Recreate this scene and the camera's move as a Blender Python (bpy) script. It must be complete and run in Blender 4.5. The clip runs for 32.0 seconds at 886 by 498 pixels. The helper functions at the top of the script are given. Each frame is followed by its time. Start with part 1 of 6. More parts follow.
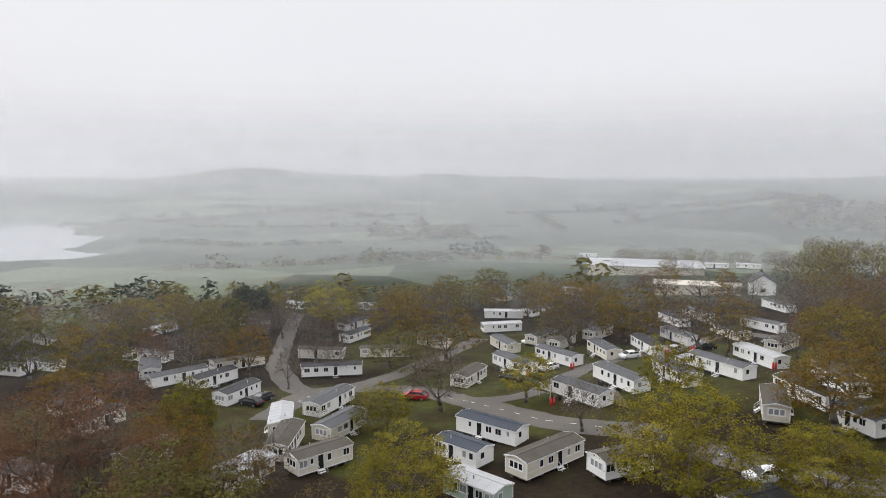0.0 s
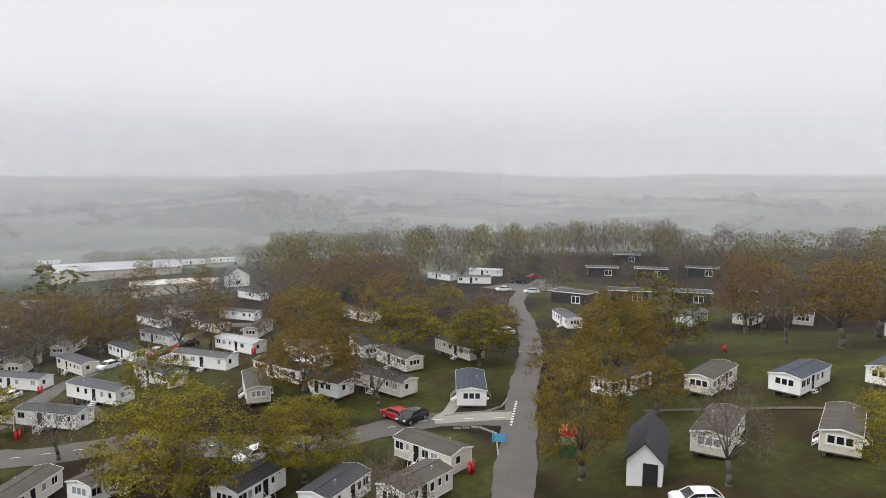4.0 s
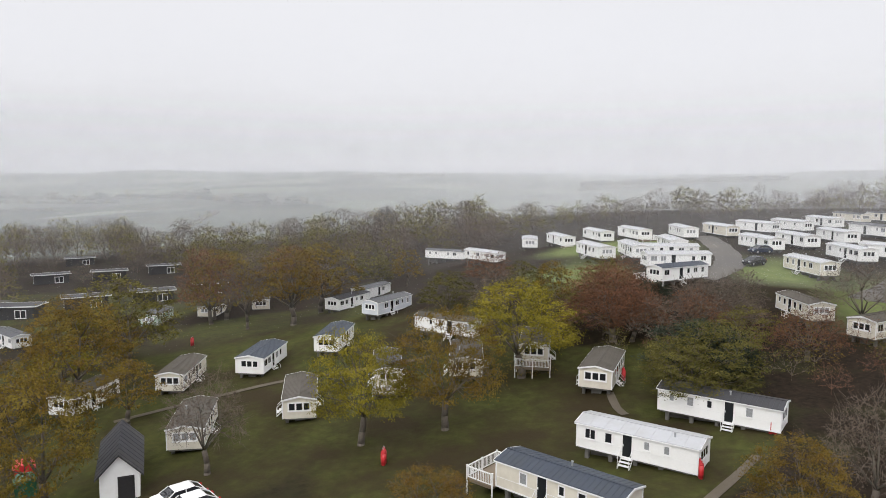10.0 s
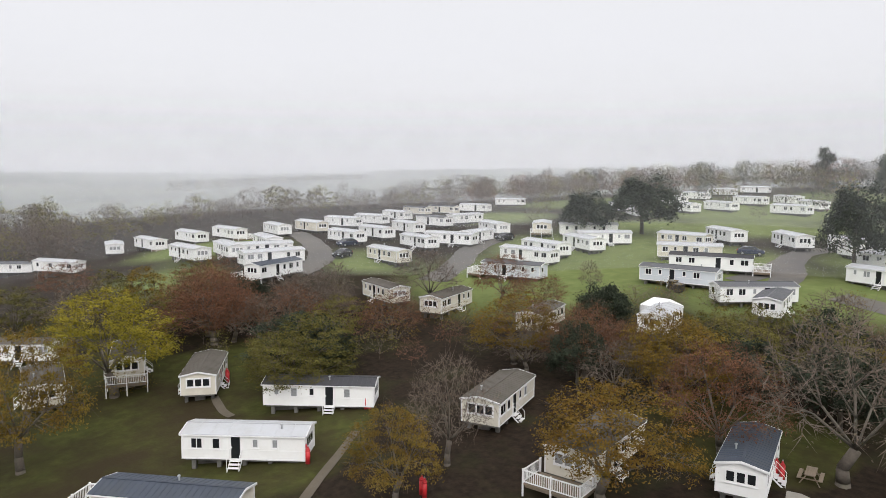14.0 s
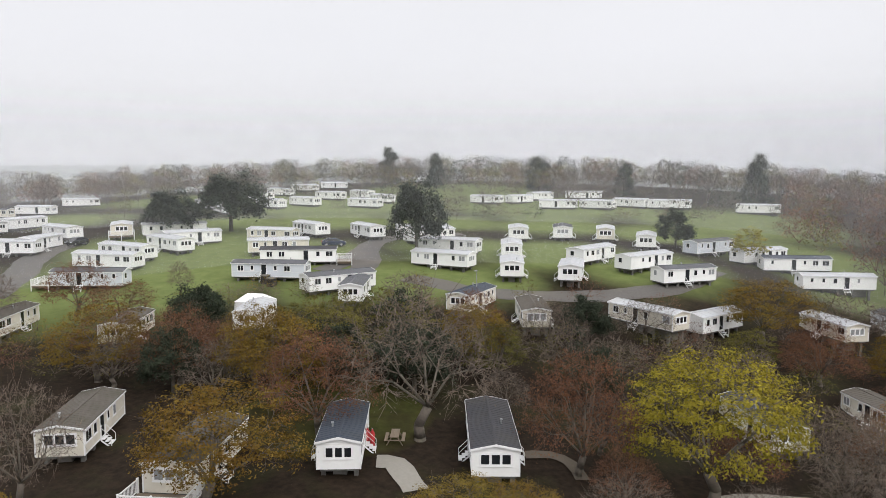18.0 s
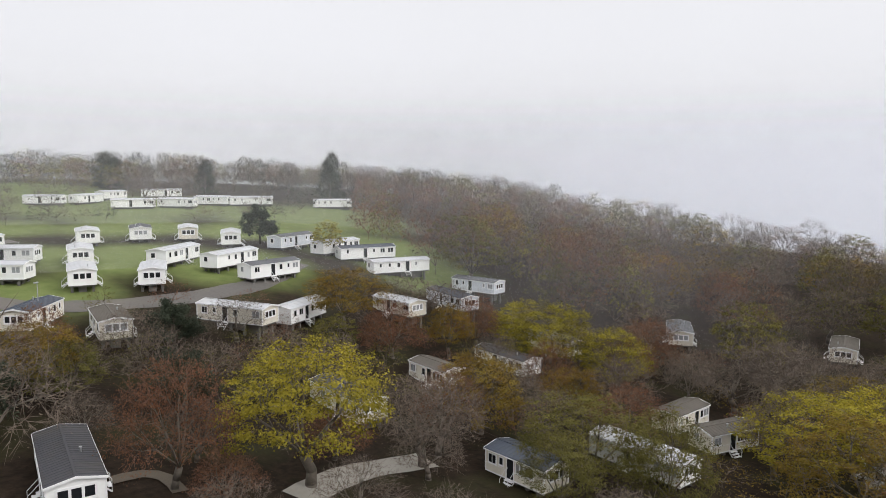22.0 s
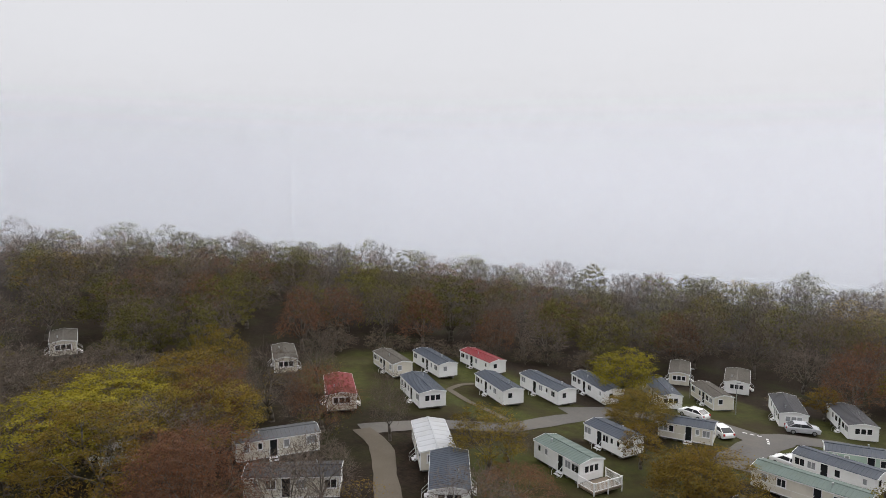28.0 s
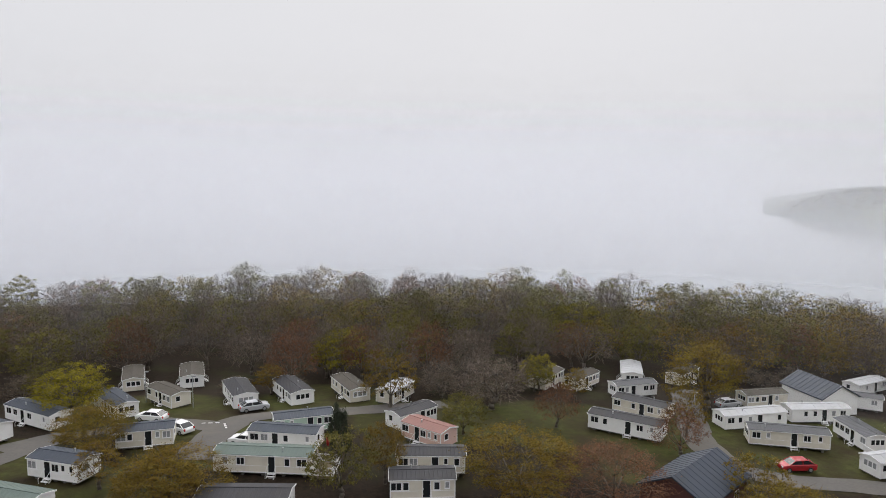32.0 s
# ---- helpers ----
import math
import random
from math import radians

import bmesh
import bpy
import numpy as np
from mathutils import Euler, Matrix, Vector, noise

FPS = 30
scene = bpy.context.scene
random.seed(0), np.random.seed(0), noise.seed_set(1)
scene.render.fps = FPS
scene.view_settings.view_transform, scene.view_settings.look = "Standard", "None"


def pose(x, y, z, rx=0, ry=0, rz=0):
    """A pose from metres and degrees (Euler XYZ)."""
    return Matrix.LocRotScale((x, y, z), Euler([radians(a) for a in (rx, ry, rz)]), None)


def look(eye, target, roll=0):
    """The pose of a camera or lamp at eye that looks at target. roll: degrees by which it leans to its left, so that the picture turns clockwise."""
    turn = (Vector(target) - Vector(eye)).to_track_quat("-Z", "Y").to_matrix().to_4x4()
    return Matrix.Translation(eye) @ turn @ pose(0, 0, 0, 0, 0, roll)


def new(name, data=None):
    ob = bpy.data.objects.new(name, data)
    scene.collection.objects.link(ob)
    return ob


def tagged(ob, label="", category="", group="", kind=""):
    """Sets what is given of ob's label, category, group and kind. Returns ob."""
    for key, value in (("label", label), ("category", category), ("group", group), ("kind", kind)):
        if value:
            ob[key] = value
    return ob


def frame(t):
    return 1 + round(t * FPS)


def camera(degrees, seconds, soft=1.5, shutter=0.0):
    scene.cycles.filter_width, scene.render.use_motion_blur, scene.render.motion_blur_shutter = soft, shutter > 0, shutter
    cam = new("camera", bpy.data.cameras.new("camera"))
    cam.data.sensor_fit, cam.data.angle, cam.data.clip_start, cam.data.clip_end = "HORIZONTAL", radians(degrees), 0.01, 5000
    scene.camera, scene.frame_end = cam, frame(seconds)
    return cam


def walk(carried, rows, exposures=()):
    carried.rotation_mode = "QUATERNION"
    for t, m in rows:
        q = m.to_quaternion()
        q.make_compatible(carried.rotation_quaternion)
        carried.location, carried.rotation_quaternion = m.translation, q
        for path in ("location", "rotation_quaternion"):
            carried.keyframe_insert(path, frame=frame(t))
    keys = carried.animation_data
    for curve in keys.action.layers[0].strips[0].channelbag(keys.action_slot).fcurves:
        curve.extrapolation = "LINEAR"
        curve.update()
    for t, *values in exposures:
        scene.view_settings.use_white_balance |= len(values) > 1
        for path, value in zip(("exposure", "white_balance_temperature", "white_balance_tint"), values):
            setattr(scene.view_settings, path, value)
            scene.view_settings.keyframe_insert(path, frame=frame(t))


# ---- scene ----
H = 22.0
cam = camera(64.8, 32.0, soft=0.75)
walk(cam, [
    (0.0, pose(0, 0, H, 83.90, -0.11, 0.00)),
    (0.5, pose(0, 0, H, 83.91, -0.17, -5.92)),
    (1.0, pose(0, 0, H, 83.89, -0.19, -11.71)),
    (1.5, pose(0, 0, H, 83.87, -0.15, -17.36)),
    (2.0, pose(0, 0, H, 83.86, -0.17, -22.42)),
    (2.5, pose(0, 0, H, 83.85, -0.26, -27.22)),
    (3.0, pose(0, 0, H, 83.85, -0.27, -32.01)),
    (3.5, pose(0, 0, H, 83.83, -0.27, -36.71)),
    (4.0, pose(0, 0, H, 83.84, -0.27, -41.39)),
    (4.5, pose(0, 0, H, 83.82, -0.21, -45.95)),
    (6.5, pose(0, 0, H, 83.59, -0.54, -55.33)),
    (7.0, pose(0, 0, H, 83.62, -0.53, -59.66)),
    (7.5, pose(0, 0, H, 83.63, -0.45, -63.90)),
    (8.0, pose(0, 0, H, 83.68, -0.47, -67.96)),
    (8.5, pose(0, 0, H, 83.72, -0.44, -71.92)),
    (9.0, pose(0, 0, H, 83.76, -0.40, -75.89)),
    (9.5, pose(0, 0, H, 83.79, -0.37, -79.87)),
    (10.0, pose(0, 0, H, 83.80, -0.39, -83.88)),
    (10.5, pose(0, 0, H, 83.81, -0.35, -87.92)),
    (11.0, pose(0, 0, H, 83.84, -0.39, -91.96)),
    (11.5, pose(0, 0, H, 83.87, -0.35, -96.05)),
    (12.0, pose(0, 0, H, 83.88, -0.32, -100.08)),
    (12.5, pose(0, 0, H, 83.88, -0.36, -104.15)),
    (13.0, pose(0, 0, H, 83.89, -0.39, -108.20)),
    (13.5, pose(0, 0, H, 83.92, -0.36, -112.25)),
    (14.0, pose(0, 0, H, 83.94, -0.35, -116.32)),
    (14.5, pose(0, 0, H, 83.94, -0.32, -120.41)),
    (16.5, pose(0, 0, H, 83.92, -0.24, -136.84)),
    (17.0, pose(0, 0, H, 83.89, -0.26, -140.95)),
    (17.5, pose(0, 0, H, 83.88, -0.19, -145.07)),
    (18.0, pose(0, 0, H, 83.84, -0.18, -149.19)),
    (18.5, pose(0, 0, H, 83.81, -0.21, -153.33)),
    (19.0, pose(0, 0, H, 83.80, -0.19, -157.44)),
    (19.5, pose(0, 0, H, 83.79, -0.17, -161.54)),
    (20.0, pose(0, 0, H, 83.80, -0.21, -165.63)),
    (20.5, pose(0, 0, H, 83.76, -0.23, -169.80)),
    (21.0, pose(0, 0, H, 83.75, -0.22, -174.01)),
    (21.5, pose(0, 0, H, 83.75, -0.21, -178.20)),
    (22.0, pose(0, 0, H, 83.74, -0.27, -182.44)),
    (22.5, pose(0, 0, H, 83.74, -0.22, -186.78)),
    (23.0, pose(0, 0, H, 83.71, -0.24, -191.24)),
    (23.5, pose(0, 0, H, 83.70, -0.23, -195.74)),
    (24.0, pose(0, 0, H, 83.70, -0.31, -200.34)),
    (24.5, pose(0, 0, H, 83.64, -0.23, -205.21)),
    (25.0, pose(0, 0, H, 83.62, -0.30, -210.27)),
    (25.5, pose(0, 0, H, 83.58, -0.40, -215.41)),
    (27.5, pose(0, 0, H, 83.69, -0.29, -236.55)),
    (28.0, pose(0, 0, H, 83.69, -0.38, -241.88)),
    (28.5, pose(0, 0, H, 83.73, -0.38, -247.25)),
    (29.0, pose(0, 0, H, 83.73, -0.40, -252.66)),
    (29.5, pose(0, 0, H, 83.77, -0.43, -258.09)),
    (30.0, pose(0, 0, H, 83.79, -0.45, -263.55)),
    (30.5, pose(0, 0, H, 83.81, -0.40, -269.08)),
    (31.0, pose(0, 0, H, 83.80, -0.41, -274.53)),
    (31.5, pose(0, 0, H, 83.82, -0.36, -280.01)),
    (32.0, pose(0, 0, H, 83.81, -0.30, -285.56)),
], exposures=[(0.0, 0.02), (13.0, 0.03), (17.0, 0.06), (24.0, 0.04), (28.0, -0.13), (30.0, -0.18), (32.0, -0.18)])

# ---- world and light ----
SUN_ELEVATION, SUN_BEARING = radians(40), radians(292)
world = bpy.data.worlds.new("overcast")
scene.world = world
world.use_nodes = True
wt = world.node_tree
wt.nodes.clear()


def wnode(kind, **values):
    n = wt.nodes.new(kind)
    for k, v in values.items():
        n.inputs[k].default_value = v
    return n


sky = wt.nodes.new("ShaderNodeTexSky")
sky.sky_type = "NISHITA"
sky.sun_disc = False
sky.sun_elevation, sky.sun_rotation = SUN_ELEVATION, SUN_BEARING
sky.air_density, sky.dust_density = 1.0, 6.0
coord = wt.nodes.new("ShaderNodeTexCoord")
split = wt.nodes.new("ShaderNodeSeparateXYZ")
wt.links.new(coord.outputs["Generated"], split.inputs[0])
ramp = wt.nodes.new("ShaderNodeValToRGB")
ramp.color_ramp.interpolation = "B_SPLINE"      # cloud layer: brighter towards the zenith
ramp.color_ramp.elements[0].position, ramp.color_ramp.elements[0].color = 0.0, (0.76, 0.765, 0.80, 1)
ramp.color_ramp.elements[1].position, ramp.color_ramp.elements[1].color = 1.0, (0.90, 0.89, 0.91, 1)
for pos, c in ((0.06, (0.825, 0.828, 0.862, 1)), (0.16, (0.885, 0.888, 0.93, 1)), (0.28, (0.88, 0.885, 0.92, 1))):
    e = ramp.color_ramp.elements.new(pos)
    e.color = c
zenith = wt.nodes.new("ShaderNodeMapRange")
zenith.interpolation_type = "SMOOTHSTEP"
zenith.inputs["From Min"].default_value, zenith.inputs["From Max"].default_value = 0.25, 0.6
zenith.inputs["To Min"].default_value, zenith.inputs["To Max"].default_value = 1.0, 1.7
wt.links.new(split.outputs["Z"], zenith.inputs["Value"])
wt.links.new(split.outputs["Z"], ramp.inputs["Fac"])
cloud = wnode("ShaderNodeTexNoise", Scale=3.0, Detail=4.0, Roughness=0.5)
stretch = wnode("ShaderNodeMapping")
stretch.inputs["Scale"].default_value = (1, 1, 1.5)
wt.links.new(coord.outputs["Generated"], stretch.inputs["Vector"])
wt.links.new(stretch.outputs["Vector"], cloud.inputs["Vector"])
soft = wt.nodes.new("ShaderNodeMapRange")
soft.inputs["From Min"].default_value, soft.inputs["From Max"].default_value = 0.3, 0.7
soft.inputs["To Min"].default_value, soft.inputs["To Max"].default_value = 0.985, 1.015
wt.links.new(cloud.outputs["Fac"], soft.inputs["Value"])
veil = wt.nodes.new("ShaderNodeMix")
veil.data_type, veil.blend_type = "RGBA", "MULTIPLY"
veil.inputs["Factor"].default_value = 1.0
wt.links.new(ramp.outputs["Color"], veil.inputs["A"])
wt.links.new(soft.outputs["Result"], veil.inputs["B"])
clear = wnode("ShaderNodeBackground", Strength=0.05)
wt.links.new(sky.outputs["Color"], clear.inputs["Color"])
layer = wnode("ShaderNodeBackground", Strength=1.0)
wt.links.new(veil.outputs["Result"], layer.inputs["Color"])
wt.links.new(zenith.outputs["Result"], layer.inputs["Strength"])
cover = wnode("ShaderNodeMixShader", Fac=0.94)
wt.links.new(clear.outputs[0], cover.inputs[1])
wt.links.new(layer.outputs[0], cover.inputs[2])
wout = wt.nodes.new("ShaderNodeOutputWorld")
wt.links.new(cover.outputs[0], wout.inputs["Surface"])

sun = bpy.data.lights.new("sun", "SUN")
sun.energy, sun.angle, sun.color = 1.5, radians(40), (1.0, 0.97, 0.93)
new("sun", sun).matrix_world = look((0, 0, 0), (-math.sin(SUN_BEARING) * math.cos(SUN_ELEVATION), -math.cos(SUN_BEARING) * math.cos(SUN_ELEVATION), -math.sin(SUN_ELEVATION)))


# ---- materials ----
def material(name, color, rough=0.7, metal=0.0, scale=1.0, vary=0.15, bump=0.0, dirt=None, dirt_amount=0.3, dirt_scale=0.4, island=0.0, spec=0.5):
    """Base colour with grain at one scale, stains at a larger one and, for repeated pieces, a change from piece to piece."""
    m = bpy.data.materials.new(name)
    m.use_nodes = True
    t = m.node_tree
    b = t.nodes["Principled BSDF"]
    b.inputs["Roughness"].default_value, b.inputs["Metallic"].default_value = rough, metal
    b.inputs["Specular IOR Level"].default_value = spec
    pos = t.nodes.new("ShaderNodeTexCoord")
    fine = t.nodes.new("ShaderNodeTexNoise")
    fine.inputs["Scale"].default_value, fine.inputs["Detail"].default_value = 6.0 * scale, 4.0
    t.links.new(pos.outputs["Object"], fine.inputs["Vector"])
    lo, hi = [max(0.0, c * (1 - vary)) for c in color], [min(1.0, c * (1 + vary)) for c in color]
    mix = t.nodes.new("ShaderNodeMix")
    mix.data_type = "RGBA"
    mix.inputs["A"].default_value, mix.inputs["B"].default_value = (*lo, 1), (*hi, 1)
    t.links.new(fine.outputs["Fac"], mix.inputs["Factor"])
    out = mix.outputs["Result"]
    if dirt:
        big = t.nodes.new("ShaderNodeTexNoise")
        big.inputs["Scale"].default_value, big.inputs["Detail"].default_value = dirt_scale, 5.0
        big.inputs["Roughness"].default_value = 0.65
        t.links.new(pos.outputs["Object"], big.inputs["Vector"])
        r = t.nodes.new("ShaderNodeMapRange")
        r.inputs["From Min"].default_value, r.inputs["From Max"].default_value = 0.45, 0.72
        r.inputs["To Max"].default_value = dirt_amount
        t.links.new(big.outputs["Fac"], r.inputs["Value"])
        stain = t.nodes.new("ShaderNodeMix")
        stain.data_type = "RGBA"
        stain.inputs["B"].default_value = (*dirt, 1)
        t.links.new(r.outputs["Result"], stain.inputs["Factor"])
        t.links.new(out, stain.inputs["A"])
        out = stain.outputs["Result"]
    if island:
        g = t.nodes.new("ShaderNodeNewGeometry")
        o = t.nodes.new("ShaderNodeObjectInfo")
        add = t.nodes.new("ShaderNodeMath")
        add.operation = "ADD"
        t.links.new(g.outputs["Random Per Island"], add.inputs[0])
        t.links.new(o.outputs["Random"], add.inputs[1])
        r = t.nodes.new("ShaderNodeMapRange")
        r.inputs["From Max"].default_value = 2.0
        r.inputs["To Min"].default_value, r.inputs["To Max"].default_value = 1 - island, 1 + island
        t.links.new(add.outputs[0], r.inputs["Value"])
        hs = t.nodes.new("ShaderNodeHueSaturation")
        t.links.new(r.outputs["Result"], hs.inputs["Value"])
        t.links.new(out, hs.inputs["Color"])
        out = hs.outputs["Color"]
    t.links.new(out, b.inputs["Base Color"])
    if bump:
        n = t.nodes.new("ShaderNodeBump")
        n.inputs["Strength"].default_value, n.inputs["Distance"].default_value = bump, 0.02
        t.links.new(fine.outputs["Fac"], n.inputs["Height"])
        t.links.new(n.outputs["Normal"], b.inputs["Normal"])
    return m


def foliage(name, color, tint, vary=0.26, through_light=0.25):
    """Leaves: two hues from clump to clump and tree to tree, some light coming through."""
    m = bpy.data.materials.new(name)
    m.use_nodes = True
    t = m.node_tree
    t.nodes.clear()
    g = t.nodes.new("ShaderNodeNewGeometry")
    o = t.nodes.new("ShaderNodeObjectInfo")
    pos = t.nodes.new("ShaderNodeTexCoord")
    clump = t.nodes.new("ShaderNodeTexNoise")
    clump.inputs["Scale"].default_value, clump.inputs["Detail"].default_value = 0.55, 3.0
    t.links.new(pos.outputs["Object"], clump.inputs["Vector"])
    s1 = t.nodes.new("ShaderNodeMath")
    s1.operation = "MULTIPLY_ADD"
    s1.inputs[1].default_value = 1.6
    s1.inputs[2].default_value = -0.55
    t.links.new(clump.outputs["Fac"], s1.inputs[0])
    s2 = t.nodes.new("ShaderNodeMath")
    s2.operation = "MULTIPLY_ADD"
    s2.inputs[1].default_value = 0.5
    t.links.new(o.outputs["Random"], s2.inputs[0])
    t.links.new(s1.outputs[0], s2.inputs[2])
    mix = t.nodes.new("ShaderNodeMix")
    mix.data_type = "RGBA"
    mix.inputs["A"].default_value, mix.inputs["B"].default_value = (*color, 1), (*tint, 1)
    t.links.new(s2.outputs[0], mix.inputs["Factor"])
    r = t.nodes.new("ShaderNodeMapRange")
    r.inputs["To Min"].default_value, r.inputs["To Max"].default_value = 1 - vary, 1 + vary
    t.links.new(g.outputs["Random Per Island"], r.inputs["Value"])
    broad = t.nodes.new("ShaderNodeTexNoise")            # from crown to crown
    broad.inputs["Scale"].default_value, broad.inputs["Detail"].default_value = 0.11, 2.0
    t.links.new(pos.outputs["Object"], broad.inputs["Vector"])
    span = t.nodes.new("ShaderNodeMapRange")
    span.inputs["From Min"].default_value, span.inputs["From Max"].default_value = 0.3, 0.7
    span.inputs["To Min"].default_value, span.inputs["To Max"].default_value = 0.62, 1.42
    t.links.new(broad.outputs["Fac"], span.inputs["Value"])
    tone = t.nodes.new("ShaderNodeMath")
    tone.operation = "MULTIPLY"
    t.links.new(r.outputs["Result"], tone.inputs[0])
    t.links.new(span.outputs["Result"], tone.inputs[1])
    hs = t.nodes.new("ShaderNodeHueSaturation")
    t.links.new(tone.outputs[0], hs.inputs["Value"])
    t.links.new(mix.outputs["Result"], hs.inputs["Color"])
    d, tr = t.nodes.new("ShaderNodeBsdfDiffuse"), t.nodes.new("ShaderNodeBsdfTranslucent")
    t.links.new(hs.outputs["Color"], d.inputs["Color"])
    t.links.new(hs.outputs["Color"], tr.inputs["Color"])
    ms = t.nodes.new("ShaderNodeMixShader")
    ms.inputs[0].default_value = through_light
    t.links.new(d.outputs[0], ms.inputs[1])
    t.links.new(tr.outputs[0], ms.inputs[2])
    out = t.nodes.new("ShaderNodeOutputMaterial")
    t.links.new(ms.outputs[0], out.inputs["Surface"])
    return m


WALLS = {
    "W": material("white_cladding", (0.84, 0.84, 0.83), 0.5, vary=0.03, dirt=(0.55, 0.53, 0.47), dirt_amount=0.22, dirt_scale=0.6),
    "C": material("cream_cladding", (0.68, 0.64, 0.55), 0.55, vary=0.05, dirt=(0.38, 0.34, 0.27), dirt_amount=0.35, dirt_scale=0.6),
    "G": material("pale_green_cladding", (0.40, 0.52, 0.44), 0.55, vary=0.05, dirt=(0.3, 0.33, 0.28), dirt_amount=0.25),
    "B": material("pale_blue_grey_cladding", (0.60, 0.63, 0.68), 0.55, vary=0.04, dirt=(0.4, 0.4, 0.4), dirt_amount=0.25),
    "P": material("pink_cladding", (0.62, 0.42, 0.36), 0.6, vary=0.05, dirt=(0.4, 0.3, 0.25), dirt_amount=0.25),
}
ROOFS = {
    "g": material("grey_roof", (0.10, 0.103, 0.112), 0.6, vary=0.12, dirt=(0.075, 0.075, 0.065), dirt_amount=0.5, dirt_scale=0.35, spec=0.2),
    "d": material("charcoal_roof", (0.048, 0.048, 0.054), 0.65, vary=0.15, dirt=(0.06, 0.055, 0.045), dirt_amount=0.5, dirt_scale=0.35, spec=0.2),
    "b": material("blue_grey_roof", (0.05, 0.06, 0.08), 0.55, vary=0.1, dirt=(0.05, 0.055, 0.055), dirt_amount=0.5, dirt_scale=0.35, spec=0.2),
    "w": material("white_roof", (0.40, 0.41, 0.43), 0.5, vary=0.05, dirt=(0.28, 0.27, 0.24), dirt_amount=0.5, dirt_scale=0.3),
    "k": material("mossy_brown_roof", (0.095, 0.085, 0.073), 0.8, vary=0.2, dirt=(0.05, 0.05, 0.034), dirt_amount=0.6, dirt_scale=0.4, spec=0.2),
    "r": material("red_roof", (0.20, 0.028, 0.034), 0.6, vary=0.15, dirt=(0.10, 0.05, 0.04), dirt_amount=0.5, dirt_scale=0.4, spec=0.2),
    "n": material("green_grey_roof", (0.12, 0.155, 0.14), 0.6, vary=0.12, dirt=(0.1, 0.12, 0.09), dirt_amount=0.5, dirt_scale=0.35, spec=0.2),
    "p": material("pink_roof", (0.28, 0.15, 0.13), 0.7, vary=0.12, dirt=(0.2, 0.14, 0.12), dirt_amount=0.5, dirt_scale=0.35, spec=0.2),
}
WHITE = material("white_upvc", (0.80, 0.80, 0.80), 0.4, vary=0.02, dirt=(0.55, 0.53, 0.48), dirt_amount=0.2, dirt_scale=1.0)
GLASS = material("dark_window_glass", (0.018, 0.02, 0.023), 0.08, vary=0.1)
NET = material("curtained_window", (0.30, 0.31, 0.32), 0.15, vary=0.2, dirt=(0.08, 0.08, 0.09), dirt_amount=0.7, dirt_scale=1.2)
DARK = material("block_piers_and_steel", (0.13, 0.125, 0.115), 0.8, vary=0.2)
TIMBER = material("weathered_timber", (0.20, 0.155, 0.11), 0.8, vary=0.2, dirt=(0.12, 0.11, 0.09), dirt_amount=0.5)
BLACKWOOD = material("black_stained_boards", (0.022, 0.021, 0.022), 0.7, vary=0.3)
MAROON = material("dark_red_boards", (0.09, 0.035, 0.03), 0.7, vary=0.2)
ASPHALT = material("worn_asphalt", (0.092, 0.085, 0.078), 0.9, scale=0.5, vary=0.25, bump=0.3, dirt=(0.14, 0.122, 0.10), dirt_amount=0.7, dirt_scale=0.12)
CONCRETE = material("pale_concrete", (0.26, 0.245, 0.215), 0.85, scale=0.6, vary=0.15, bump=0.3, dirt=(0.22, 0.20, 0.16), dirt_amount=0.6, dirt_scale=0.2)
GRAVEL = material("gravel_path", (0.10, 0.082, 0.060), 0.95, scale=1.5, vary=0.3, bump=0.5, dirt=(0.075, 0.062, 0.042), dirt_amount=0.7, dirt_scale=0.3)
PAINTLINE = material("white_road_paint", (0.62, 0.62, 0.6), 0.7, vary=0.1)
REDPLASTIC = material("red_plastic", (0.50, 0.025, 0.03), 0.45, vary=0.08)
GREENPLASTIC = material("green_plastic", (0.015, 0.08, 0.04), 0.45, vary=0.1)
BLUEPAINT = material("light_blue_board", (0.10, 0.38, 0.62), 0.5, vary=0.05)
RUBBER = material("tyre_rubber", (0.02, 0.02, 0.02), 0.85, vary=0.2)
ALLOY = material("alloy_wheel", (0.45, 0.45, 0.46), 0.35, 0.8, vary=0.1)
LAMPGLASS = material("headlamp_glass", (0.6, 0.62, 0.65), 0.15, vary=0.05)
REDLENS = material("red_lens", (0.35, 0.02, 0.02), 0.2, vary=0.05)
STEEL = material("galvanised_steel", (0.40, 0.41, 0.42), 0.5, 0.6, vary=0.1)
BARK = material("grey_brown_bark", (0.100, 0.083, 0.068), 0.95, scale=1.2, vary=0.35, bump=0.4, dirt=(0.13, 0.14, 0.09), dirt_amount=0.4, dirt_scale=0.8)
TWIG = material("bare_twigs", (0.125, 0.097, 0.076), 0.95, vary=0.3, island=0.35)
RUSSET = material("russet_twigs", (0.13, 0.068, 0.043), 0.95, vary=0.3, island=0.35)
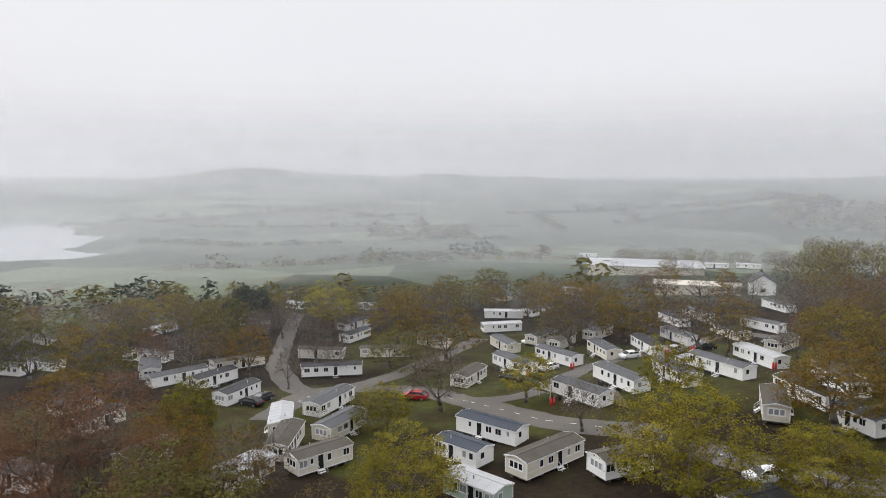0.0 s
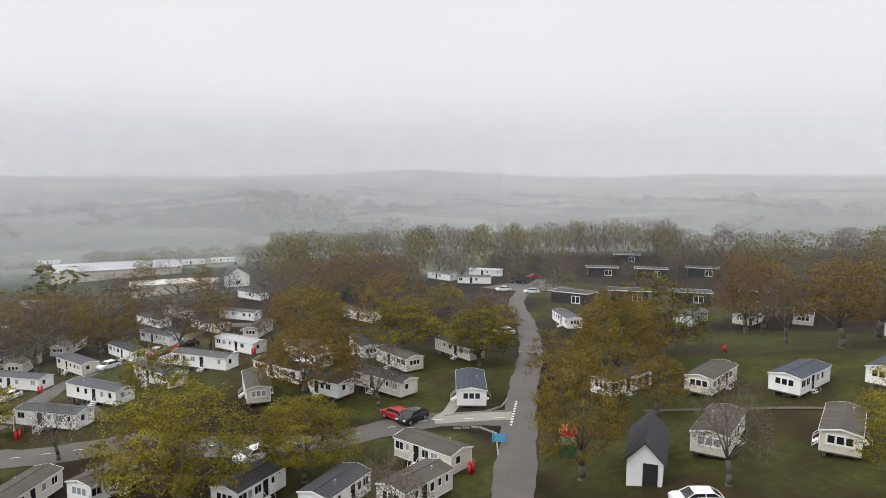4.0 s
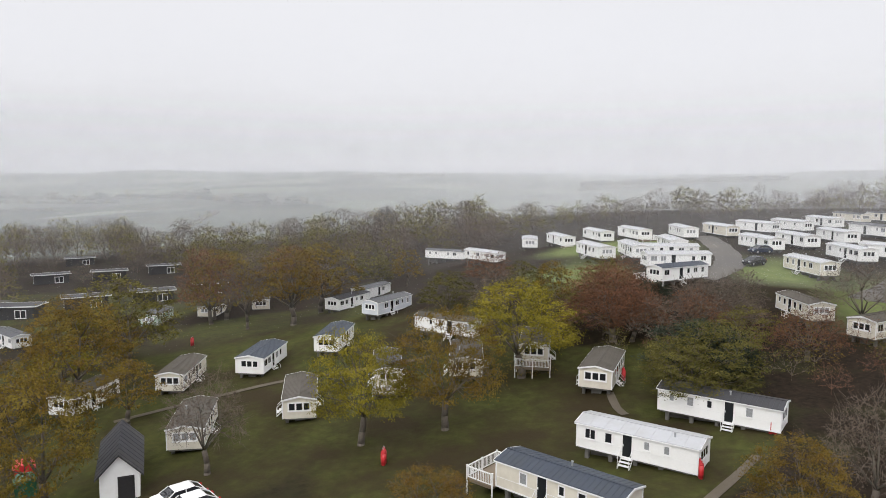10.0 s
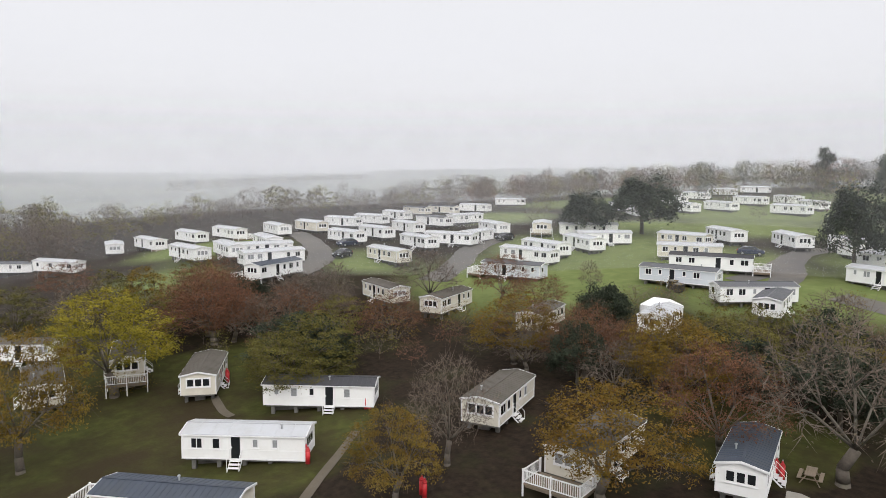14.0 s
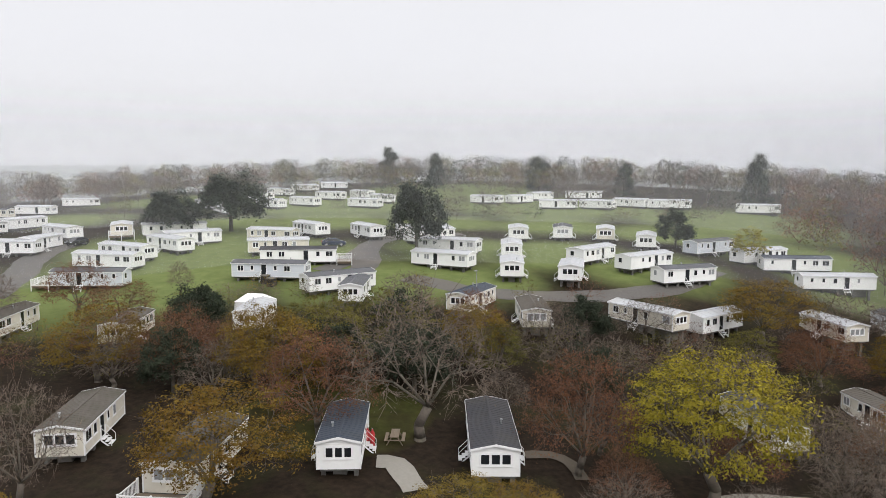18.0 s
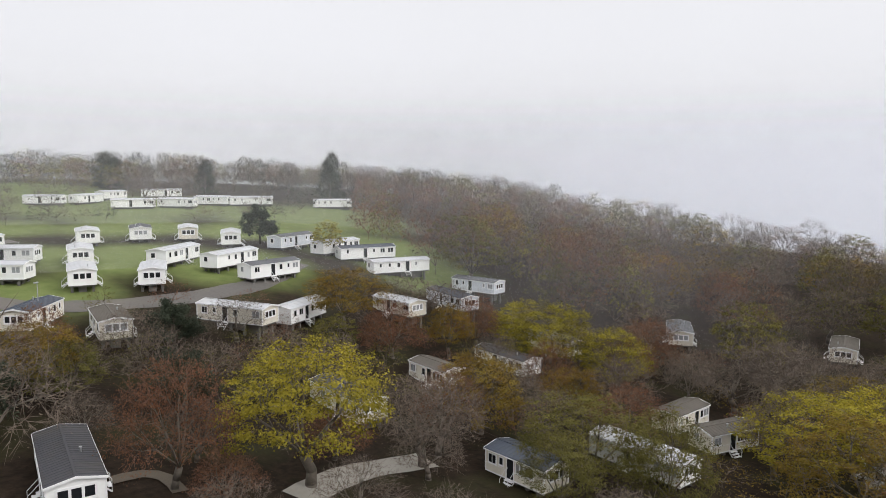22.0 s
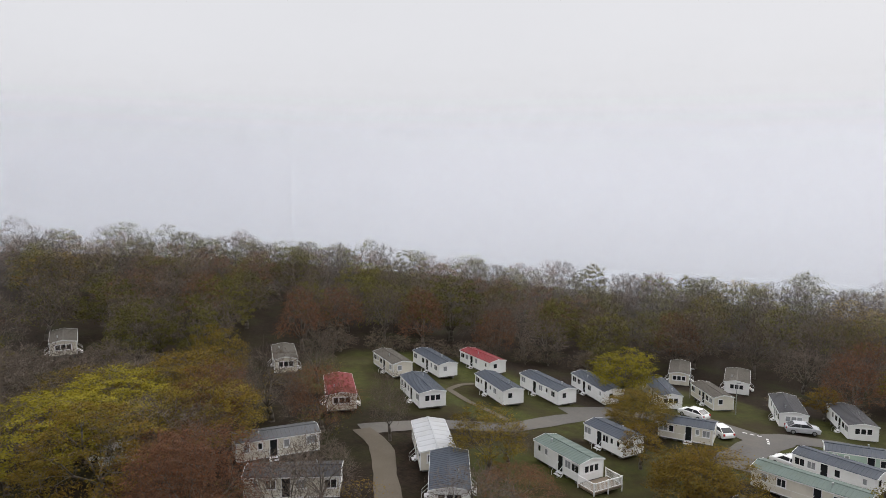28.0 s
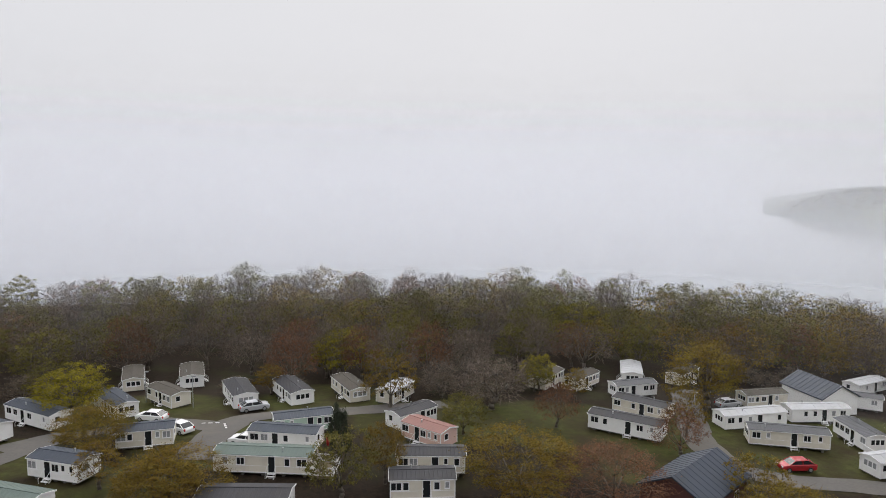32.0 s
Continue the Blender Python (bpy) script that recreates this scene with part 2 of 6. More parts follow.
LEAVES = {
    "O": foliage("ochre_oak_leaves", (0.135, 0.074, 0.020), (0.185, 0.148, 0.032)),
    "Y": foliage("yellow_green_leaves", (0.135, 0.118, 0.020), (0.29, 0.245, 0.034)),
    "G": foliage("olive_green_leaves", (0.078, 0.076, 0.026), (0.165, 0.145, 0.042)),
    "R": foliage("russet_leaf_buds", (0.155, 0.070, 0.040), (0.165, 0.092, 0.052)),
    "E": foliage("dark_evergreen_leaves", (0.036, 0.046, 0.034), (0.058, 0.068, 0.046)),
    "B": foliage("bare_twig_haze", (0.105, 0.082, 0.067), (0.150, 0.124, 0.088)),
}
CARPAINT = {n: material(n + "_car_paint", c, 0.25, 0.1, vary=0.03) for n, c in (("white", (0.78, 0.78, 0.78)), ("black", (0.015, 0.016, 0.018)), ("red", (0.33, 0.02, 0.025)), ("silver", (0.42, 0.43, 0.45)), ("navy", (0.02, 0.03, 0.06)), ("grey", (0.12, 0.125, 0.135)))}


def ground_material():
    """Grass, bare leaf litter under trees and field crops, by the cover that each spot has, with mottling at three scales."""
    m = bpy.data.materials.new("ground_cover")
    m.use_nodes = True
    t = m.node_tree
    b = t.nodes["Principled BSDF"]
    b.inputs["Roughness"].default_value = 0.95
    b.inputs["Specular IOR Level"].default_value = 0.1
    pos = t.nodes.new("ShaderNodeTexCoord")

    def tex(scale, detail=5.0, rough=0.6):
        n = t.nodes.new("ShaderNodeTexNoise")
        n.inputs["Scale"].default_value, n.inputs["Detail"].default_value, n.inputs["Roughness"].default_value = scale, detail, rough
        t.links.new(pos.outputs["Object"], n.inputs["Vector"])
        return n.outputs["Fac"]

    def mixed(fac, a, b2):
        n = t.nodes.new("ShaderNodeMix")
        n.data_type = "RGBA"
        t.links.new(fac, n.inputs["Factor"])
        for key, v in (("A", a), ("B", b2)):
            if isinstance(v, tuple):
                n.inputs[key].default_value = (*v, 1)
            else:
                t.links.new(v, n.inputs[key])
        return n.outputs["Result"]

    def ranged(v, a, b2):
        n = t.nodes.new("ShaderNodeMapRange")
        n.inputs["From Min"].default_value, n.inputs["From Max"].default_value = a, b2
        t.links.new(v, n.inputs["Value"])
        return n.outputs["Result"]

    grass = mixed(ranged(tex(0.9), 0.3, 0.7), (0.034, 0.040, 0.011), (0.068, 0.071, 0.019))
    grass = mixed(ranged(tex(0.09, 6.0, 0.7), 0.40, 0.62), grass, (0.034, 0.026, 0.013))
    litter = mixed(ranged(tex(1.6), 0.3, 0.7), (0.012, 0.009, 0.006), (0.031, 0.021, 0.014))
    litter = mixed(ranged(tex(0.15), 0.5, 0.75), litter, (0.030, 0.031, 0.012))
    # crop greens greyed and blued: part of the distance haze is in the colour
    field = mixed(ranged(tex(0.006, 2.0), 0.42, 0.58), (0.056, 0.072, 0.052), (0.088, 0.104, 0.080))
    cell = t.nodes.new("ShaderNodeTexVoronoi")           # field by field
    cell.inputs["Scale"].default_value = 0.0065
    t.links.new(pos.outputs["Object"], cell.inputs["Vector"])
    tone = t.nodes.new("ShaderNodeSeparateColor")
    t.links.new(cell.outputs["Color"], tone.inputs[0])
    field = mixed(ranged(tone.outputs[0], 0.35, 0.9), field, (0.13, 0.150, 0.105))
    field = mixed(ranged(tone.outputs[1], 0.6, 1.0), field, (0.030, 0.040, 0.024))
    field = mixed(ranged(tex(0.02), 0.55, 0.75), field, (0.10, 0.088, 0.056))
    cover = t.nodes.new("ShaderNodeAttribute")
    cover.attribute_name = "cover"
    sep = t.nodes.new("ShaderNodeSeparateColor")
    t.links.new(cover.outputs["Color"], sep.inputs[0])
    edge = t.nodes.new("ShaderNodeMath")
    edge.operation = "MULTIPLY_ADD"
    edge.inputs[1].default_value = 0.5
    edge.inputs[2].default_value = -0.25
    t.links.new(tex(0.25), edge.inputs[0])
    add = t.nodes.new("ShaderNodeMath")
    add.operation = "ADD"
    t.links.new(edge.outputs[0], add.inputs[0])
    t.links.new(sep.outputs[0], add.inputs[1])
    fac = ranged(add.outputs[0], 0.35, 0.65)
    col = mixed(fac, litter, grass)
    lush = mixed(ranged(tex(0.5), 0.3, 0.7), (0.098, 0.128, 0.040), (0.145, 0.170, 0.060))
    col = mixed(sep.outputs[1], col, lush)
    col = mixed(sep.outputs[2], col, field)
    t.links.new(col, b.inputs["Base Color"])
    bump = t.nodes.new("ShaderNodeBump")
    bump.inputs["Strength"].default_value, bump.inputs["Distance"].default_value = 0.5, 0.08
    t.links.new(tex(3.0), bump.inputs["Height"])
    t.links.new(bump.outputs["Normal"], b.inputs["Normal"])
    return m


def haze_sheet_material(name, amount, low, high):
    """Sheet standing in for haze: scatters daylight on both sides, and thins out upwards."""
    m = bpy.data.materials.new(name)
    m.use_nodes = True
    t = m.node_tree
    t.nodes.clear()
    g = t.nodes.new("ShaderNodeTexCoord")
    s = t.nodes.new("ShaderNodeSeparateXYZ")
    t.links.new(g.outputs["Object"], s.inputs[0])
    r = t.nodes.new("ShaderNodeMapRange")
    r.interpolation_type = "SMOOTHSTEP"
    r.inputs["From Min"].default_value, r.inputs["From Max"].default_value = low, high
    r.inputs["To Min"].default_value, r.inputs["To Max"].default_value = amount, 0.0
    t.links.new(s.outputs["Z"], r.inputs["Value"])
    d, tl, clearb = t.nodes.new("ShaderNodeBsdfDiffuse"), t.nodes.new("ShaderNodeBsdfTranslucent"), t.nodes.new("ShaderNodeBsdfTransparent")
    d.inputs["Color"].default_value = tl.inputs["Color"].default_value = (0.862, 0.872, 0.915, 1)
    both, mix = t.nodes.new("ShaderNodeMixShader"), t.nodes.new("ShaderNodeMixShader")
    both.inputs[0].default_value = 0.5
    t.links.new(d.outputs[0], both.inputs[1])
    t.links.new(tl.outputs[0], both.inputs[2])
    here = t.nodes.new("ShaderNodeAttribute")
    here.attribute_name = "haze_opacity"
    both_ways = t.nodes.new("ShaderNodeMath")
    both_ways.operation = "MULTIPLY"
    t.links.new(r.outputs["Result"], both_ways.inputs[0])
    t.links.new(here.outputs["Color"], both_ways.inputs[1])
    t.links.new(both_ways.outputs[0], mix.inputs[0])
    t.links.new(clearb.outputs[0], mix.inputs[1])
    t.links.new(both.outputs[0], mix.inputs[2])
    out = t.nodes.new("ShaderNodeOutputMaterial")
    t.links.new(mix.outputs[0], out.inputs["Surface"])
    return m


# ---- mesh helpers ----
class Shape:
    """Collects solid pieces and turns them into one mesh."""

    def __init__(self):
        self.v, self.f, self.m = [], [], []

    def poly(self, pts, faces, mat=0):
        k = len(self.v)
        self.v += [tuple(p) for p in pts]
        self.f += [tuple(k + i for i in f) for f in faces]
        self.m += [mat] * len(faces)
        return self

    def box(self, x0, x1, y0, y1, z0, z1, mat=0):
        return self.poly([(x0, y0, z0), (x1, y0, z0), (x1, y1, z0), (x0, y1, z0), (x0, y0, z1), (x1, y0, z1), (x1, y1, z1), (x0, y1, z1)],
                         [(3, 2, 1, 0), (4, 5, 6, 7), (0, 1, 5, 4), (1, 2, 6, 5), (2, 3, 7, 6), (3, 0, 4, 7)], mat)

    def prism(self, ring, axis, a, b, mat=0):
        """A closed outline (u, w) drawn out along an axis."""
        n = len(ring)
        put = {"x": lambda s, u, w: (s, u, w), "y": lambda s, u, w: (u, s, w), "z": lambda s, u, w: (u, w, s)}[axis]
        pts = [put(a, *p) for p in ring] + [put(b, *p) for p in ring]
        faces = [tuple(range(n))[::-1], tuple(range(n, 2 * n))] + [(i, (i + 1) % n, n + (i + 1) % n, n + i) for i in range(n)]
        return self.poly(pts, faces, mat)

    def tube(self, p, q, r0, r1, n=6, mat=0):
        p, q = Vector(p), Vector(q)
        w = (q - p).normalized()
        u = w.orthogonal().normalized()
        s = w.cross(u)
        ring = [(math.cos(2 * math.pi * i / n), math.sin(2 * math.pi * i / n)) for i in range(n)]
        pts = [p + (u * c + s * d) * r0 for c, d in ring] + [q + (u * c + s * d) * r1 for c, d in ring]
        return self.poly(pts, [(i, (i + 1) % n, n + (i + 1) % n, n + i) for i in range(n)] + [tuple(range(n))[::-1], tuple(range(n, 2 * n))], mat)

    def mesh(self, name, *mats, smooth_shade=False):
        me = bpy.data.meshes.new(name)
        me.from_pydata(self.v, [], self.f)
        for mt in mats:
            me.materials.append(mt)
        if len(mats) > 1:
            me.polygons.foreach_set("material_index", self.m)
        if smooth_shade:
            me.polygons.foreach_set("use_smooth", [True] * len(me.polygons))
        b = bmesh.new()
        b.from_mesh(me)
        bmesh.ops.recalc_face_normals(b, faces=b.faces)
        b.to_mesh(me)
        b.free()
        return me


STORE = {}


def stored(key, make):
    if key not in STORE:
        STORE[key] = make()
    return STORE[key]


def part(name, me, parent, place=None, label=""):
    ob = new(name, me)
    ob.parent = parent
    if place is not None:
        ob.matrix_local = place
    if label:
        ob["label"] = label
    return ob


def thing(name, m, label, category, group="", kind=""):
    ob = new(name)
    ob.empty_display_size = 0.3
    ob.matrix_world = m
    return tagged(ob, label, category, group, kind)




# ground heights: bearing (degrees clockwise), distance, height
NORTH = ((0, 72, -13), (0, 110, -15.5), (4, 145, -18.5), (0, 190, -20), (20, 110, -9.5), (22, 170, -15), (20, 300, -21), (350, 300, -27), (340, 75, -12.5), (338, 130, -17.5), (338, 210, -24))
EAST = ((35, 90, -9), (42, 140, -10.5), (42, 210, -12), (45, 330, -17), (62, 80, -5.5), (68, 125, -5.5), (78, 150, -6), (75, 260, -9), (90, 75, -2.5), (98, 55, -0.8), (105, 66, -0.5), (84, 155, -1), (92, 128, 6), (97, 190, 6.5), (95, 330, 4))
SOUTH = ((112, 150, 7.5), (112, 220, 8.5), (121, 115, 4.6), (130, 135, 8.5), (135, 105, 6.5), (145, 120, 7.5), (141, 53, -0.5), (125, 47, 0.6), (153, 53, 1.0), (157, 110, 6), (160, 155, 9), (155, 240, 13), (170, 112, 6.5), (165, 90, 2), (173, 70, -2), (187, 100, -5), (120, 330, 10), (150, 330, 19), (172, 220, 12), (135, 230, 13))
WEST = ((199, 68, -6.5), (190, 200, 4), (216, 190, -4), (217, 95, -8), (234, 82, -8.5), (238, 170, -11), (245, 115, -12), (262, 135, -17), (275, 100, -13), (280, 130, -17), (302, 95, -14), (315, 135, -18), (258, 210, -18.5), (280, 220, -20), (305, 220, -22), (322, 220, -25), (320, 72, -13), (250, 60, -10))
TP = np.array([(d * math.sin(radians(a)), d * math.cos(radians(a)), z) for a, d, z in NORTH + EAST + SOUTH + WEST] + [(0, 0, -4)])


def kernel(d2):
    return np.sqrt(d2 + 30.0 ** 2)


_d2 = ((TP[:, None, :2] - TP[None, :, :2]) ** 2).sum(2)
_w = np.linalg.solve(kernel(_d2) - 3.0 * np.eye(len(TP)), TP[:, 2] - TP[:, 2].mean())


def smooth(a, b, v):
    v = min(1.0, max(0.0, (v - a) / (b - a)))
    return v * v * (3 - 2 * v)


SEA = -46.0
PLAIN = -36.0


def near_z(x, y):
    return float(TP[:, 2].mean() + kernel((TP[:, 0] - x) ** 2 + (TP[:, 1] - y) ** 2) @ _w)


HILLS = ((-17, 4.5, 2300, 32), (-12, 9, 2700, 30), (3, 7, 2500, 26), (28, 7.5, 1020, 30), (22, 9, 1900, 20), (40, 12, 2600, 34), (62, 8, 2400, 14), (80, 8, 1900, 6), (98, 7, 1500, 8), (108, 9, 1200, 14))


def far_z(x, y):
    """The plain to the north, the hills beyond, the upland to the south and the sea bed to the west."""
    d, a = math.hypot(x, y), math.degrees(math.atan2(x, y)) % 360
    n = noise.noise(Vector((x / 520, y / 520, 3.1))) + 0.5 * noise.noise(Vector((x / 210, y / 210, 7.7)))
    land = PLAIN + 1.6 * n + smooth(900, 2600, d) * (30 + 9 * n)
    for hb, hw, hd, hh in HILLS:
        da = (a - hb + 180) % 360 - 180
        if abs(da) < 3 * hw:
            land += hh * math.exp(-(da / hw) ** 2 - ((d - hd) / (hd * 0.16)) ** 2) * (1 + 0.3 * n)
    east = smooth(45, 75, a) * (1 - smooth(165, 185, a))
    south = smooth(95, 130, a) * (1 - smooth(165, 185, a))
    land += east * (12 + 14 * smooth(300, 1500, d)) + south * (27 + 5 * n)
    wig = 6 * noise.noise(Vector((x / 90, y / 90, 1.3)))
    sea = smooth(170, 188, a) * (1 - smooth(318, 321, a))
    estuary = smooth(317, 321, a) * smooth(560 + 9 * wig, 640 + 9 * wig, d) * (1 - smooth(1150 + 20 * wig, 1300 + 20 * wig, d)) * (1 - smooth(331 + wig, 338 + wig, a))
    sea = max(sea, estuary)
    head = smooth(309, 317, a) * (1 - smooth(322, 332, a)) * smooth(1230, 1400, d) * (1 - smooth(2300, 2700, d))
    land = land * (1 - sea) + (SEA - 3) * sea
    return land * (1 - head) + (-8 + 8 * n) * head


def ground_z(x, y):
    d, a = math.hypot(x, y), math.degrees(math.atan2(x, y)) % 360
    west = smooth(180, 200, a) * (1 - smooth(322, 336, a))
    lo, hi = 330 - 100 * west, 520 - 190 * west
    k = smooth(lo, hi, d)
    return (near_z(x, y) if k < 1 else 0) * (1 - k) + (far_z(x, y) if k > 0 else 0) * k


# ---- ground, sea and haze sheets ----
def spot(bearing, distance, lift=0.0):
    x, y = distance * math.sin(radians(bearing)), distance * math.cos(radians(bearing))
    return (x, y, ground_z(x, y) + lift)


def blob(x, y, bearing, distance, radius):
    bx, by = distance * math.sin(radians(bearing)), distance * math.cos(radians(bearing))
    return 1 - smooth(radius * 0.6, radius * 1.1, math.hypot(x - bx, y - by))


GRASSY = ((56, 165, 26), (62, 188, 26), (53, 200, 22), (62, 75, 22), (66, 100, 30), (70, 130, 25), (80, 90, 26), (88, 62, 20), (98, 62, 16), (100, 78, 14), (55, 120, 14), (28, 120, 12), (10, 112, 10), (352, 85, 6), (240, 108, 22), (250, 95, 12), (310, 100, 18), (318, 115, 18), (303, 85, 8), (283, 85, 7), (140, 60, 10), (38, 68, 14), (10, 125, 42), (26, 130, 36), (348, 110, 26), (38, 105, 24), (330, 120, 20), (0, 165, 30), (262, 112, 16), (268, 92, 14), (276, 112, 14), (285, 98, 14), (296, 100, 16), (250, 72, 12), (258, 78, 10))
LUSH = ((176, 150, 20), (181, 132, 14), (124, 112, 24), (128, 140, 22), (136, 122, 20), (146, 105, 14), (152, 105, 12), (158, 125, 16), (166, 118, 14), (98, 150, 18), (95, 120, 10), (110, 128, 10), (150, 130, 14), (140, 100, 10), (120, 200, 22), (140, 215, 40), (158, 215, 40), (172, 190, 30), (130, 260, 40), (150, 270, 40), (132, 166, 18), (140, 168, 18), (149, 168, 18), (158, 166, 18), (167, 160, 16))
SECTORS, RINGS = 300, 110
pts, cols = [], []
for i in range(RINGS):
    d = 4 + 26 * (i / 10) if i < 10 else 30 * (5200 / 30) ** ((i - 10) / (RINGS - 11))
    for j in range(SECTORS):
        a = 2 * math.pi * j / SECTORS
        x, y = d * math.sin(a), d * math.cos(a)
        pts.append((x, y, ground_z(x, y)))
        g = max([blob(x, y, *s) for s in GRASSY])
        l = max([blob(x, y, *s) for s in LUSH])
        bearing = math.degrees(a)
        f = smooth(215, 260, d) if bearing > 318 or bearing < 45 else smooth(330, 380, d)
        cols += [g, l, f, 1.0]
faces = []
for i in range(RINGS - 1):
    for j in range(SECTORS):
        k = (j + 1) % SECTORS
        faces.append((i * SECTORS + j, i * SECTORS + k, (i + 1) * SECTORS + k, (i + 1) * SECTORS + j)[::-1])
pts.append((0, 0, ground_z(0, 0)))
cols += [0.0, 0.0, 0.0, 1.0]
faces += [(j, len(pts) - 1, (j + 1) % SECTORS)[::-1] for j in range(SECTORS)]
me = bpy.data.meshes.new("ground")
me.from_pydata(pts, [], faces)
me.polygons.foreach_set("use_smooth", [True] * len(me.polygons))
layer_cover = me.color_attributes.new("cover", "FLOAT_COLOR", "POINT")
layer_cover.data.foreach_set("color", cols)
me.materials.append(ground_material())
ground = tagged(new("ground", me), "sloping ground of rough grass, leaf litter and far fields", "ground", kind="structure")

water = material("grey_sea_water", (0.26, 0.285, 0.31), 0.10, scale=0.02, vary=0.1, bump=0.0)
sea = Shape()
ring = [(5100 * math.sin(radians(a)), 5100 * math.cos(radians(a))) for a in range(190, 351, 4)]
sea.poly([(0, 0, SEA)] + [(x, y, SEA) for x, y in ring], [(0, i + 1, i + 2) for i in range(len(ring) - 1)])
tagged(new("water", sea.mesh("water", water)), "calm pale grey sea and estuary under mist", "water", kind="structure")

# upright translucent sheets in place of haze: distance; optical depth in open country, on the upland to the south, over
# the sea
HAZE_SHEETS = ((118, 0.02, 0.12, 0.0), (176, 0.03, 0.18, 0.06), (325, 0.10, 0.22, 0.24), (345, 0.10, 0.22, 0.24), (370, 0.10, 0.16, 0.24), (430, 0.14, 0.16, 0.24), (540, 0.14, 0.14, 0.24),
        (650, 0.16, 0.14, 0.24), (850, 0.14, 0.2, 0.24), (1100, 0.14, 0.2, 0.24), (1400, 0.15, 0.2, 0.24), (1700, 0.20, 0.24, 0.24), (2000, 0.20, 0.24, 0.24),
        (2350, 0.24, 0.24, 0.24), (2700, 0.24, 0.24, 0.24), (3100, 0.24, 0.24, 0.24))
scene.cycles.transparent_max_bounces = 32
for radius, *depth in HAZE_SHEETS:
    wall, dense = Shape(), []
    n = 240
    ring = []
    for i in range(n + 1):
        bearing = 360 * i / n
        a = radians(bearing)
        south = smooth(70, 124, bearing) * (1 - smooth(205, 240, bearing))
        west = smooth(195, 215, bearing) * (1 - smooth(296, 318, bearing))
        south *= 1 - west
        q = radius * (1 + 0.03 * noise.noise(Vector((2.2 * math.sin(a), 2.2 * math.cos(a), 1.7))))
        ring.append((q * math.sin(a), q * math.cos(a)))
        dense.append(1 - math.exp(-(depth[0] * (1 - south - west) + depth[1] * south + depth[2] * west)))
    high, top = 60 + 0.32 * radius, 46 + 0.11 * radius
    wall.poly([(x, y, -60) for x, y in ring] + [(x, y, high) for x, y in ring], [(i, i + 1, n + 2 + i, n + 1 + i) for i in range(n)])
    me = wall.mesh("mist_bank", haze_sheet_material("thin_haze_sheet", 1.0, -16, top), smooth_shade=True)
    # haze strength by bearing, painted into a colour layer of the sheet
    me.color_attributes.new("haze_opacity", "FLOAT_COLOR", "POINT").data.foreach_set("color", [v for d in dense + dense for v in (d, d, d, 1.0)])
    tagged(new("mist_bank", me), "translucent sheet standing in for thin pale mist over the far country", "mist", kind="structure")


def strip(name, path, width, mat, lift, label, category, kind="structure", closed=False):
    """A way of even width over the ground: points are (bearing, distance)."""
    pl = [Vector(spot(b, d)[:2]) for b, d in path]
    if closed:
        pl.append(pl[0].copy())
    fine = []
    for a, b, c, e in zip([pl[0]] + pl, pl, pl[1:], pl[2:] + [pl[-1]]):
        n = max(2, int((c - b).length / 1.5))
        for i in range(n):
            s = i / n
            fine.append(0.5 * ((2 * b) + (c - a) * s + (2 * a - 5 * b + 4 * c - e) * s * s + (3 * b - a - 3 * c + e) * s ** 3))
    fine.append(pl[-1])
    across = max(2, int(width / 1.5))
    v, f = [], []
    for i, p in enumerate(fine):
        t = (fine[min(i + 1, len(fine) - 1)] - fine[max(i - 1, 0)]).normalized()
        s = Vector((t.y, -t.x))
        wob = 1 + 0.06 * math.sin(i * 0.9) + 0.04 * math.sin(i * 2.3)
        for j in range(across + 1):
            q = p + s * (j / across - 0.5) * width * wob
            v.append((q.x, q.y, ground_z(q.x, q.y) + lift))
    for i in range(len(fine) - 1):
        for j in range(across):
            k = i * (across + 1) + j
            f.append((k, k + 1, k + across + 2, k + across + 1))
    return tagged(new(name, Shape().poly(v, f).mesh(name, mat, smooth_shade=True)), label, category, kind=kind)


# ---- caravans ----
def gable(W, z0, z1, rise):
    return [(-W / 2, z0), (W / 2, z0), (W / 2, z1), (0, z1 + rise), (-W / 2, z1)]


def van_body(L, W, wall):
    s = Shape()
    s.prism(gable(W, 0.5, 2.52, 0.33), "y", -L / 2, L / 2)
    for sx in (-1, 1):                                   # cladding joints and corner trims
        for sy in (-1, 1):
            s.box(sx * W / 2 - 0.05, sx * W / 2 + 0.05, sy * L / 2 - 0.05, sy * L / 2 + 0.05, 0.5, 2.50, 1)
        s.box(sx * (W / 2 + 0.012) - 0.012, sx * (W / 2 + 0.012) + 0.012, -L / 2, L / 2, 0.5, 0.62, 1)
        s.box(sx * (W / 2 + 0.008) - 0.008, sx * (W / 2 + 0.008) + 0.008, -L / 2, L / 2, 1.28, 1.31, 1)
    return s.mesh("body", wall, WHITE)


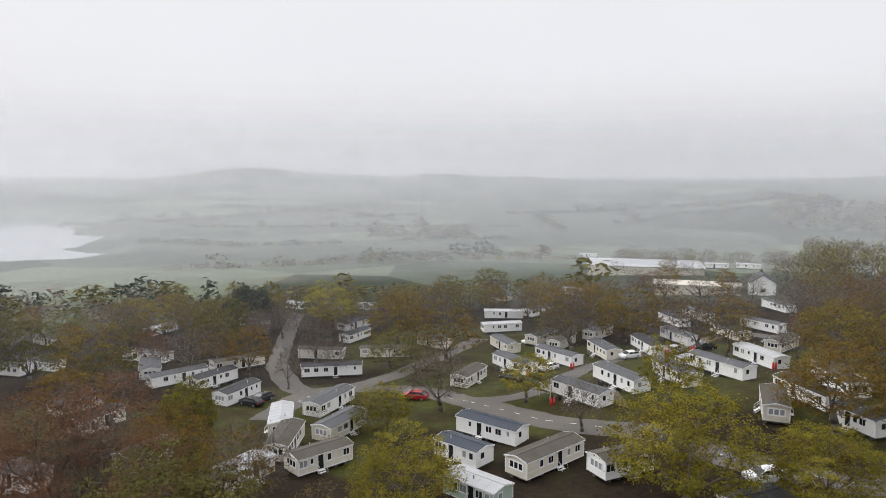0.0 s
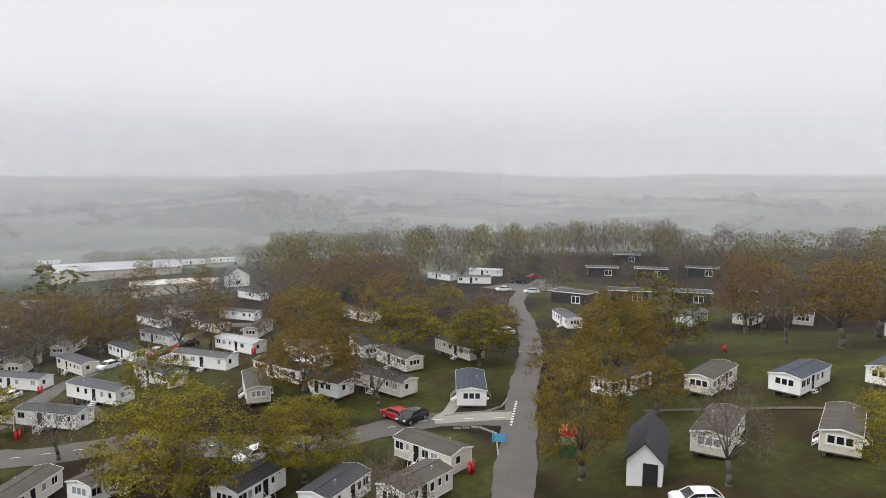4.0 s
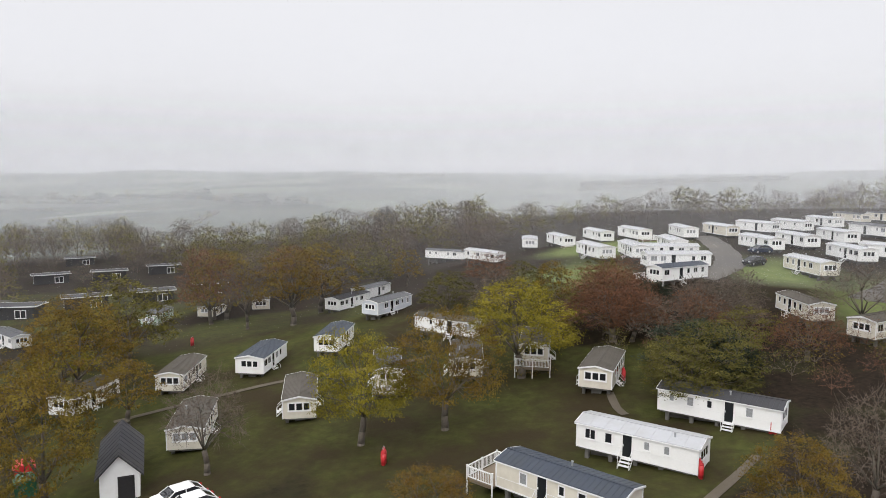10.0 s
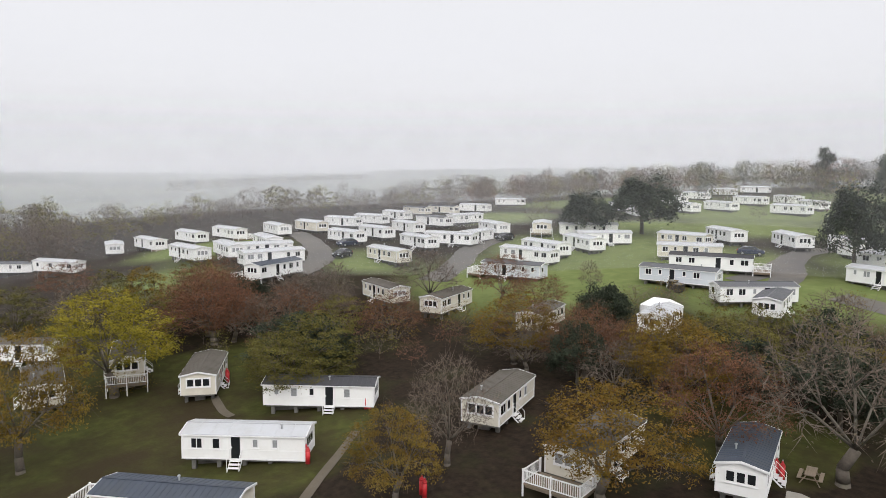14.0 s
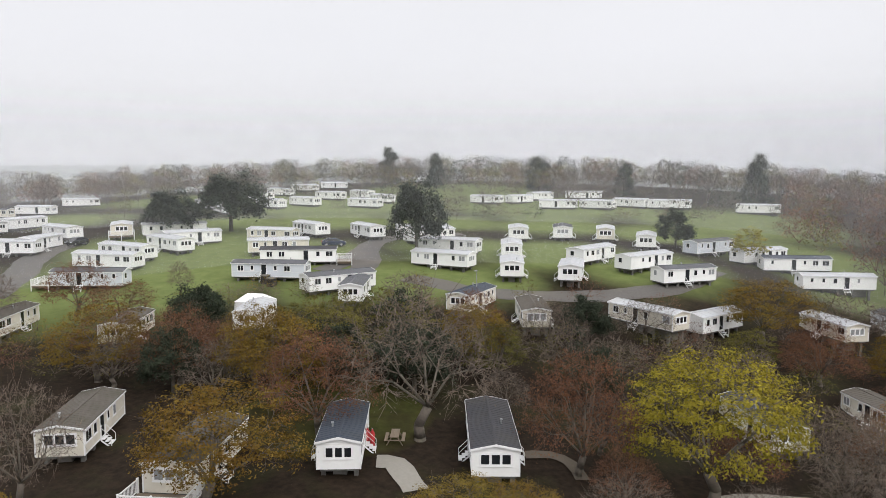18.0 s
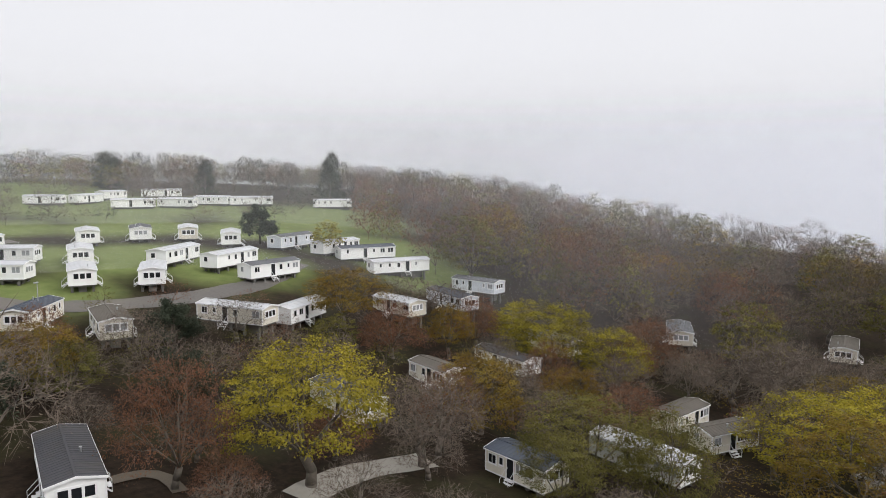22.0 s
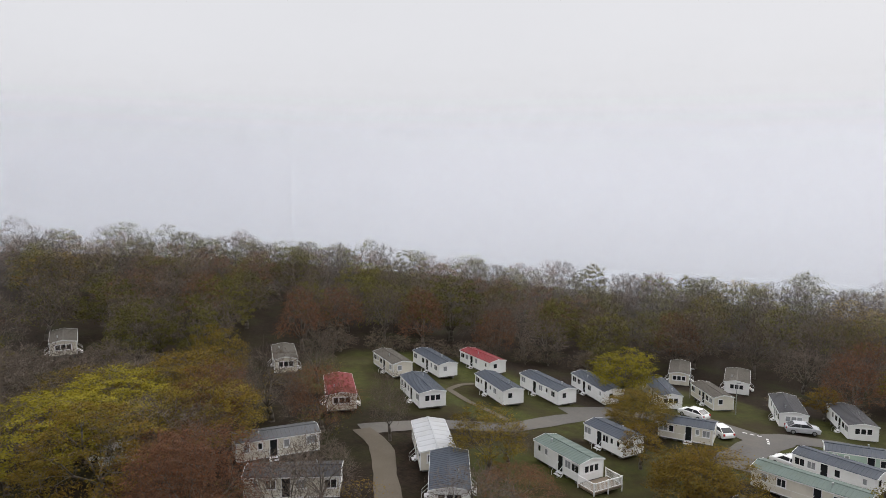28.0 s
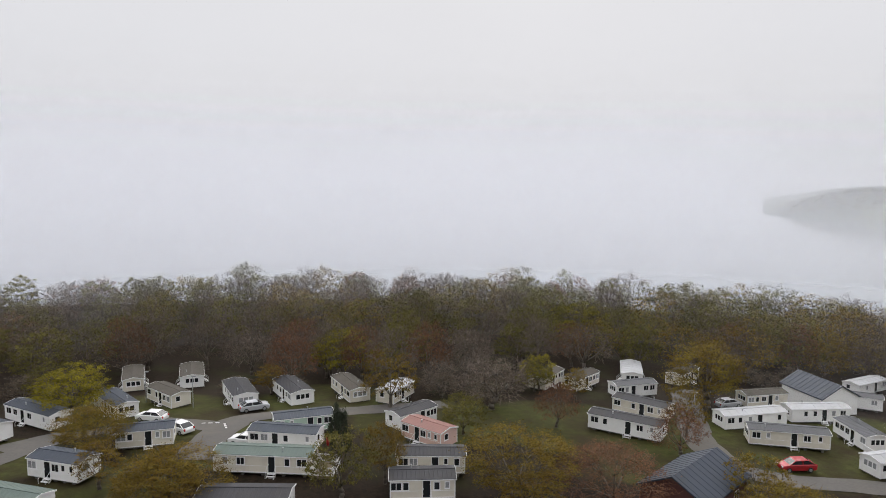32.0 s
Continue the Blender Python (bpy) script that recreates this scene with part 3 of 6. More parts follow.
def van_roof(L, W, roof, white):
    s = Shape()
    o, zl, zr = 0.12, 2.50, 2.85
    w, y = W / 2 + o, L / 2 + 0.16
    slope = (zr - zl) / (W / 2)
    ze = zl - slope * o
    s.poly([(-w, -y, ze), (0, -y, zr), (w, -y, ze), (w, -y, ze + 0.09), (0, -y, zr + 0.09), (-w, -y, ze + 0.09),
            (-w, y, ze), (0, y, zr), (w, y, ze), (w, y, ze + 0.09), (0, y, zr + 0.09), (-w, y, ze + 0.09)],
           [(0, 1, 4, 5), (1, 2, 3, 4), (6, 11, 10, 7), (7, 10, 9, 8), (5, 4, 10, 11), (4, 3, 9, 10), (0, 6, 7, 1), (1, 7, 8, 2), (0, 5, 11, 6), (2, 8, 9, 3)])
    step = 0.42 if not white else 1.2
    k = int(L / step)
    for i in range(1, k):
        yy = -y + 2 * y * i / k
        for sx in (-1, 1):
            s.poly([(0, yy - 0.03, zr + 0.088), (sx * w, yy - 0.03, ze + 0.088), (sx * w, yy + 0.03, ze + 0.088), (0, yy + 0.03, zr + 0.088),
                    (0, yy, zr + 0.118), (sx * w, yy, ze + 0.118)], [(0, 1, 5, 4), (4, 5, 2, 3)])
    s.box(-0.09, 0.09, -y, y, zr + 0.07, zr + 0.125)
    for sx in (-1, 1):                                   # gutters and barge boards
        s.box(sx * w - 0.045, sx * w + 0.045, -y, y, ze - 0.05, ze + 0.04, 1)
        for sy in (-1, 1):
            s.poly([(sx * w, sy * y, ze - 0.06), (0, sy * y, zr - 0.06), (0, sy * y, zr + 0.1), (sx * w, sy * y, ze + 0.1),
                    (sx * w, sy * (y + 0.04), ze - 0.06), (0, sy * (y + 0.04), zr - 0.06), (0, sy * (y + 0.04), zr + 0.1), (sx * w, sy * (y + 0.04), ze + 0.1)],
                   [(0, 1, 2, 3), (4, 5, 6, 7), (0, 1, 5, 4), (3, 2, 6, 7)], 1)
    return s.mesh("roof", roof, WHITE)


def window_mesh(w, h, glass, bars):
    s = Shape()
    s.box(-w / 2, w / 2, 0.0, 0.035, 0, h, 0)
    n = bars + 1
    inner = w - 0.12
    for i in range(n):
        a = -w / 2 + 0.06 + inner * i / n
        b = -w / 2 + 0.06 + inner * (i + 1) / n
        m = 0.09 if w > 2 else 0.035
        s.box(a + m, b - m, 0.036, 0.042, 0.08 + m * 0.7, h - 0.08 - m * 0.7, 1)
    s.box(-w / 2 - 0.03, w / 2 + 0.03, 0, 0.07, -0.04, 0.01, 0)
    return s.mesh("window", WHITE, glass)


def door_mesh(dark):
    s = Shape()
    s.box(-0.42, 0.42, 0, 0.04, 0, 1.9, 0)
    s.box(-0.36, 0.36, 0.041, 0.048, 0.08 if dark else 0.95, 1.82, 1)
    s.box(0.28, 0.34, 0.045, 0.09, 0.9, 1.05, 0)
    return s.mesh("door", WHITE, GLASS)


def steps_mesh():
    s = Shape()
    for i in range(3):
        s.box(-0.45, 0.45, 0.05 + 0.26 * i, 0.33 + 0.26 * i, 0.36 - 0.19 * i, 0.41 - 0.19 * i)
    for sx in (-1, 1):
        s.poly([(sx * 0.45, 0.02, 0.42), (sx * 0.45, 0.02, 0.28), (sx * 0.45, 0.85, -0.45), (sx * 0.45, 0.85, -0.3), (sx * 0.49, 0.02, 0.42), (sx * 0.49, 0.02, 0.28), (sx * 0.49, 0.85, -0.45), (sx * 0.49, 0.85, -0.3)],
               [(0, 1, 2, 3), (4, 5, 6, 7), (0, 3, 7, 4), (1, 2, 6, 5)])
        s.tube((sx * 0.47, 0.1, 0.4), (sx * 0.47, 0.1, 1.3), 0.025, 0.025, 4)
        s.tube((sx * 0.47, 0.82, -0.4), (sx * 0.47, 0.82, 0.6), 0.025, 0.025, 4)
        s.tube((sx * 0.47, 0.1, 1.3), (sx * 0.47, 0.82, 0.6), 0.025, 0.025, 4)
    return s.mesh("steps", WHITE)


def underframe_mesh(L, W):
    s = Shape()
    s.box(-W / 2 + 0.2, W / 2 - 0.2, -L / 2 + 0.15, L / 2 - 0.15, 0.3, 0.5)
    n = 5
    for i in range(n):
        y = -L / 2 + 0.8 + (L - 1.6) * i / (n - 1)
        for sx in (-0.38, 0.38):
            s.box(sx * W - 0.16, sx * W + 0.16, y - 0.16, y + 0.16, -1.6, 0.32)
    s.box(-0.5, 0.5, -L / 2 + 0.8, L / 2 - 0.8, -0.9, 0.31)
    return s.mesh("underframe", DARK)


ROOF_WORDS = {"g": "grey", "d": "charcoal", "b": "blue-grey", "w": "white", "k": "mossy brown", "r": "dull red", "n": "green-grey", "p": "pink"}
WALL_WORDS = {"W": "white", "C": "cream", "G": "pale green", "B": "pale blue-grey", "P": "pink"}
COUNT = [0]


def van(x, y, heading, L, W, roof, wall, deck=0, full=1):
    """A static caravan on its piers; its front end looks against the heading."""
    COUNT[0] += 1
    rnd = random.Random(COUNT[0] * 7 + 3)
    z = ground_z(x, y)
    for s in (-1, 1):                                    # stands clear of the slope
        z = max(z, ground_z(x + s * math.sin(radians(heading)) * L * 0.42, y + s * math.cos(radians(heading)) * L * 0.42) - 0.42)
    v = thing("static_caravan", pose(x, y, z, 0, 0, -heading), "%s static caravan with a %s ribbed roof, on piers" % (WALL_WORDS[wall], ROOF_WORDS[roof]), "caravan", "static caravans")
    L, W = round(L, 1), round(W, 1)
    part("body", stored(("body", L, W, wall), lambda: van_body(L, W, WALLS[wall])), v)
    part("roof", stored(("roof", L, W, roof), lambda: van_roof(L, W, ROOFS[roof], roof == "w")), v)
    part("underframe", stored(("under", L, W), lambda: underframe_mesh(L, W)), v)
    glass = lambda: GLASS if rnd.random() < 0.7 else NET

    def win(w, h, px, py, pz, turn, bars=0):
        g = glass()
        part("window", stored(("win", w, h, g.name, bars), lambda: window_mesh(w, h, g, bars)), v, pose(px, py, pz, 0, 0, turn))

    if W < 3.3:
        win(2.1, 0.95, 0, -L / 2, 1.28, 180, 2)
    else:
        win(2.4, 0.98, 0, -L / 2, 1.28, 180, 2)
    win(0.8, 0.9, 0.5, L / 2, 1.35, 0, 0)
    for side in (-1, 1):
        turn = -90 if side > 0 else 90
        slots = [0.09, 0.24, 0.40, 0.56, 0.72, 0.88]
        d = rnd.choice((2, 3)) if full or rnd.random() < 0.5 else -1
        keep = 5 if full else 3
        drop = rnd.sample([i for i in range(6) if i != d], 6 - keep - (1 if d < 0 else 0))
        for i, s in enumerate(slots):
            yy = -L / 2 + L * s
            if i == d:
                part("door", stored(("door", rnd.random() < 0.6), lambda: door_mesh(True)), v, pose(side * W / 2, yy, 0.55, 0, 0, turn))
                if full:
                    part("steps", stored("steps", steps_mesh), v, pose(side * W / 2, yy, 0.1, 0, 0, turn))
            elif i not in drop:
                w = 1.2 if i == 0 else rnd.choice((0.55, 0.7, 1.0))
                h = 0.95 if w > 0.6 else 0.8
                win(w, h, side * W / 2, yy, 2.28 - h, turn, 1 if w > 0.9 else 0)
    if full and rnd.random() < 0.7:
        part("flue", stored("flue", lambda: Shape().tube((0, 0, 0), (0, 0, 0.45), 0.07, 0.07, 8).tube((0, 0, 0.45), (0, 0, 0.52), 0.12, 0.1, 8).mesh("flue", STEEL)), v, pose(rnd.choice((-1, 1)) * W * 0.22, L * rnd.uniform(-0.3, 0.3), 2.65))
    if deck:
        veranda(v.matrix_world, L, W, z)
    return v


def veranda(m, L, W, z):
    """Raised white-railed deck across the front of a caravan."""
    deck = thing("veranda", m @ pose(0, -L / 2 - 1.35, 0), "white-railed raised deck against a caravan's front", "deck", "caravan decks")
    w, d = W + 0.6, 2.4
    key = ("deck", round(w, 1))
    part("platform", stored(key, lambda: Shape().box(-w / 2, w / 2, -d / 2, d / 2, 0.38, 0.5).box(-w / 2 + 0.1, w / 2 - 0.1, -d / 2 + 0.1, d / 2 - 0.1, 0.2, 0.38).mesh("platform", TIMBER)), deck)
    post = stored("deckpost", lambda: Shape().box(-0.05, 0.05, -0.05, 0.05, -0.8, 1.5).box(-0.065, 0.065, -0.065, 0.065, 1.5, 1.54).mesh("post", WHITE))
    rail = lambda n: stored(("rail", round(n, 1)), lambda: rail_mesh(n))
    for px, py in ((-w / 2, -d / 2), (0, -d / 2), (w / 2, -d / 2), (-w / 2, d / 2), (w / 2, d / 2)):
        part("post", post, deck, pose(px, py, 0))
    for px in (-w / 4, w / 4):
        part("railing", rail(w / 2), deck, pose(px, -d / 2, 0.5))
    for px in (-w / 2, w / 2):
        part("railing", rail(d), deck, pose(px, 0, 0.5, 0, 0, 90))


def rail_mesh(n):
    s = Shape()
    s.box(-n / 2, n / 2, -0.035, 0.035, 0.9, 0.98)
    s.box(-n / 2, n / 2, -0.03, 0.03, 0.1, 0.16)
    k = max(3, int(n / 0.16))
    for i in range(1, k):
        x = -n / 2 + n * i / k
        s.box(x - 0.02, x + 0.02, -0.015, 0.015, 0.14, 0.92)
    return s.mesh("railing", WHITE)


# ---- trees ----
def leaf_cloud(rng, centres, size, up):
    """Small leaf sprays, tilted about the way that each of them faces, as one mesh."""
    n = len(centres)
    face = up + rng.normal(0, 0.55, (n, 3))
    face /= np.linalg.norm(face, axis=1)[:, None]
    a = np.cross(face, rng.normal(0, 1, (n, 3)))
    a /= np.linalg.norm(a, axis=1)[:, None]
    b = np.cross(face, a)
    s = size * rng.uniform(0.55, 1.45, (n, 1))
    q = np.stack([centres - a * s, centres + a * s * 0.3 + b * s * 0.55, centres + a * s * 0.8 - b * s * 0.45], 1)
    return q.reshape(-1, 3)


def spray_mesh(name, verts, mat, k=3):
    n = len(verts) // k
    me = bpy.data.meshes.new(name)
    me.vertices.add(n * k)
    me.vertices.foreach_set("co", verts.astype(np.float32).ravel())
    me.loops.add(n * k)
    me.loops.foreach_set("vertex_index", np.arange(n * k, dtype=np.int32))
    me.polygons.add(n)
    me.polygons.foreach_set("loop_start", np.arange(0, n * k, k, dtype=np.int32))
    me.materials.append(mat)
    me.update(calc_edges=True)
    return me


def crown_points(rng, n, fork, inner=0.55, droop=0.5):
    """Places of the leaf clumps of a broad domed crown with an uneven outline, none too near another."""
    mid, seed = fork + (TH - fork) * 0.34, rng.uniform(0, 50)
    lobes = [(Vector(rng.normal(0, 1, 3)).normalized(), rng.uniform(0.08, 0.24)) for _ in range(9)]
    found = np.zeros((0, 3))
    gap = 0.62 * (300 / n) ** 0.45
    tries = 0
    while len(found) < n and tries < n * 30:
        tries += 1
        if tries % (n * 6) == 0:
            gap *= 0.85
        w = Vector(rng.normal(0, 1, 3)).normalized()
        if w.z < -droop:
            continue
        k = inner + (1 - inner) * math.sqrt(rng.random())
        k *= 0.80 + sum(h * max(0.0, w.dot(d)) ** 4 for d, h in lobes) + 0.16 * noise.noise(w * 2.6 + Vector((seed, 0, 0)))
        z = mid + w.z * k * ((TH - mid) if w.z > 0 else (mid - fork * 0.75))
        p = np.array([w.x * k * TR, w.y * k * TR, z])
        if len(found) and ((found - p) ** 2).sum(1).min() < gap * gap:
            continue
        found = np.vstack([found, p])
    found[:, :2] *= 0.97 * TR / np.percentile(np.hypot(found[:, 0], found[:, 1]), 96)
    found[:, 2] = fork * 0.8 + (found[:, 2] - fork * 0.8) * (TH * 0.98 - fork * 0.8) / (found[:, 2].max() - fork * 0.8)
    return found


def grow(rng, start, points, radius, segs, tips, level=0):
    """Boughs that fork again and again until each clump of the crown hangs on a twig."""
    n = len(points)
    if n <= 2:
        for p in points:
            tips.append((start, Vector(p)))
        return
    mid = Vector(points.mean(0))
    reach = 0.5 if level else 0.34
    node = start.lerp(mid, reach) + Vector(rng.normal(0, 0.05, 3)) * (mid - start).length
    node.z += 0.05 * (mid - start).length
    k = min(n, 6 if level == 0 else (3 if n > 9 and rng.random() < 0.5 else 2))
    r1 = max(radius * 0.8, 0.012)
    if level:
        segs.append((start, node, radius, r1))
    else:
        node = start
    seeds = points[rng.choice(n, k, replace=False)]
    for _ in range(4):
        own = ((points[:, None] - seeds[None]) ** 2).sum(2).argmin(1)
        seeds = np.array([points[own == i].mean(0) if (own == i).any() else seeds[i] for i in range(k)])
    for i in range(k):
        mine = points[own == i]
        if len(mine):
            grow(rng, node, mine, max(0.012, r1 * (len(mine) / n) ** 0.45), segs, tips, level + 1)


def wood_mesh(segs, name="trunk", least=0.0):
    s = Shape()
    for p, q, r0, r1 in segs:
        if r0 >= least:
            s.tube(p, q, r0, r1, 7 if r0 > 0.2 else (4 if r0 > 0.08 else 3))
    return s.mesh(name, BARK, smooth_shade=True)


def twig_slivers(rng, fine, width, forks, spread=0.5):
    """Fine twigs, each a spray of thin slivers."""
    p, q = np.array([a[:] for a, b in fine]), np.array([b[:] for a, b in fine])
    d = q - p
    n = np.linalg.norm(d, axis=1)[:, None]
    starts, ends = [p], [q + d / n * 0.15]
    for _ in range(forks):
        s = rng.uniform(0.35, 1.0, (len(p), 1))
        b = p + d * s
        starts.append(b)
        ends.append(b + (d / n + rng.normal(0, spread, d.shape) + np.array([0, 0, 0.15])) * np.clip(n, 0.5, 1.1) * rng.uniform(0.4, 0.95, (len(p), 1)))
    a, b = np.concatenate(starts), np.concatenate(ends)
    v = np.cross(b - a, rng.normal(0, 1, a.shape))
    v = v / (np.linalg.norm(v, axis=1)[:, None] + 1e-6) * width
    return np.stack([a - v, a + v, b], 1).reshape(-1, 3)


TREE_SPECS = {  # clumps, leaves, leaf size, clump size, trunk part of height, twig forks, share of clumps in leaf
    "O": (240, 13000, 0.10, 0.36, 0.22, 3, 0.86), "Y": (240, 15000, 0.10, 0.36, 0.22, 2, 0.90), "G": (230, 14000, 0.105, 0.38, 0.14, 2, 0.92),
    "S": (170, 3600, 0.17, 0.5, 0.05, 4, 0.9), "R": (420, 9000, 0.08, 0.42, 0.18, 5, 0.95), "B": (520, 1300, 0.08, 0.5, 0.22, 5, 0.5), "M": (260, 15000, 0.105, 0.4, 0.18, 2, 0.95),
}
TREE_WORDS = {"O": ("oak_tree", "oak in ochre and bronze spring leaf"), "Y": ("oak_tree", "oak in bright yellow-green spring leaf"), "G": ("broadleaf_tree", "bushy tree in olive-green leaf"),
              "R": ("broadleaf_tree", "twiggy tree in russet bud"), "B": ("bare_tree", "leafless tree with spreading grey-brown branches"), "M": ("oak_tree", "large oak in mixed olive and ochre leaf"),
              "E": ("evergreen_tree", "dense dark evergreen tree"), "P": ("pine_tree", "dark pine with layered tufted crown"), "S": ("shrub", "low tangled shrub of brown twigs and buds")}
TH, TR = 10.0, 5.0


def leafed(rng, tips, leaves, size, clump, share):
    """Leaf triangles in flattened clumps about the twig ends, facing up and outwards."""
    ends = np.array([q[:] for p, q in tips])
    keep = ends[rng.random(len(ends)) < share]
    weight = rng.uniform(0.35, 1.3, len(keep))
    i = rng.choice(len(keep), leaves, p=weight / weight.sum())
    off = rng.normal(0, 1, (leaves, 3)) * np.array([clump, clump, clump * 0.5]) * rng.uniform(0.6, 1.25, len(keep))[i][:, None]
    out = keep[i] - np.array([0, 0, TH * 0.42])
    out = out / np.linalg.norm(out, axis=1)[:, None]
    lift = off / (np.linalg.norm(off, axis=1)[:, None] + 1e-6)
    return leaf_cloud(rng, keep[i] + off, size, 0.5 * out + 0.4 * lift + np.array([0, 0, 0.55]))


def tree_parts(kind, variant, rough=False):
    rng = np.random.default_rng(hash_of(kind) * 10 + variant)
    if kind in ("E", "P"):
        segs = [(Vector((0, 0, -0.6)), Vector((0, 0, TH * 0.9)), 0.32, 0.06)]
        cen, face = [], []
        tops = [(rng.uniform(0, 6.28), rng.uniform(0.15, 0.5), rng.uniform(0.78, 1.0)) for _ in range(4)]
        for i in range(52):
            az, ta, (taz, tr, tz) = rng.uniform(0, 6.28), rng.uniform(0, 1), tops[i % 4]
            if kind == "P":                              # ragged tiers on several leaders
                z = 0.14 + 0.86 * tz * ta
                r = TR * (0.25 + 0.75 * (1 - ta) ** 0.7) * rng.uniform(0.35, 1.1)
                c, wide = np.array([math.cos(az) * r * 0.7 + math.cos(taz) * tr * TR * 0.6, math.sin(az) * r * 0.7 + math.sin(taz) * tr * TR * 0.6, TH * z - 0.5]), np.array([0.8, 0.8, 0.45])
            else:
                el, k = rng.uniform(-0.7, 1.45), rng.uniform(0.5, 0.98)
                c, wide = np.array([math.cos(az) * math.cos(el) * TR * k, math.sin(az) * math.cos(el) * TR * k, TH * 0.48 + math.sin(el) * TH * 0.5 * k * tz]), np.array([0.6, 0.6, 0.5])
            segs.append((Vector((0, 0, c[2] - 0.9)), Vector(c), 0.08, 0.03))
            off = rng.normal(0, 1, (230, 3)) * wide * rng.uniform(0.6, 1.25)
            cen.append(c + off)
            face.append(off + np.array([0, 0, 0.5]))
        crown = spray_mesh("crown", leaf_cloud(rng, np.concatenate(cen), 0.2, np.concatenate(face)), LEAVES["E"])
        return wood_mesh(segs), None, crown
    clumps, leaves, size, clump, low, forks, share = TREE_SPECS[kind]
    width = {"B": 0.02, "R": 0.017}.get(kind, 0.016)
    if rough:
        clumps, leaves, size, width = int(clumps * 0.55), int(leaves * 0.4), size * 1.45, width * 1.8
    fork = TH * low
    top = Vector((rng.normal(0, 0.25), rng.normal(0, 0.25), fork))
    bend = Vector((rng.normal(0, 0.12), rng.normal(0, 0.12), fork * 0.5))
    segs, tips = [(Vector((0, 0, -0.6)), Vector((0, 0, 0.25)), 0.46, 0.36), (Vector((0, 0, 0.25)), bend, 0.36, 0.31), (bend, top, 0.31, 0.29)], []
    grow(rng, top, crown_points(rng, clumps, fork, 0.45 if kind in "BR" else 0.55), 0.27, segs, tips)
    crown = spray_mesh("crown", leafed(rng, tips, leaves, size, clump, share), LEAVES[{"M": "G", "S": "B"}.get(kind, kind)])
    twigs = spray_mesh("branchwork", twig_slivers(rng, tips, width, forks), RUSSET if kind == "R" else TWIG)
    return wood_mesh(segs), twigs, crown


def hash_of(kind):
    return sum(ord(c) * (i + 3) for i, c in enumerate(kind))


TREES = [0]


def tree(x, y, h, r, kind, rough=False, group="park trees"):
    TREES[0] += 1
    rnd = random.Random(TREES[0] * 13 + 5)
    variant = rnd.randrange(3 if not rough else 2)
    key = "%s%d%d" % (kind, variant, rough)
    wood, twigs, crown = stored("tree" + key, lambda: tree_parts(kind, variant, rough))
    name, label = TREE_WORDS[kind]
    m = pose(x, y, ground_z(x, y) - 0.05, 0, 0, rnd.uniform(0, 360)) @ Matrix.Diagonal((r / TR, r / TR, h / TH, 1))
    t = thing(name, m, label, "tree", group)
    part("trunk", wood, t)
    if twigs:
        part("branchwork", twigs, t)["kind"] = "stuff"
    part("crown", crown, t)
    return t


# ---- cars, cabins and small fixtures ----
def car_body(paint):
    s = Shape()
    prof = [(-2.15, 0.35), (-2.2, 0.6), (-2.12, 0.82), (-1.9, 0.95), (-0.95, 1.02), (1.5, 1.02), (2.0, 0.98), (2.18, 0.75), (2.18, 0.4), (2.05, 0.28), (-2.0, 0.28)]
    for w0, w1, k in ((-0.84, 0.84, 0.0),):
        s.prism(prof, "x", w0, w1)
    for sx in (-1, 1):                                   # rounded flanks and sills
        a, b = sx * 0.84, sx * 0.9
        ring = [(y * 0.97, 0.42 + (z - 0.42) * 0.86) for y, z in prof]
        n = len(prof)
        s.poly([(a, *p) for p in prof] + [(b, *p) for p in ring], [(i, (i + 1) % n, n + (i + 1) % n, n + i) for i in range(n)] + [tuple(range(n, 2 * n))])
    s.poly([(-0.72, -0.55, 1.42), (0.72, -0.55, 1.42), (0.70, 1.15, 1.45), (-0.70, 1.15, 1.45), (-0.66, -0.4, 1.49), (0.66, -0.4, 1.49), (0.64, 1.0, 1.51), (-0.64, 1.0, 1.51)],
           [(0, 1, 5, 4), (1, 2, 6, 5), (2, 3, 7, 6), (3, 0, 4, 7), (4, 5, 6, 7), (3, 2, 1, 0)])
    for sx in (-1, 1):                                   # roof pillars
        for y0, y1 in ((-1.28, -0.55), (0.35, 0.35), (1.95, 1.15)):
            s.tube((sx * 0.83, y0, 1.0), (sx * 0.71, y1, 1.44), 0.05, 0.04, 4)
    return s.mesh("body", paint)


def car_glass():
    s = Shape()
    s.poly([(-0.8, -1.25, 1.0), (0.8, -1.25, 1.0), (0.8, 1.9, 1.0), (-0.8, 1.9, 1.0), (-0.69, -0.55, 1.43), (0.69, -0.55, 1.43), (0.67, 1.15, 1.43), (-0.67, 1.15, 1.43)],
           [(0, 1, 5, 4), (1, 2, 6, 5), (2, 3, 7, 6), (3, 0, 4, 7), (4, 5, 6, 7)])
    return s.mesh("window", GLASS)


def disc(r, w, n, mat):
    return Shape().prism([(r * math.cos(2 * math.pi * i / n), r * math.sin(2 * math.pi * i / n)) for i in range(n)], "x", -w / 2, w / 2).mesh("tyre", mat, smooth_shade=False)


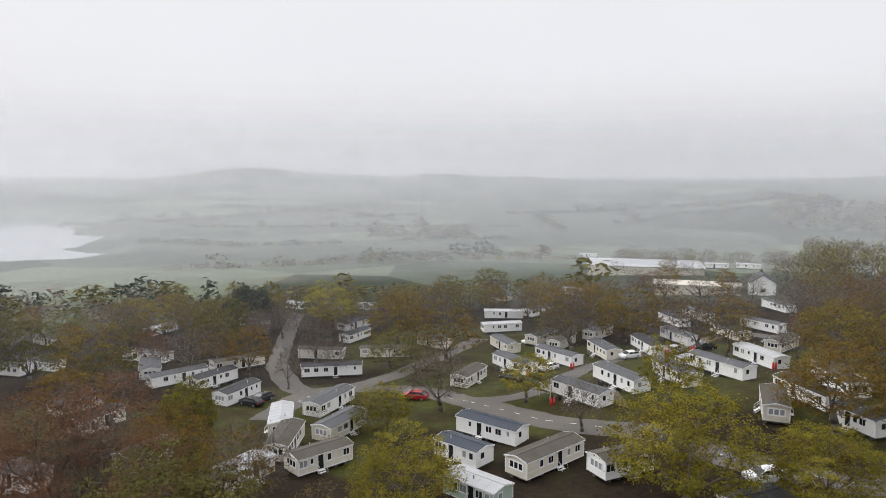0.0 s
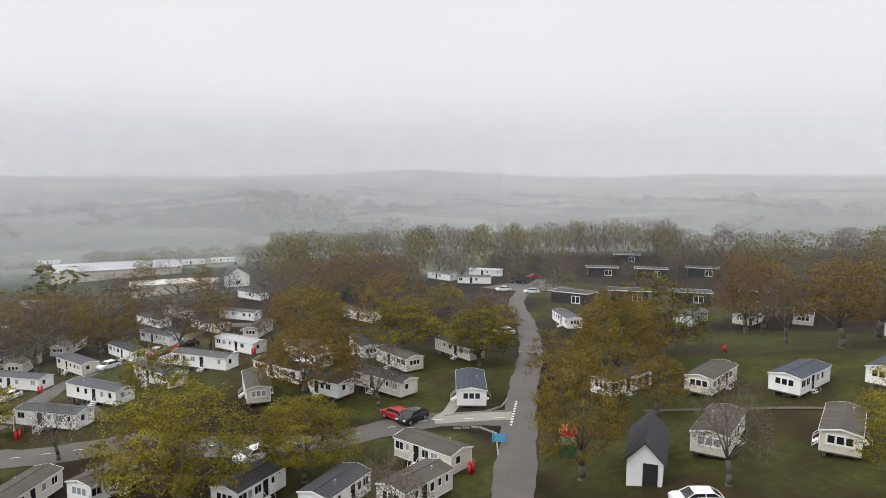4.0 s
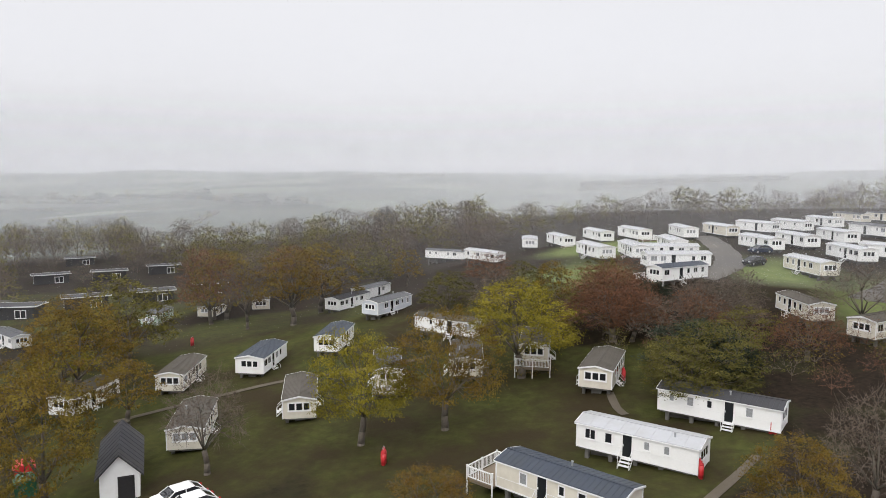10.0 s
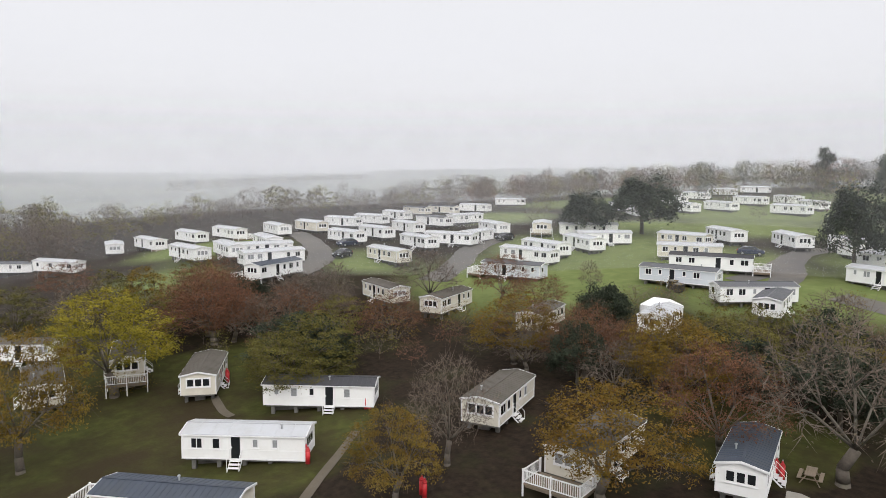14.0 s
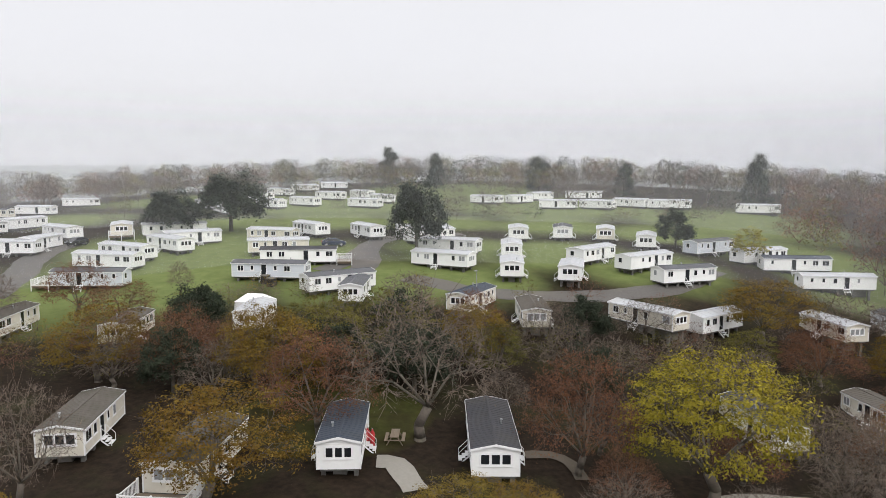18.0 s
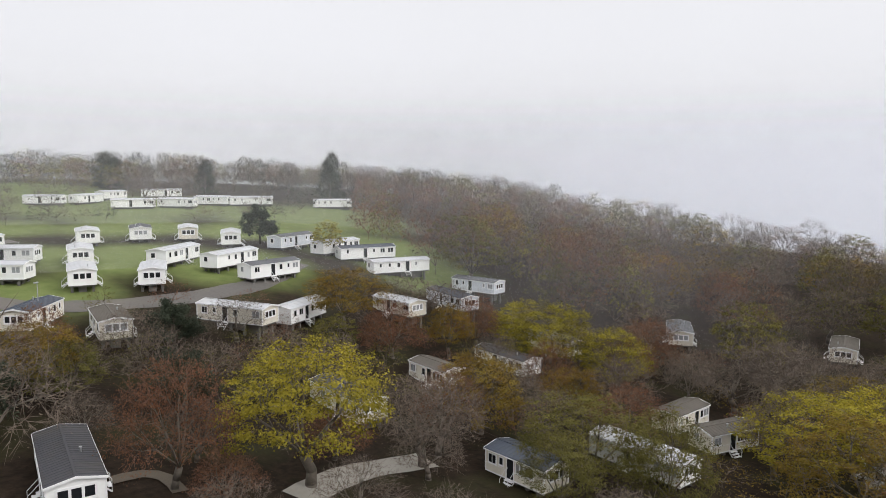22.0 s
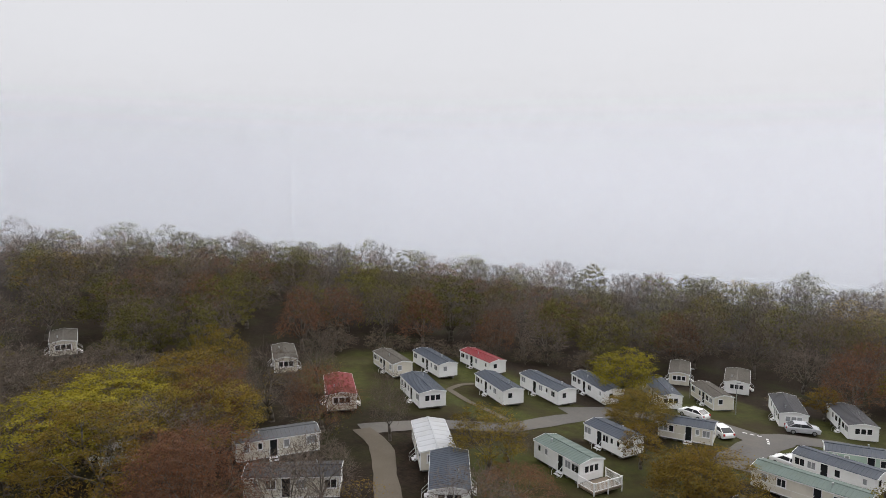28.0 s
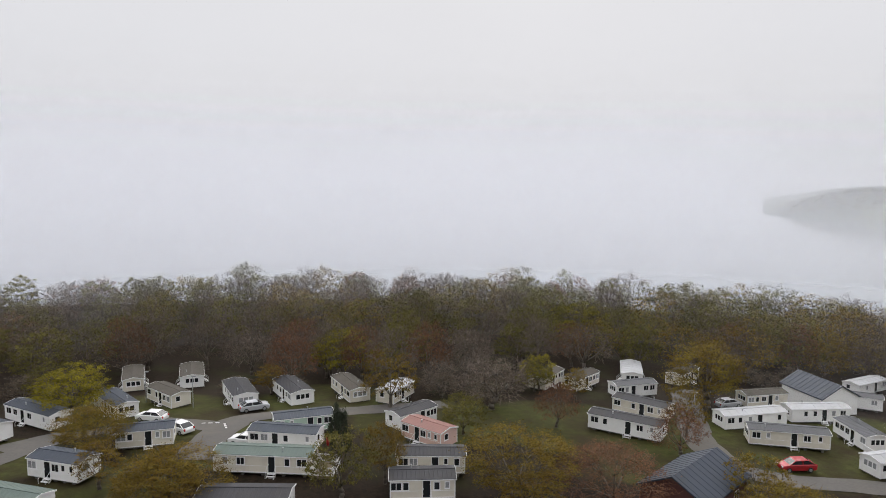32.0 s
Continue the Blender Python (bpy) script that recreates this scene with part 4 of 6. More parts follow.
def car(x, y, heading, paint):
    c = thing("car", pose(x, y, ground_z(x, y) + 0.1, 0, 0, -heading), "%s car parked on the site" % paint, "car", "parked cars")
    part("body", stored(("carbody", paint), lambda: car_body(CARPAINT[paint])), c)
    part("window", stored("carglass", car_glass), c)
    for px in (-0.82, 0.82):
        for py in (-1.38, 1.32):
            w = part("tyre", stored("tyre", lambda: disc(0.33, 0.22, 16, RUBBER)), c, pose(px, py, 0.33))
            part("rim", stored("rim", lambda: disc(0.21, 0.24, 10, ALLOY)), w)
        part("headlight", stored("headlight", lambda: Shape().box(-0.2, 0.2, -0.05, 0.1, -0.08, 0.08).mesh("headlight", LAMPGLASS)), c, pose(px * 0.75, -2.17, 0.72))
        part("tail_light", stored("taillight", lambda: Shape().box(-0.12, 0.12, -0.08, 0.05, -0.14, 0.14).mesh("tail_light", REDLENS)), c, pose(px * 0.88, 2.15, 0.82))


def cabin(x, y, heading):
    """Dark timber lodge with a thin single-pitch roof edged in white."""
    c = thing("timber_lodge", pose(x, y, ground_z(x, y), 0, 0, -heading), "black timber lodge with a white-edged flat roof", "lodge", "black lodges")

    def walls():
        s = Shape().box(-3, 3, -4.7, 4.7, -1.2, 2.7)
        for i in range(24):
            yy = -4.6 + 9.2 * i / 23
            for sx in (-1, 1):
                s.box(sx * 3.02 - 0.03, sx * 3.02 + 0.03, yy - 0.15, yy + 0.13, -0.6, 2.6)
        for i in range(15):
            xx = -2.9 + 5.8 * i / 14
            for sy in (-1, 1):
                s.box(xx - 0.17, xx + 0.16, sy * 4.72 - 0.03, sy * 4.72 + 0.03, -0.6, 2.6)
        return s.mesh("wall", BLACKWOOD)

    def top():
        s = Shape()
        s.poly([(-3.7, -5.4, 2.65), (3.7, -5.4, 2.95), (3.7, 5.4, 2.95), (-3.7, 5.4, 2.65), (-3.7, -5.4, 2.8), (3.7, -5.4, 3.1), (3.7, 5.4, 3.1), (-3.7, 5.4, 2.8)], [(3, 2, 1, 0), (4, 5, 6, 7), (0, 1, 5, 4), (1, 2, 6, 5), (2, 3, 7, 6), (3, 0, 4, 7)])
        for sy in (-1, 1):
            s.poly([(-3.75, sy * 5.4, 2.62), (3.75, sy * 5.4, 2.92), (3.75, sy * 5.46, 2.92), (-3.75, sy * 5.46, 2.62), (-3.75, sy * 5.4, 2.84), (3.75, sy * 5.4, 3.14), (3.75, sy * 5.46, 3.14), (-3.75, sy * 5.46, 2.84)], [(3, 2, 1, 0), (4, 5, 6, 7), (0, 1, 5, 4), (1, 2, 6, 5), (2, 3, 7, 6), (3, 0, 4, 7)], 1)
        for sx, z in ((-1, 2.63), (1, 2.93)):
            s.box(sx * 3.73 - 0.03, sx * 3.73 + 0.03, -5.4, 5.4, z, z + 0.2, 1)
        return s.mesh("roof", ROOFS["d"], WHITE)

    part("wall", stored("lodgewall", walls), c)
    part("roof", stored("lodgeroof", top), c)
    part("window", stored(("win", 2.4, 1.9, "g", 1), lambda: window_mesh(2.4, 1.9, GLASS, 1)), c, pose(-3.05, -2.2, 0.3, 0, 0, 90))
    part("window", stored(("win", 1.0, 1.0, "g", 0), lambda: window_mesh(1.0, 1.0, GLASS, 0)), c, pose(-3.05, 2.0, 1.1, 0, 0, 90))
    part("window", stored(("win", 2.4, 1.9, "g", 1), None), c, pose(3.05, 2.0, 0.3, 0, 0, -90))
    part("window", stored(("win", 2.4, 1.9, "g", 1), None), c, pose(0, -4.76, 0.3, 0, 0, 180))


def gas_bottle(x, y):
    """A pair of tall red gas cylinders is counted bottle by bottle."""
    def shape():
        s = Shape()
        prof = [(0.16, 0.0), (0.19, 0.06), (0.19, 1.05), (0.15, 1.2), (0.07, 1.27), (0.07, 1.4)]
        for (r0, z0), (r1, z1) in zip(prof, prof[1:]):
            s.tube((0, 0, z0), (0, 0, z1), r0, r1, 10)
        return s.mesh("cylinder", REDPLASTIC, smooth_shade=True)
    for dx in (0.0, 0.48):
        g = thing("gas_bottle", pose(x + dx, y, ground_z(x + dx, y)), "tall red gas bottle standing beside a caravan", "gas bottle", "gas bottles")
        part("cylinder", stored("gas", shape), g)
        part("valve", stored("valve", lambda: Shape().tube((0, 0, 1.38), (0, 0, 1.5), 0.05, 0.04, 8).mesh("valve", STEEL)), g)


def building(name, x, y, heading, L, W, z1, rise, wall, roof, label, doors=(), windows=(), flat=False, chimney=0):
    b = thing(name, pose(x, y, ground_z(x, y), 0, 0, -heading), label, "building")
    part("wall", Shape().prism(gable(W, -2.5, z1, rise), "y", -L / 2, L / 2).mesh("wall", wall), b)
    s = Shape()
    o = 0.35
    w, yy, k = W / 2 + o, L / 2 + o, rise / (W / 2)
    ze, zr = z1 - k * o, z1 + rise
    for sx in (-1, 1):
        s.poly([(0, -yy, zr + 0.02), (sx * w, -yy, ze + 0.02), (sx * w, yy, ze + 0.02), (0, yy, zr + 0.02), (0, -yy, zr + 0.2), (sx * w, -yy, ze + 0.2), (sx * w, yy, ze + 0.2), (0, yy, zr + 0.2)],
               [(3, 2, 1, 0), (4, 5, 6, 7), (0, 1, 5, 4), (1, 2, 6, 5), (2, 3, 7, 6)])
        n = int(L / 0.9)
        for i in range(n):
            q = -yy + 2 * yy * (i + 0.5) / n
            s.poly([(0, q - 0.05, zr + 0.2), (sx * w, q - 0.05, ze + 0.2), (sx * w, q + 0.05, ze + 0.2), (0, q + 0.05, zr + 0.2), (0, q, zr + 0.25), (sx * w, q, ze + 0.25)], [(0, 1, 5, 4), (4, 5, 2, 3)])
    part("roof", s.mesh("roof", roof), b)
    for px, py, turn in doors:
        part("door", stored("dooropaque", lambda: Shape().box(-0.55, 0.55, 0, 0.06, 0, 2.1).box(-0.65, 0.65, 0, 0.04, 0, 2.2).mesh("door", BLACKWOOD)), b, pose(px, py, 0.05, 0, 0, turn))
    for px, py, pz, turn, ww, hh in windows:
        part("window", stored(("bw", ww, hh), lambda: window_mesh(ww, hh, GLASS, 1)), b, pose(px, py, pz, 0, 0, turn))
    if chimney:
        part("chimney", Shape().box(-0.4, 0.4, -0.3, 0.3, z1, z1 + rise + 1.0).box(-0.46, 0.46, -0.36, 0.36, z1 + rise + 0.8, z1 + rise + 0.9).mesh("chimney", ROOFS["k"]), b, pose(0, L * 0.3, 0))
    return b


def lamp_post(x, y, h=5.0):
    p = thing("lamp_post", pose(x, y, ground_z(x, y)), "slim grey steel lamp post", "lamp post", "lamp posts")
    part("post", stored(("lamppost", h), lambda: Shape().tube((0, 0, -0.3), (0, 0, h), 0.07, 0.045, 8).mesh("post", STEEL)), p)
    part("lantern", stored("lantern", lambda: Shape().box(-0.12, 0.12, -0.1, 0.5, -0.05, 0.07).mesh("lantern", STEEL)), p, pose(0, 0, h))


def container(x, y, heading, mat, word):
    c = thing("recycling_container", pose(x, y, ground_z(x, y), 0, 0, -heading), word + " plastic recycling container beside the road", "container", "recycling containers")
    part("bin", stored(("bank", word), lambda: Shape().prism([(-0.8, 0.15), (0.8, 0.15), (0.9, 1.3), (0.55, 1.65), (-0.55, 1.65), (-0.9, 1.3)], "y", -0.9, 0.9).mesh("bin", mat)), c)
    part("lid", stored(("banklid", word), lambda: Shape().prism([(-0.93, 1.28), (0.93, 1.28), (0.58, 1.7), (-0.58, 1.7)], "y", -0.95, 0.95).mesh("lid", mat)), c)
    part("base", stored("bankbase", lambda: Shape().box(-0.75, 0.75, -0.85, 0.85, -0.2, 0.16).mesh("base", DARK)), c)



# ---- roads and paths: bearing, distance ----
WAYS = []


def way(name, path, width):
    if name == 'road':
        strip('road', path, width, ASPHALT, 0.07, 'worn grey asphalt site road', 'road')
    else:
        strip('pavement', path, width, CONCRETE if width > 1.5 and width != 2.6 else GRAVEL, 0.09, 'pale narrow footpath across the grass', 'path')
    for (b0, d0), (b1, d1) in zip(path, path[1:]):
        p, q = Vector(spot(b0, d0)), Vector(spot(b1, d1))
        n = int((q - p).length / 3) + 1
        for i in range(n + 1):
            WAYS.append((*p.lerp(q, i / n)[:2], width / 2))


way('road', ((346.3, 153.4), (347.9, 129.1), (351.3, 127.3), (355.6, 136.7), (358.9, 151.2), (3.1, 173.6)), 5.0)
way('road', ((345.3, 107.9), (349.5, 125.8), (357.0, 124.4), (2.2, 110.9), (8.4, 96.7), (14.9, 91.0), (15.8, 91.3), (23.6, 82.4), (30.8, 79.1), (36.5, 81.3), (40.3, 83.1), (47.0, 82.6)), 5.5)
way('road', ((2.2, 111.7), (4.6, 110.7), (8.4, 115.1), (12.5, 134.5), (17.7, 149.3), (22.7, 173.3), (25.8, 169.5)), 4.5)
way('road', ((346.3, 153.4), (347.1, 187.6), (348.0, 227.8), (349.6, 268.4)), 4.5)
way('road', ((47.2, 53.5), (47.8, 71.3), (48.2, 94.6), (48.8, 120.8), (48.3, 152.5), (47.6, 185.1), (49.6, 228.9)), 4.1)
way('road', ((45.9, 212.3), (48.3, 206.5), (50.8, 214.5)), 14.0)
way('path', ((58.0, 84.4), (61.8, 85.2), (65.5, 86.2), (70.1, 87.6), (73.9, 87.6), (79.1, 87.7), (82.9, 89.0)), 0.9)
way('path', ((104.3, 47.0), (106.0, 50.7), (107.7, 54.6), (109.1, 58.8)), 0.8)
way('path', ((97.8, 73.4), (98.4, 69.0), (99.1, 67.1)), 0.8)
way('road', ((141.7, 104.5), (142.9, 114.8), (143.1, 129.2), (144.5, 138.5), (147.1, 143.6), (150.8, 147.3)), 4.5)
way('road', ((146.2, 105.5), (148.9, 102.4), (151.7, 99.2), (156.3, 98.5), (161.0, 100.3), (164.8, 104.0), (167.9, 109.4), (170.6, 122.8)), 4.5)
way('road', ((143.1, 129.2), (140.9, 115.3), (139.2, 110.3)), 4.0)
way('road', ((104.3, 118.8), (106.4, 130.3), (105.5, 151.7), (104.3, 170.4)), 5.0)
way('road', ((115.5, 113.0), (117.6, 125.6), (118.7, 138.6), (120.9, 152.0)), 5.0)
way('road', ((235.1, 82.1), (241.8, 85.5), (247.6, 87.1), (252.3, 94.1), (255.9, 99.5), (259.5, 101.7), (262.1, 91.8)), 3.4)
way('path', ((237.5, 61.3), (237.1, 68.9), (236.7, 76.7), (235.1, 82.1)), 2.6)
way('road', ((252.3, 97.4), (254.4, 99.5), (256.9, 102.3)), 5.0)
way('road', ((265.2, 84.4), (266.5, 91.8), (267.8, 97.4), (269.2, 101.5), (273.2, 102.9), (277.9, 103.0), (281.7, 104.9), (285.9, 107.7)), 5.0)
way('road', ((267.8, 97.4), (264.9, 101.7), (262.4, 105.4)), 4.5)
way('path', ((242.5, 102.7), (244.2, 96.9), (246.1, 93.0), (247.5, 89.7)), 1.0)
way('path', ((242.5, 102.7), (243.5, 106.2), (244.8, 108.0)), 0.9)
way('road', ((305.0, 133.1), (305.8, 112.2), (306.4, 101.3), (307.7, 94.5), (310.0, 89.7), (313.2, 89.4), (316.8, 92.1), (320.3, 95.1)), 4.5)
way('path', ((143.6, 50.9), (145.2, 50.6), (146.1, 48.6), (147.0, 46.7)), 2.0)
way('path', ((156.1, 53.5), (158.3, 54.2), (160.0, 53.4), (161.1, 51.0)), 1.2)
way('path', ((170.3, 50.0), (172.9, 52.9), (175.6, 55.5), (178.8, 57.7), (181.3, 59.7)), 3.0)
way('path', ((34.7, 114.9), (33.3, 111.4), (32.3, 106.5)), 1.0)
way('path', ((40.8, 82.9), (42.0, 85.9), (42.7, 91.7)), 1.6)
way('path', ((12.9, 123.3), (13.9, 111.0), (15.0, 101.0)), 1.4)
way('path', ((358.9, 228.5), (0.8, 208.2)), 1.2)
way('path', ((40.8, 83.2), (44.2, 83.3), (47.3, 83.2)), 3.2)
WAYS = np.array(WAYS)


def dashes(path, dash=1.2, gap=2.6, width=0.14):
    s = Shape()
    for (b0, d0), (b1, d1) in zip(path, path[1:]):
        p, q = Vector(spot(b0, d0)[:2]), Vector(spot(b1, d1)[:2])
        t = (q - p).normalized()
        n = Vector((t.y, -t.x)) * width / 2
        k = 0.5
        while k + dash < (q - p).length:
            a, b = p + t * k, p + t * (k + dash)
            s.poly([(c.x, c.y, ground_z(c.x, c.y) + 0.115) for c in (a - n, a + n, b + n, b - n)], [(0, 1, 2, 3)])
            k += dash + gap
    tagged(new("road_marking", s.mesh("road_marking", PAINTLINE)), "worn white painted dashes on the road", "marking", kind="structure")


dashes(((345.3, 107.9), (349.5, 125.8), (357.0, 124.4), (2.2, 110.9), (8.4, 96.7), (14.9, 91.0), (15.8, 91.3), (23.6, 82.4), (30.8, 79.1), (36.5, 81.3), (40.3, 83.1), (47.0, 82.6)))

# ---- the caravans, by bearing ----
van(2.6, 82.5, 132, 6.6, 3.2, 'b', 'W')
van(4.9, 126.2, 28, 8.6, 3.2, 'k', 'C')
van(3.7, 69.8, 132, 6.6, 3.2, 'w', 'G')
van(6.6, 90.3, 128, 9.4, 3.2, 'b', 'W')
van(20.1, 236.0, 44, 10.2, 3.2, 'g', 'C', 0, 0)
van(15.4, 180.5, 76, 10.2, 3.2, 'w', 'W', 0, 0)
van(17.7, 200.0, 92, 11.0, 3.2, 'w', 'W', 0, 0)
van(14.5, 159.1, 160, 9.4, 3.2, 'g', 'C', 0, 0)
van(14.2, 134.4, 148, 10.2, 3.2, 'g', 'W')
van(28.2, 203.6, 44, 10.2, 3.2, 'g', 'W', 0, 0)
van(23.8, 164.9, 40, 9.4, 3.2, 'g', 'C', 0, 0)
van(12.0, 78.2, 48, 10.2, 3.2, 'k', 'C')
van(23.4, 137.8, 144, 10.2, 3.2, 'g', 'W')
van(27.3, 157.3, 32, 9.4, 3.2, 'k', 'C', 0, 0)
van(47.6, 244.2, 136, 10.2, 3.2, 'w', 'W', 0, 0)
van(21.1, 102.6, 144, 9.4, 3.2, 'g', 'W', 1)
van(102.6, 489.6, 100, 12.0, 3.2, 'w', 'W', 0, 0)
van(37.5, 165.5, 40, 9.4, 3.2, 'g', 'C', 0, 0)
van(33.2, 140.7, 168, 9.4, 3.2, 'g', 'C')
van(28.4, 108.4, 156, 10.2, 3.2, 'g', 'W')
van(19.7, 74.4, 64, 6.6, 3.2, 'k', 'W')
van(42.5, 141.3, 172, 10.2, 3.2, 'd', 'W')
van(59.9, 178.0, 168, 10.2, 3.2, 'd', 'W', 0, 0)
van(37.3, 108.7, 168, 9.4, 3.2, 'g', 'C')
van(52.4, 151.3, 164, 10.2, 3.2, 'g', 'W', 0, 0)
van(68.6, 184.6, 168, 10.2, 3.2, 'g', 'W', 0, 0)
van(134.7, 340.5, 112, 11.0, 3.2, 'w', 'W', 0, 0)
van(45.8, 112.2, 152, 11.0, 3.2, 'g', 'W', 1)
van(65.0, 155.3, 168, 10.2, 3.2, 'd', 'C', 0, 0)
van(149.4, 338.3, 116, 11.0, 3.2, 'w', 'W', 0, 0)
van(56.1, 120.5, 164, 10.2, 3.2, 'w', 'W')
van(75.9, 162.6, 152, 10.2, 3.2, 'g', 'W', 0, 0)
van(28.6, 60.3, 68, 6.6, 3.2, 'd', 'W')
van(94.2, 192.9, 168, 10.2, 3.2, 'g', 'W', 0, 0)
van(43.7, 89.3, 22, 9.0, 3.1, 'k', 'C')
van(67.5, 136.2, 48, 8.6, 3.2, 'k', 'C', 0, 0)
van(50.6, 93.9, 168, 10.2, 3.2, 'd', 'W')
van(61.3, 105.7, 176, 8.6, 3.2, 'k', 'W')
van(58.7, 100.4, 4, 11.0, 3.2, 'k', 'W')
van(51.1, 82.2, 164, 6.6, 3.2, 'b', 'W')
van(33.1, 52.2, 68, 6.6, 3.2, 'd', 'W')
van(91.3, 131.8, 176, 10.2, 3.2, 'k', 'C', 0, 0)
van(68.9, 98.7, 20, 8.6, 3.2, 'd', 'W')
van(57.6, 77.6, 172, 9.4, 3.2, 'd', 'C')
van(67.3, 86.8, 4, 8.6, 3.2, 'k', 'C')
van(38.2, 46.9, 80, 6.6, 3.2, 'k', 'C')
van(44.9, 52.4, 172, 7.6, 3.2, 'k', 'C')
van(150.7, 171.2, 176, 10.2, 3.2, 'g', 'W', 0, 0)
van(79.4, 85.6, 4, 9.4, 3.2, 'd', 'C')
van(63.3, 66.0, 42, 9.0, 3.7, 'b', 'W')
van(149.3, 154.4, 136, 10.2, 3.2, 'g', 'W', 0, 0)
van(167.9, 167.9, 144, 11.0, 3.2, 'w', 'W', 0, 0)
van(115.8, 91.5, 32, 9.4, 3.2, 'g', 'W')
van(77.2, 51.7, 92, 8.6, 3.2, 'k', 'W')
van(134.9, 73.9, 82, 9.0, 3.7, 'g', 'G', 0, 0)
van(84.4, 43.0, 82, 9.0, 3.4, 'k', 'C')
van(66.4, 32.8, 74, 9.0, 3.4, 'k', 'C')
van(144.8, 65.9, 86, 9.0, 3.7, 'k', 'C', 0, 0)
van(152.2, 58.0, 70, 9.0, 3.7, 'k', 'C', 0, 0)
van(89.2, 34.0, 90, 9.0, 3.7, 'b', 'W')
van(73.2, 23.6, 74, 9.0, 3.4, 'k', 'C')
van(96.2, 25.8, 90, 9.0, 3.4, 'b', 'W')
van(131.4, 32.5, 112, 10.2, 3.2, 'd', 'W')
van(147.0, 31.2, 112, 10.2, 3.2, 'g', 'W', 0, 0)
van(113.6, 21.4, 116, 9.4, 3.2, 'g', 'B')
van(81.3, 15.3, 78, 9.0, 3.1, 'g', 'C', 1)
van(186.8, 18.9, 16, 11.0, 3.2, 'g', 'W', 0, 0)
van(96.5, 9.3, 24, 9.4, 3.2, 'k', 'W')
van(82.9, 5.9, 86, 9.0, 3.7, 'k', 'C')
van(160.6, 7.4, 44, 10.2, 3.2, 'w', 'W', 0, 0)
van(179.2, -3.2, 90, 9.0, 3.7, 'w', 'W', 0, 0)
van(85.7, -2.5, 94, 9.0, 3.4, 'k', 'C', 1)
van(168.8, -10.4, 72, 10.2, 3.2, 'w', 'W', 1, 0)
van(48.3, -3.8, 215, 10.0, 3.2, 'b', 'C', 1)
van(133.0, -14.7, 72, 10.2, 3.2, 'w', 'W')
van(168.0, -19.1, 72, 10.2, 3.2, 'w', 'W', 0, 0)
van(76.4, -9.6, 106, 9.0, 3.4, 'k', 'C')
van(131.8, -21.5, 84, 10.2, 3.2, 'w', 'W')
van(163.6, -26.8, 72, 10.2, 3.2, 'w', 'W', 1, 0)
van(55.9, -10.3, 29, 9.8, 3.2, 'w', 'W')
van(129.3, -26.7, 176, 11.0, 3.2, 'w', 'W')
van(138.2, -29.8, 88, 10.2, 3.2, 'w', 'W')
van(122.0, -27.0, 168, 11.0, 3.2, 'w', 'W')
van(113.5, -25.5, 144, 10.2, 3.2, 'b', 'W', 1)
van(162.7, -37.4, 84, 10.2, 3.2, 'w', 'W', 0, 0)
van(164.7, -46.2, 76, 10.2, 3.2, 'w', 'C', 0, 0)
van(63.5, -18.6, 29, 10.4, 3.2, 'd', 'W')
van(172.5, -56.8, 60, 10.2, 3.2, 'w', 'W', 0, 0)
van(141.4, -47.3, 76, 10.2, 3.2, 'w', 'W')
van(176.9, -66.2, 68, 10.2, 3.2, 'w', 'W', 0, 0)
van(145.3, -55.5, 80, 10.2, 3.2, 'w', 'W', 0, 0)
van(94.8, -37.6, 84, 8.6, 3.2, 'k', 'C')
van(118.2, -47.5, 80, 10.2, 3.2, 'w', 'C')
van(188.9, -78.6, 76, 10.2, 3.2, 'w', 'W', 0, 0)
van(151.0, -65.6, 84, 10.2, 3.2, 'w', 'W', 0, 0)
van(208.2, -93.8, 72, 10.2, 3.2, 'd', 'C', 0, 0)
van(129.0, -58.5, 84, 10.2, 3.2, 'w', 'W')
van(159.8, -76.7, 72, 10.2, 3.2, 'g', 'W', 0, 0)
van(204.1, -101.4, 64, 10.2, 3.2, 'd', 'C', 0, 0)
van(85.7, -43.1, 144, 9.4, 3.2, 'k', 'C')
van(128.8, -65.7, 56, 11.0, 3.2, 'w', 'W')
van(160.4, -85.8, 164, 10.2, 3.2, 'w', 'W', 0, 0)
van(200.0, -110.8, 60, 10.2, 3.2, 'w', 'W', 0, 0)
van(128.7, -71.4, 148, 10.2, 3.2, 'w', 'W')
van(138.0, -81.4, 96, 10.2, 3.2, 'w', 'W', 0, 0)
van(52.0, -31.5, 142, 9.0, 3.4, 'k', 'C')
van(220.7, -137.1, 32, 11.0, 3.2, 'w', 'W', 0, 0)
van(96.1, -60.6, 236, 10.2, 3.2, 'g', 'B', 1)
van(104.6, -69.1, 72, 11.0, 3.2, 'w', 'W')
van(130.4, -89.5, 126, 9.0, 4.0, 'w', 'C', 1, 0)
van(71.1, -48.9, 144, 8.6, 3.2, 'k', 'C')
van(107.9, -74.9, 88, 11.0, 3.2, 'w', 'W')
van(106.7, -82.7, 100, 11.0, 3.2, 'w', 'W')
van(119.7, -93.9, 32, 12.0, 3.2, 'w', 'W', 0, 0)
van(108.1, -88.6, 24, 10.2, 3.2, 'w', 'W')
van(39.9, -32.7, 154, 9.0, 3.7, 'k', 'C', 1)
van(160.1, -137.2, 108, 10.2, 3.2, 'w', 'W', 0, 0)
van(143.2, -128.4, 116, 10.2, 3.2, 'w', 'W', 0, 0)
van(61.5, -59.3, 148, 7.6, 3.2, 'w', 'W')
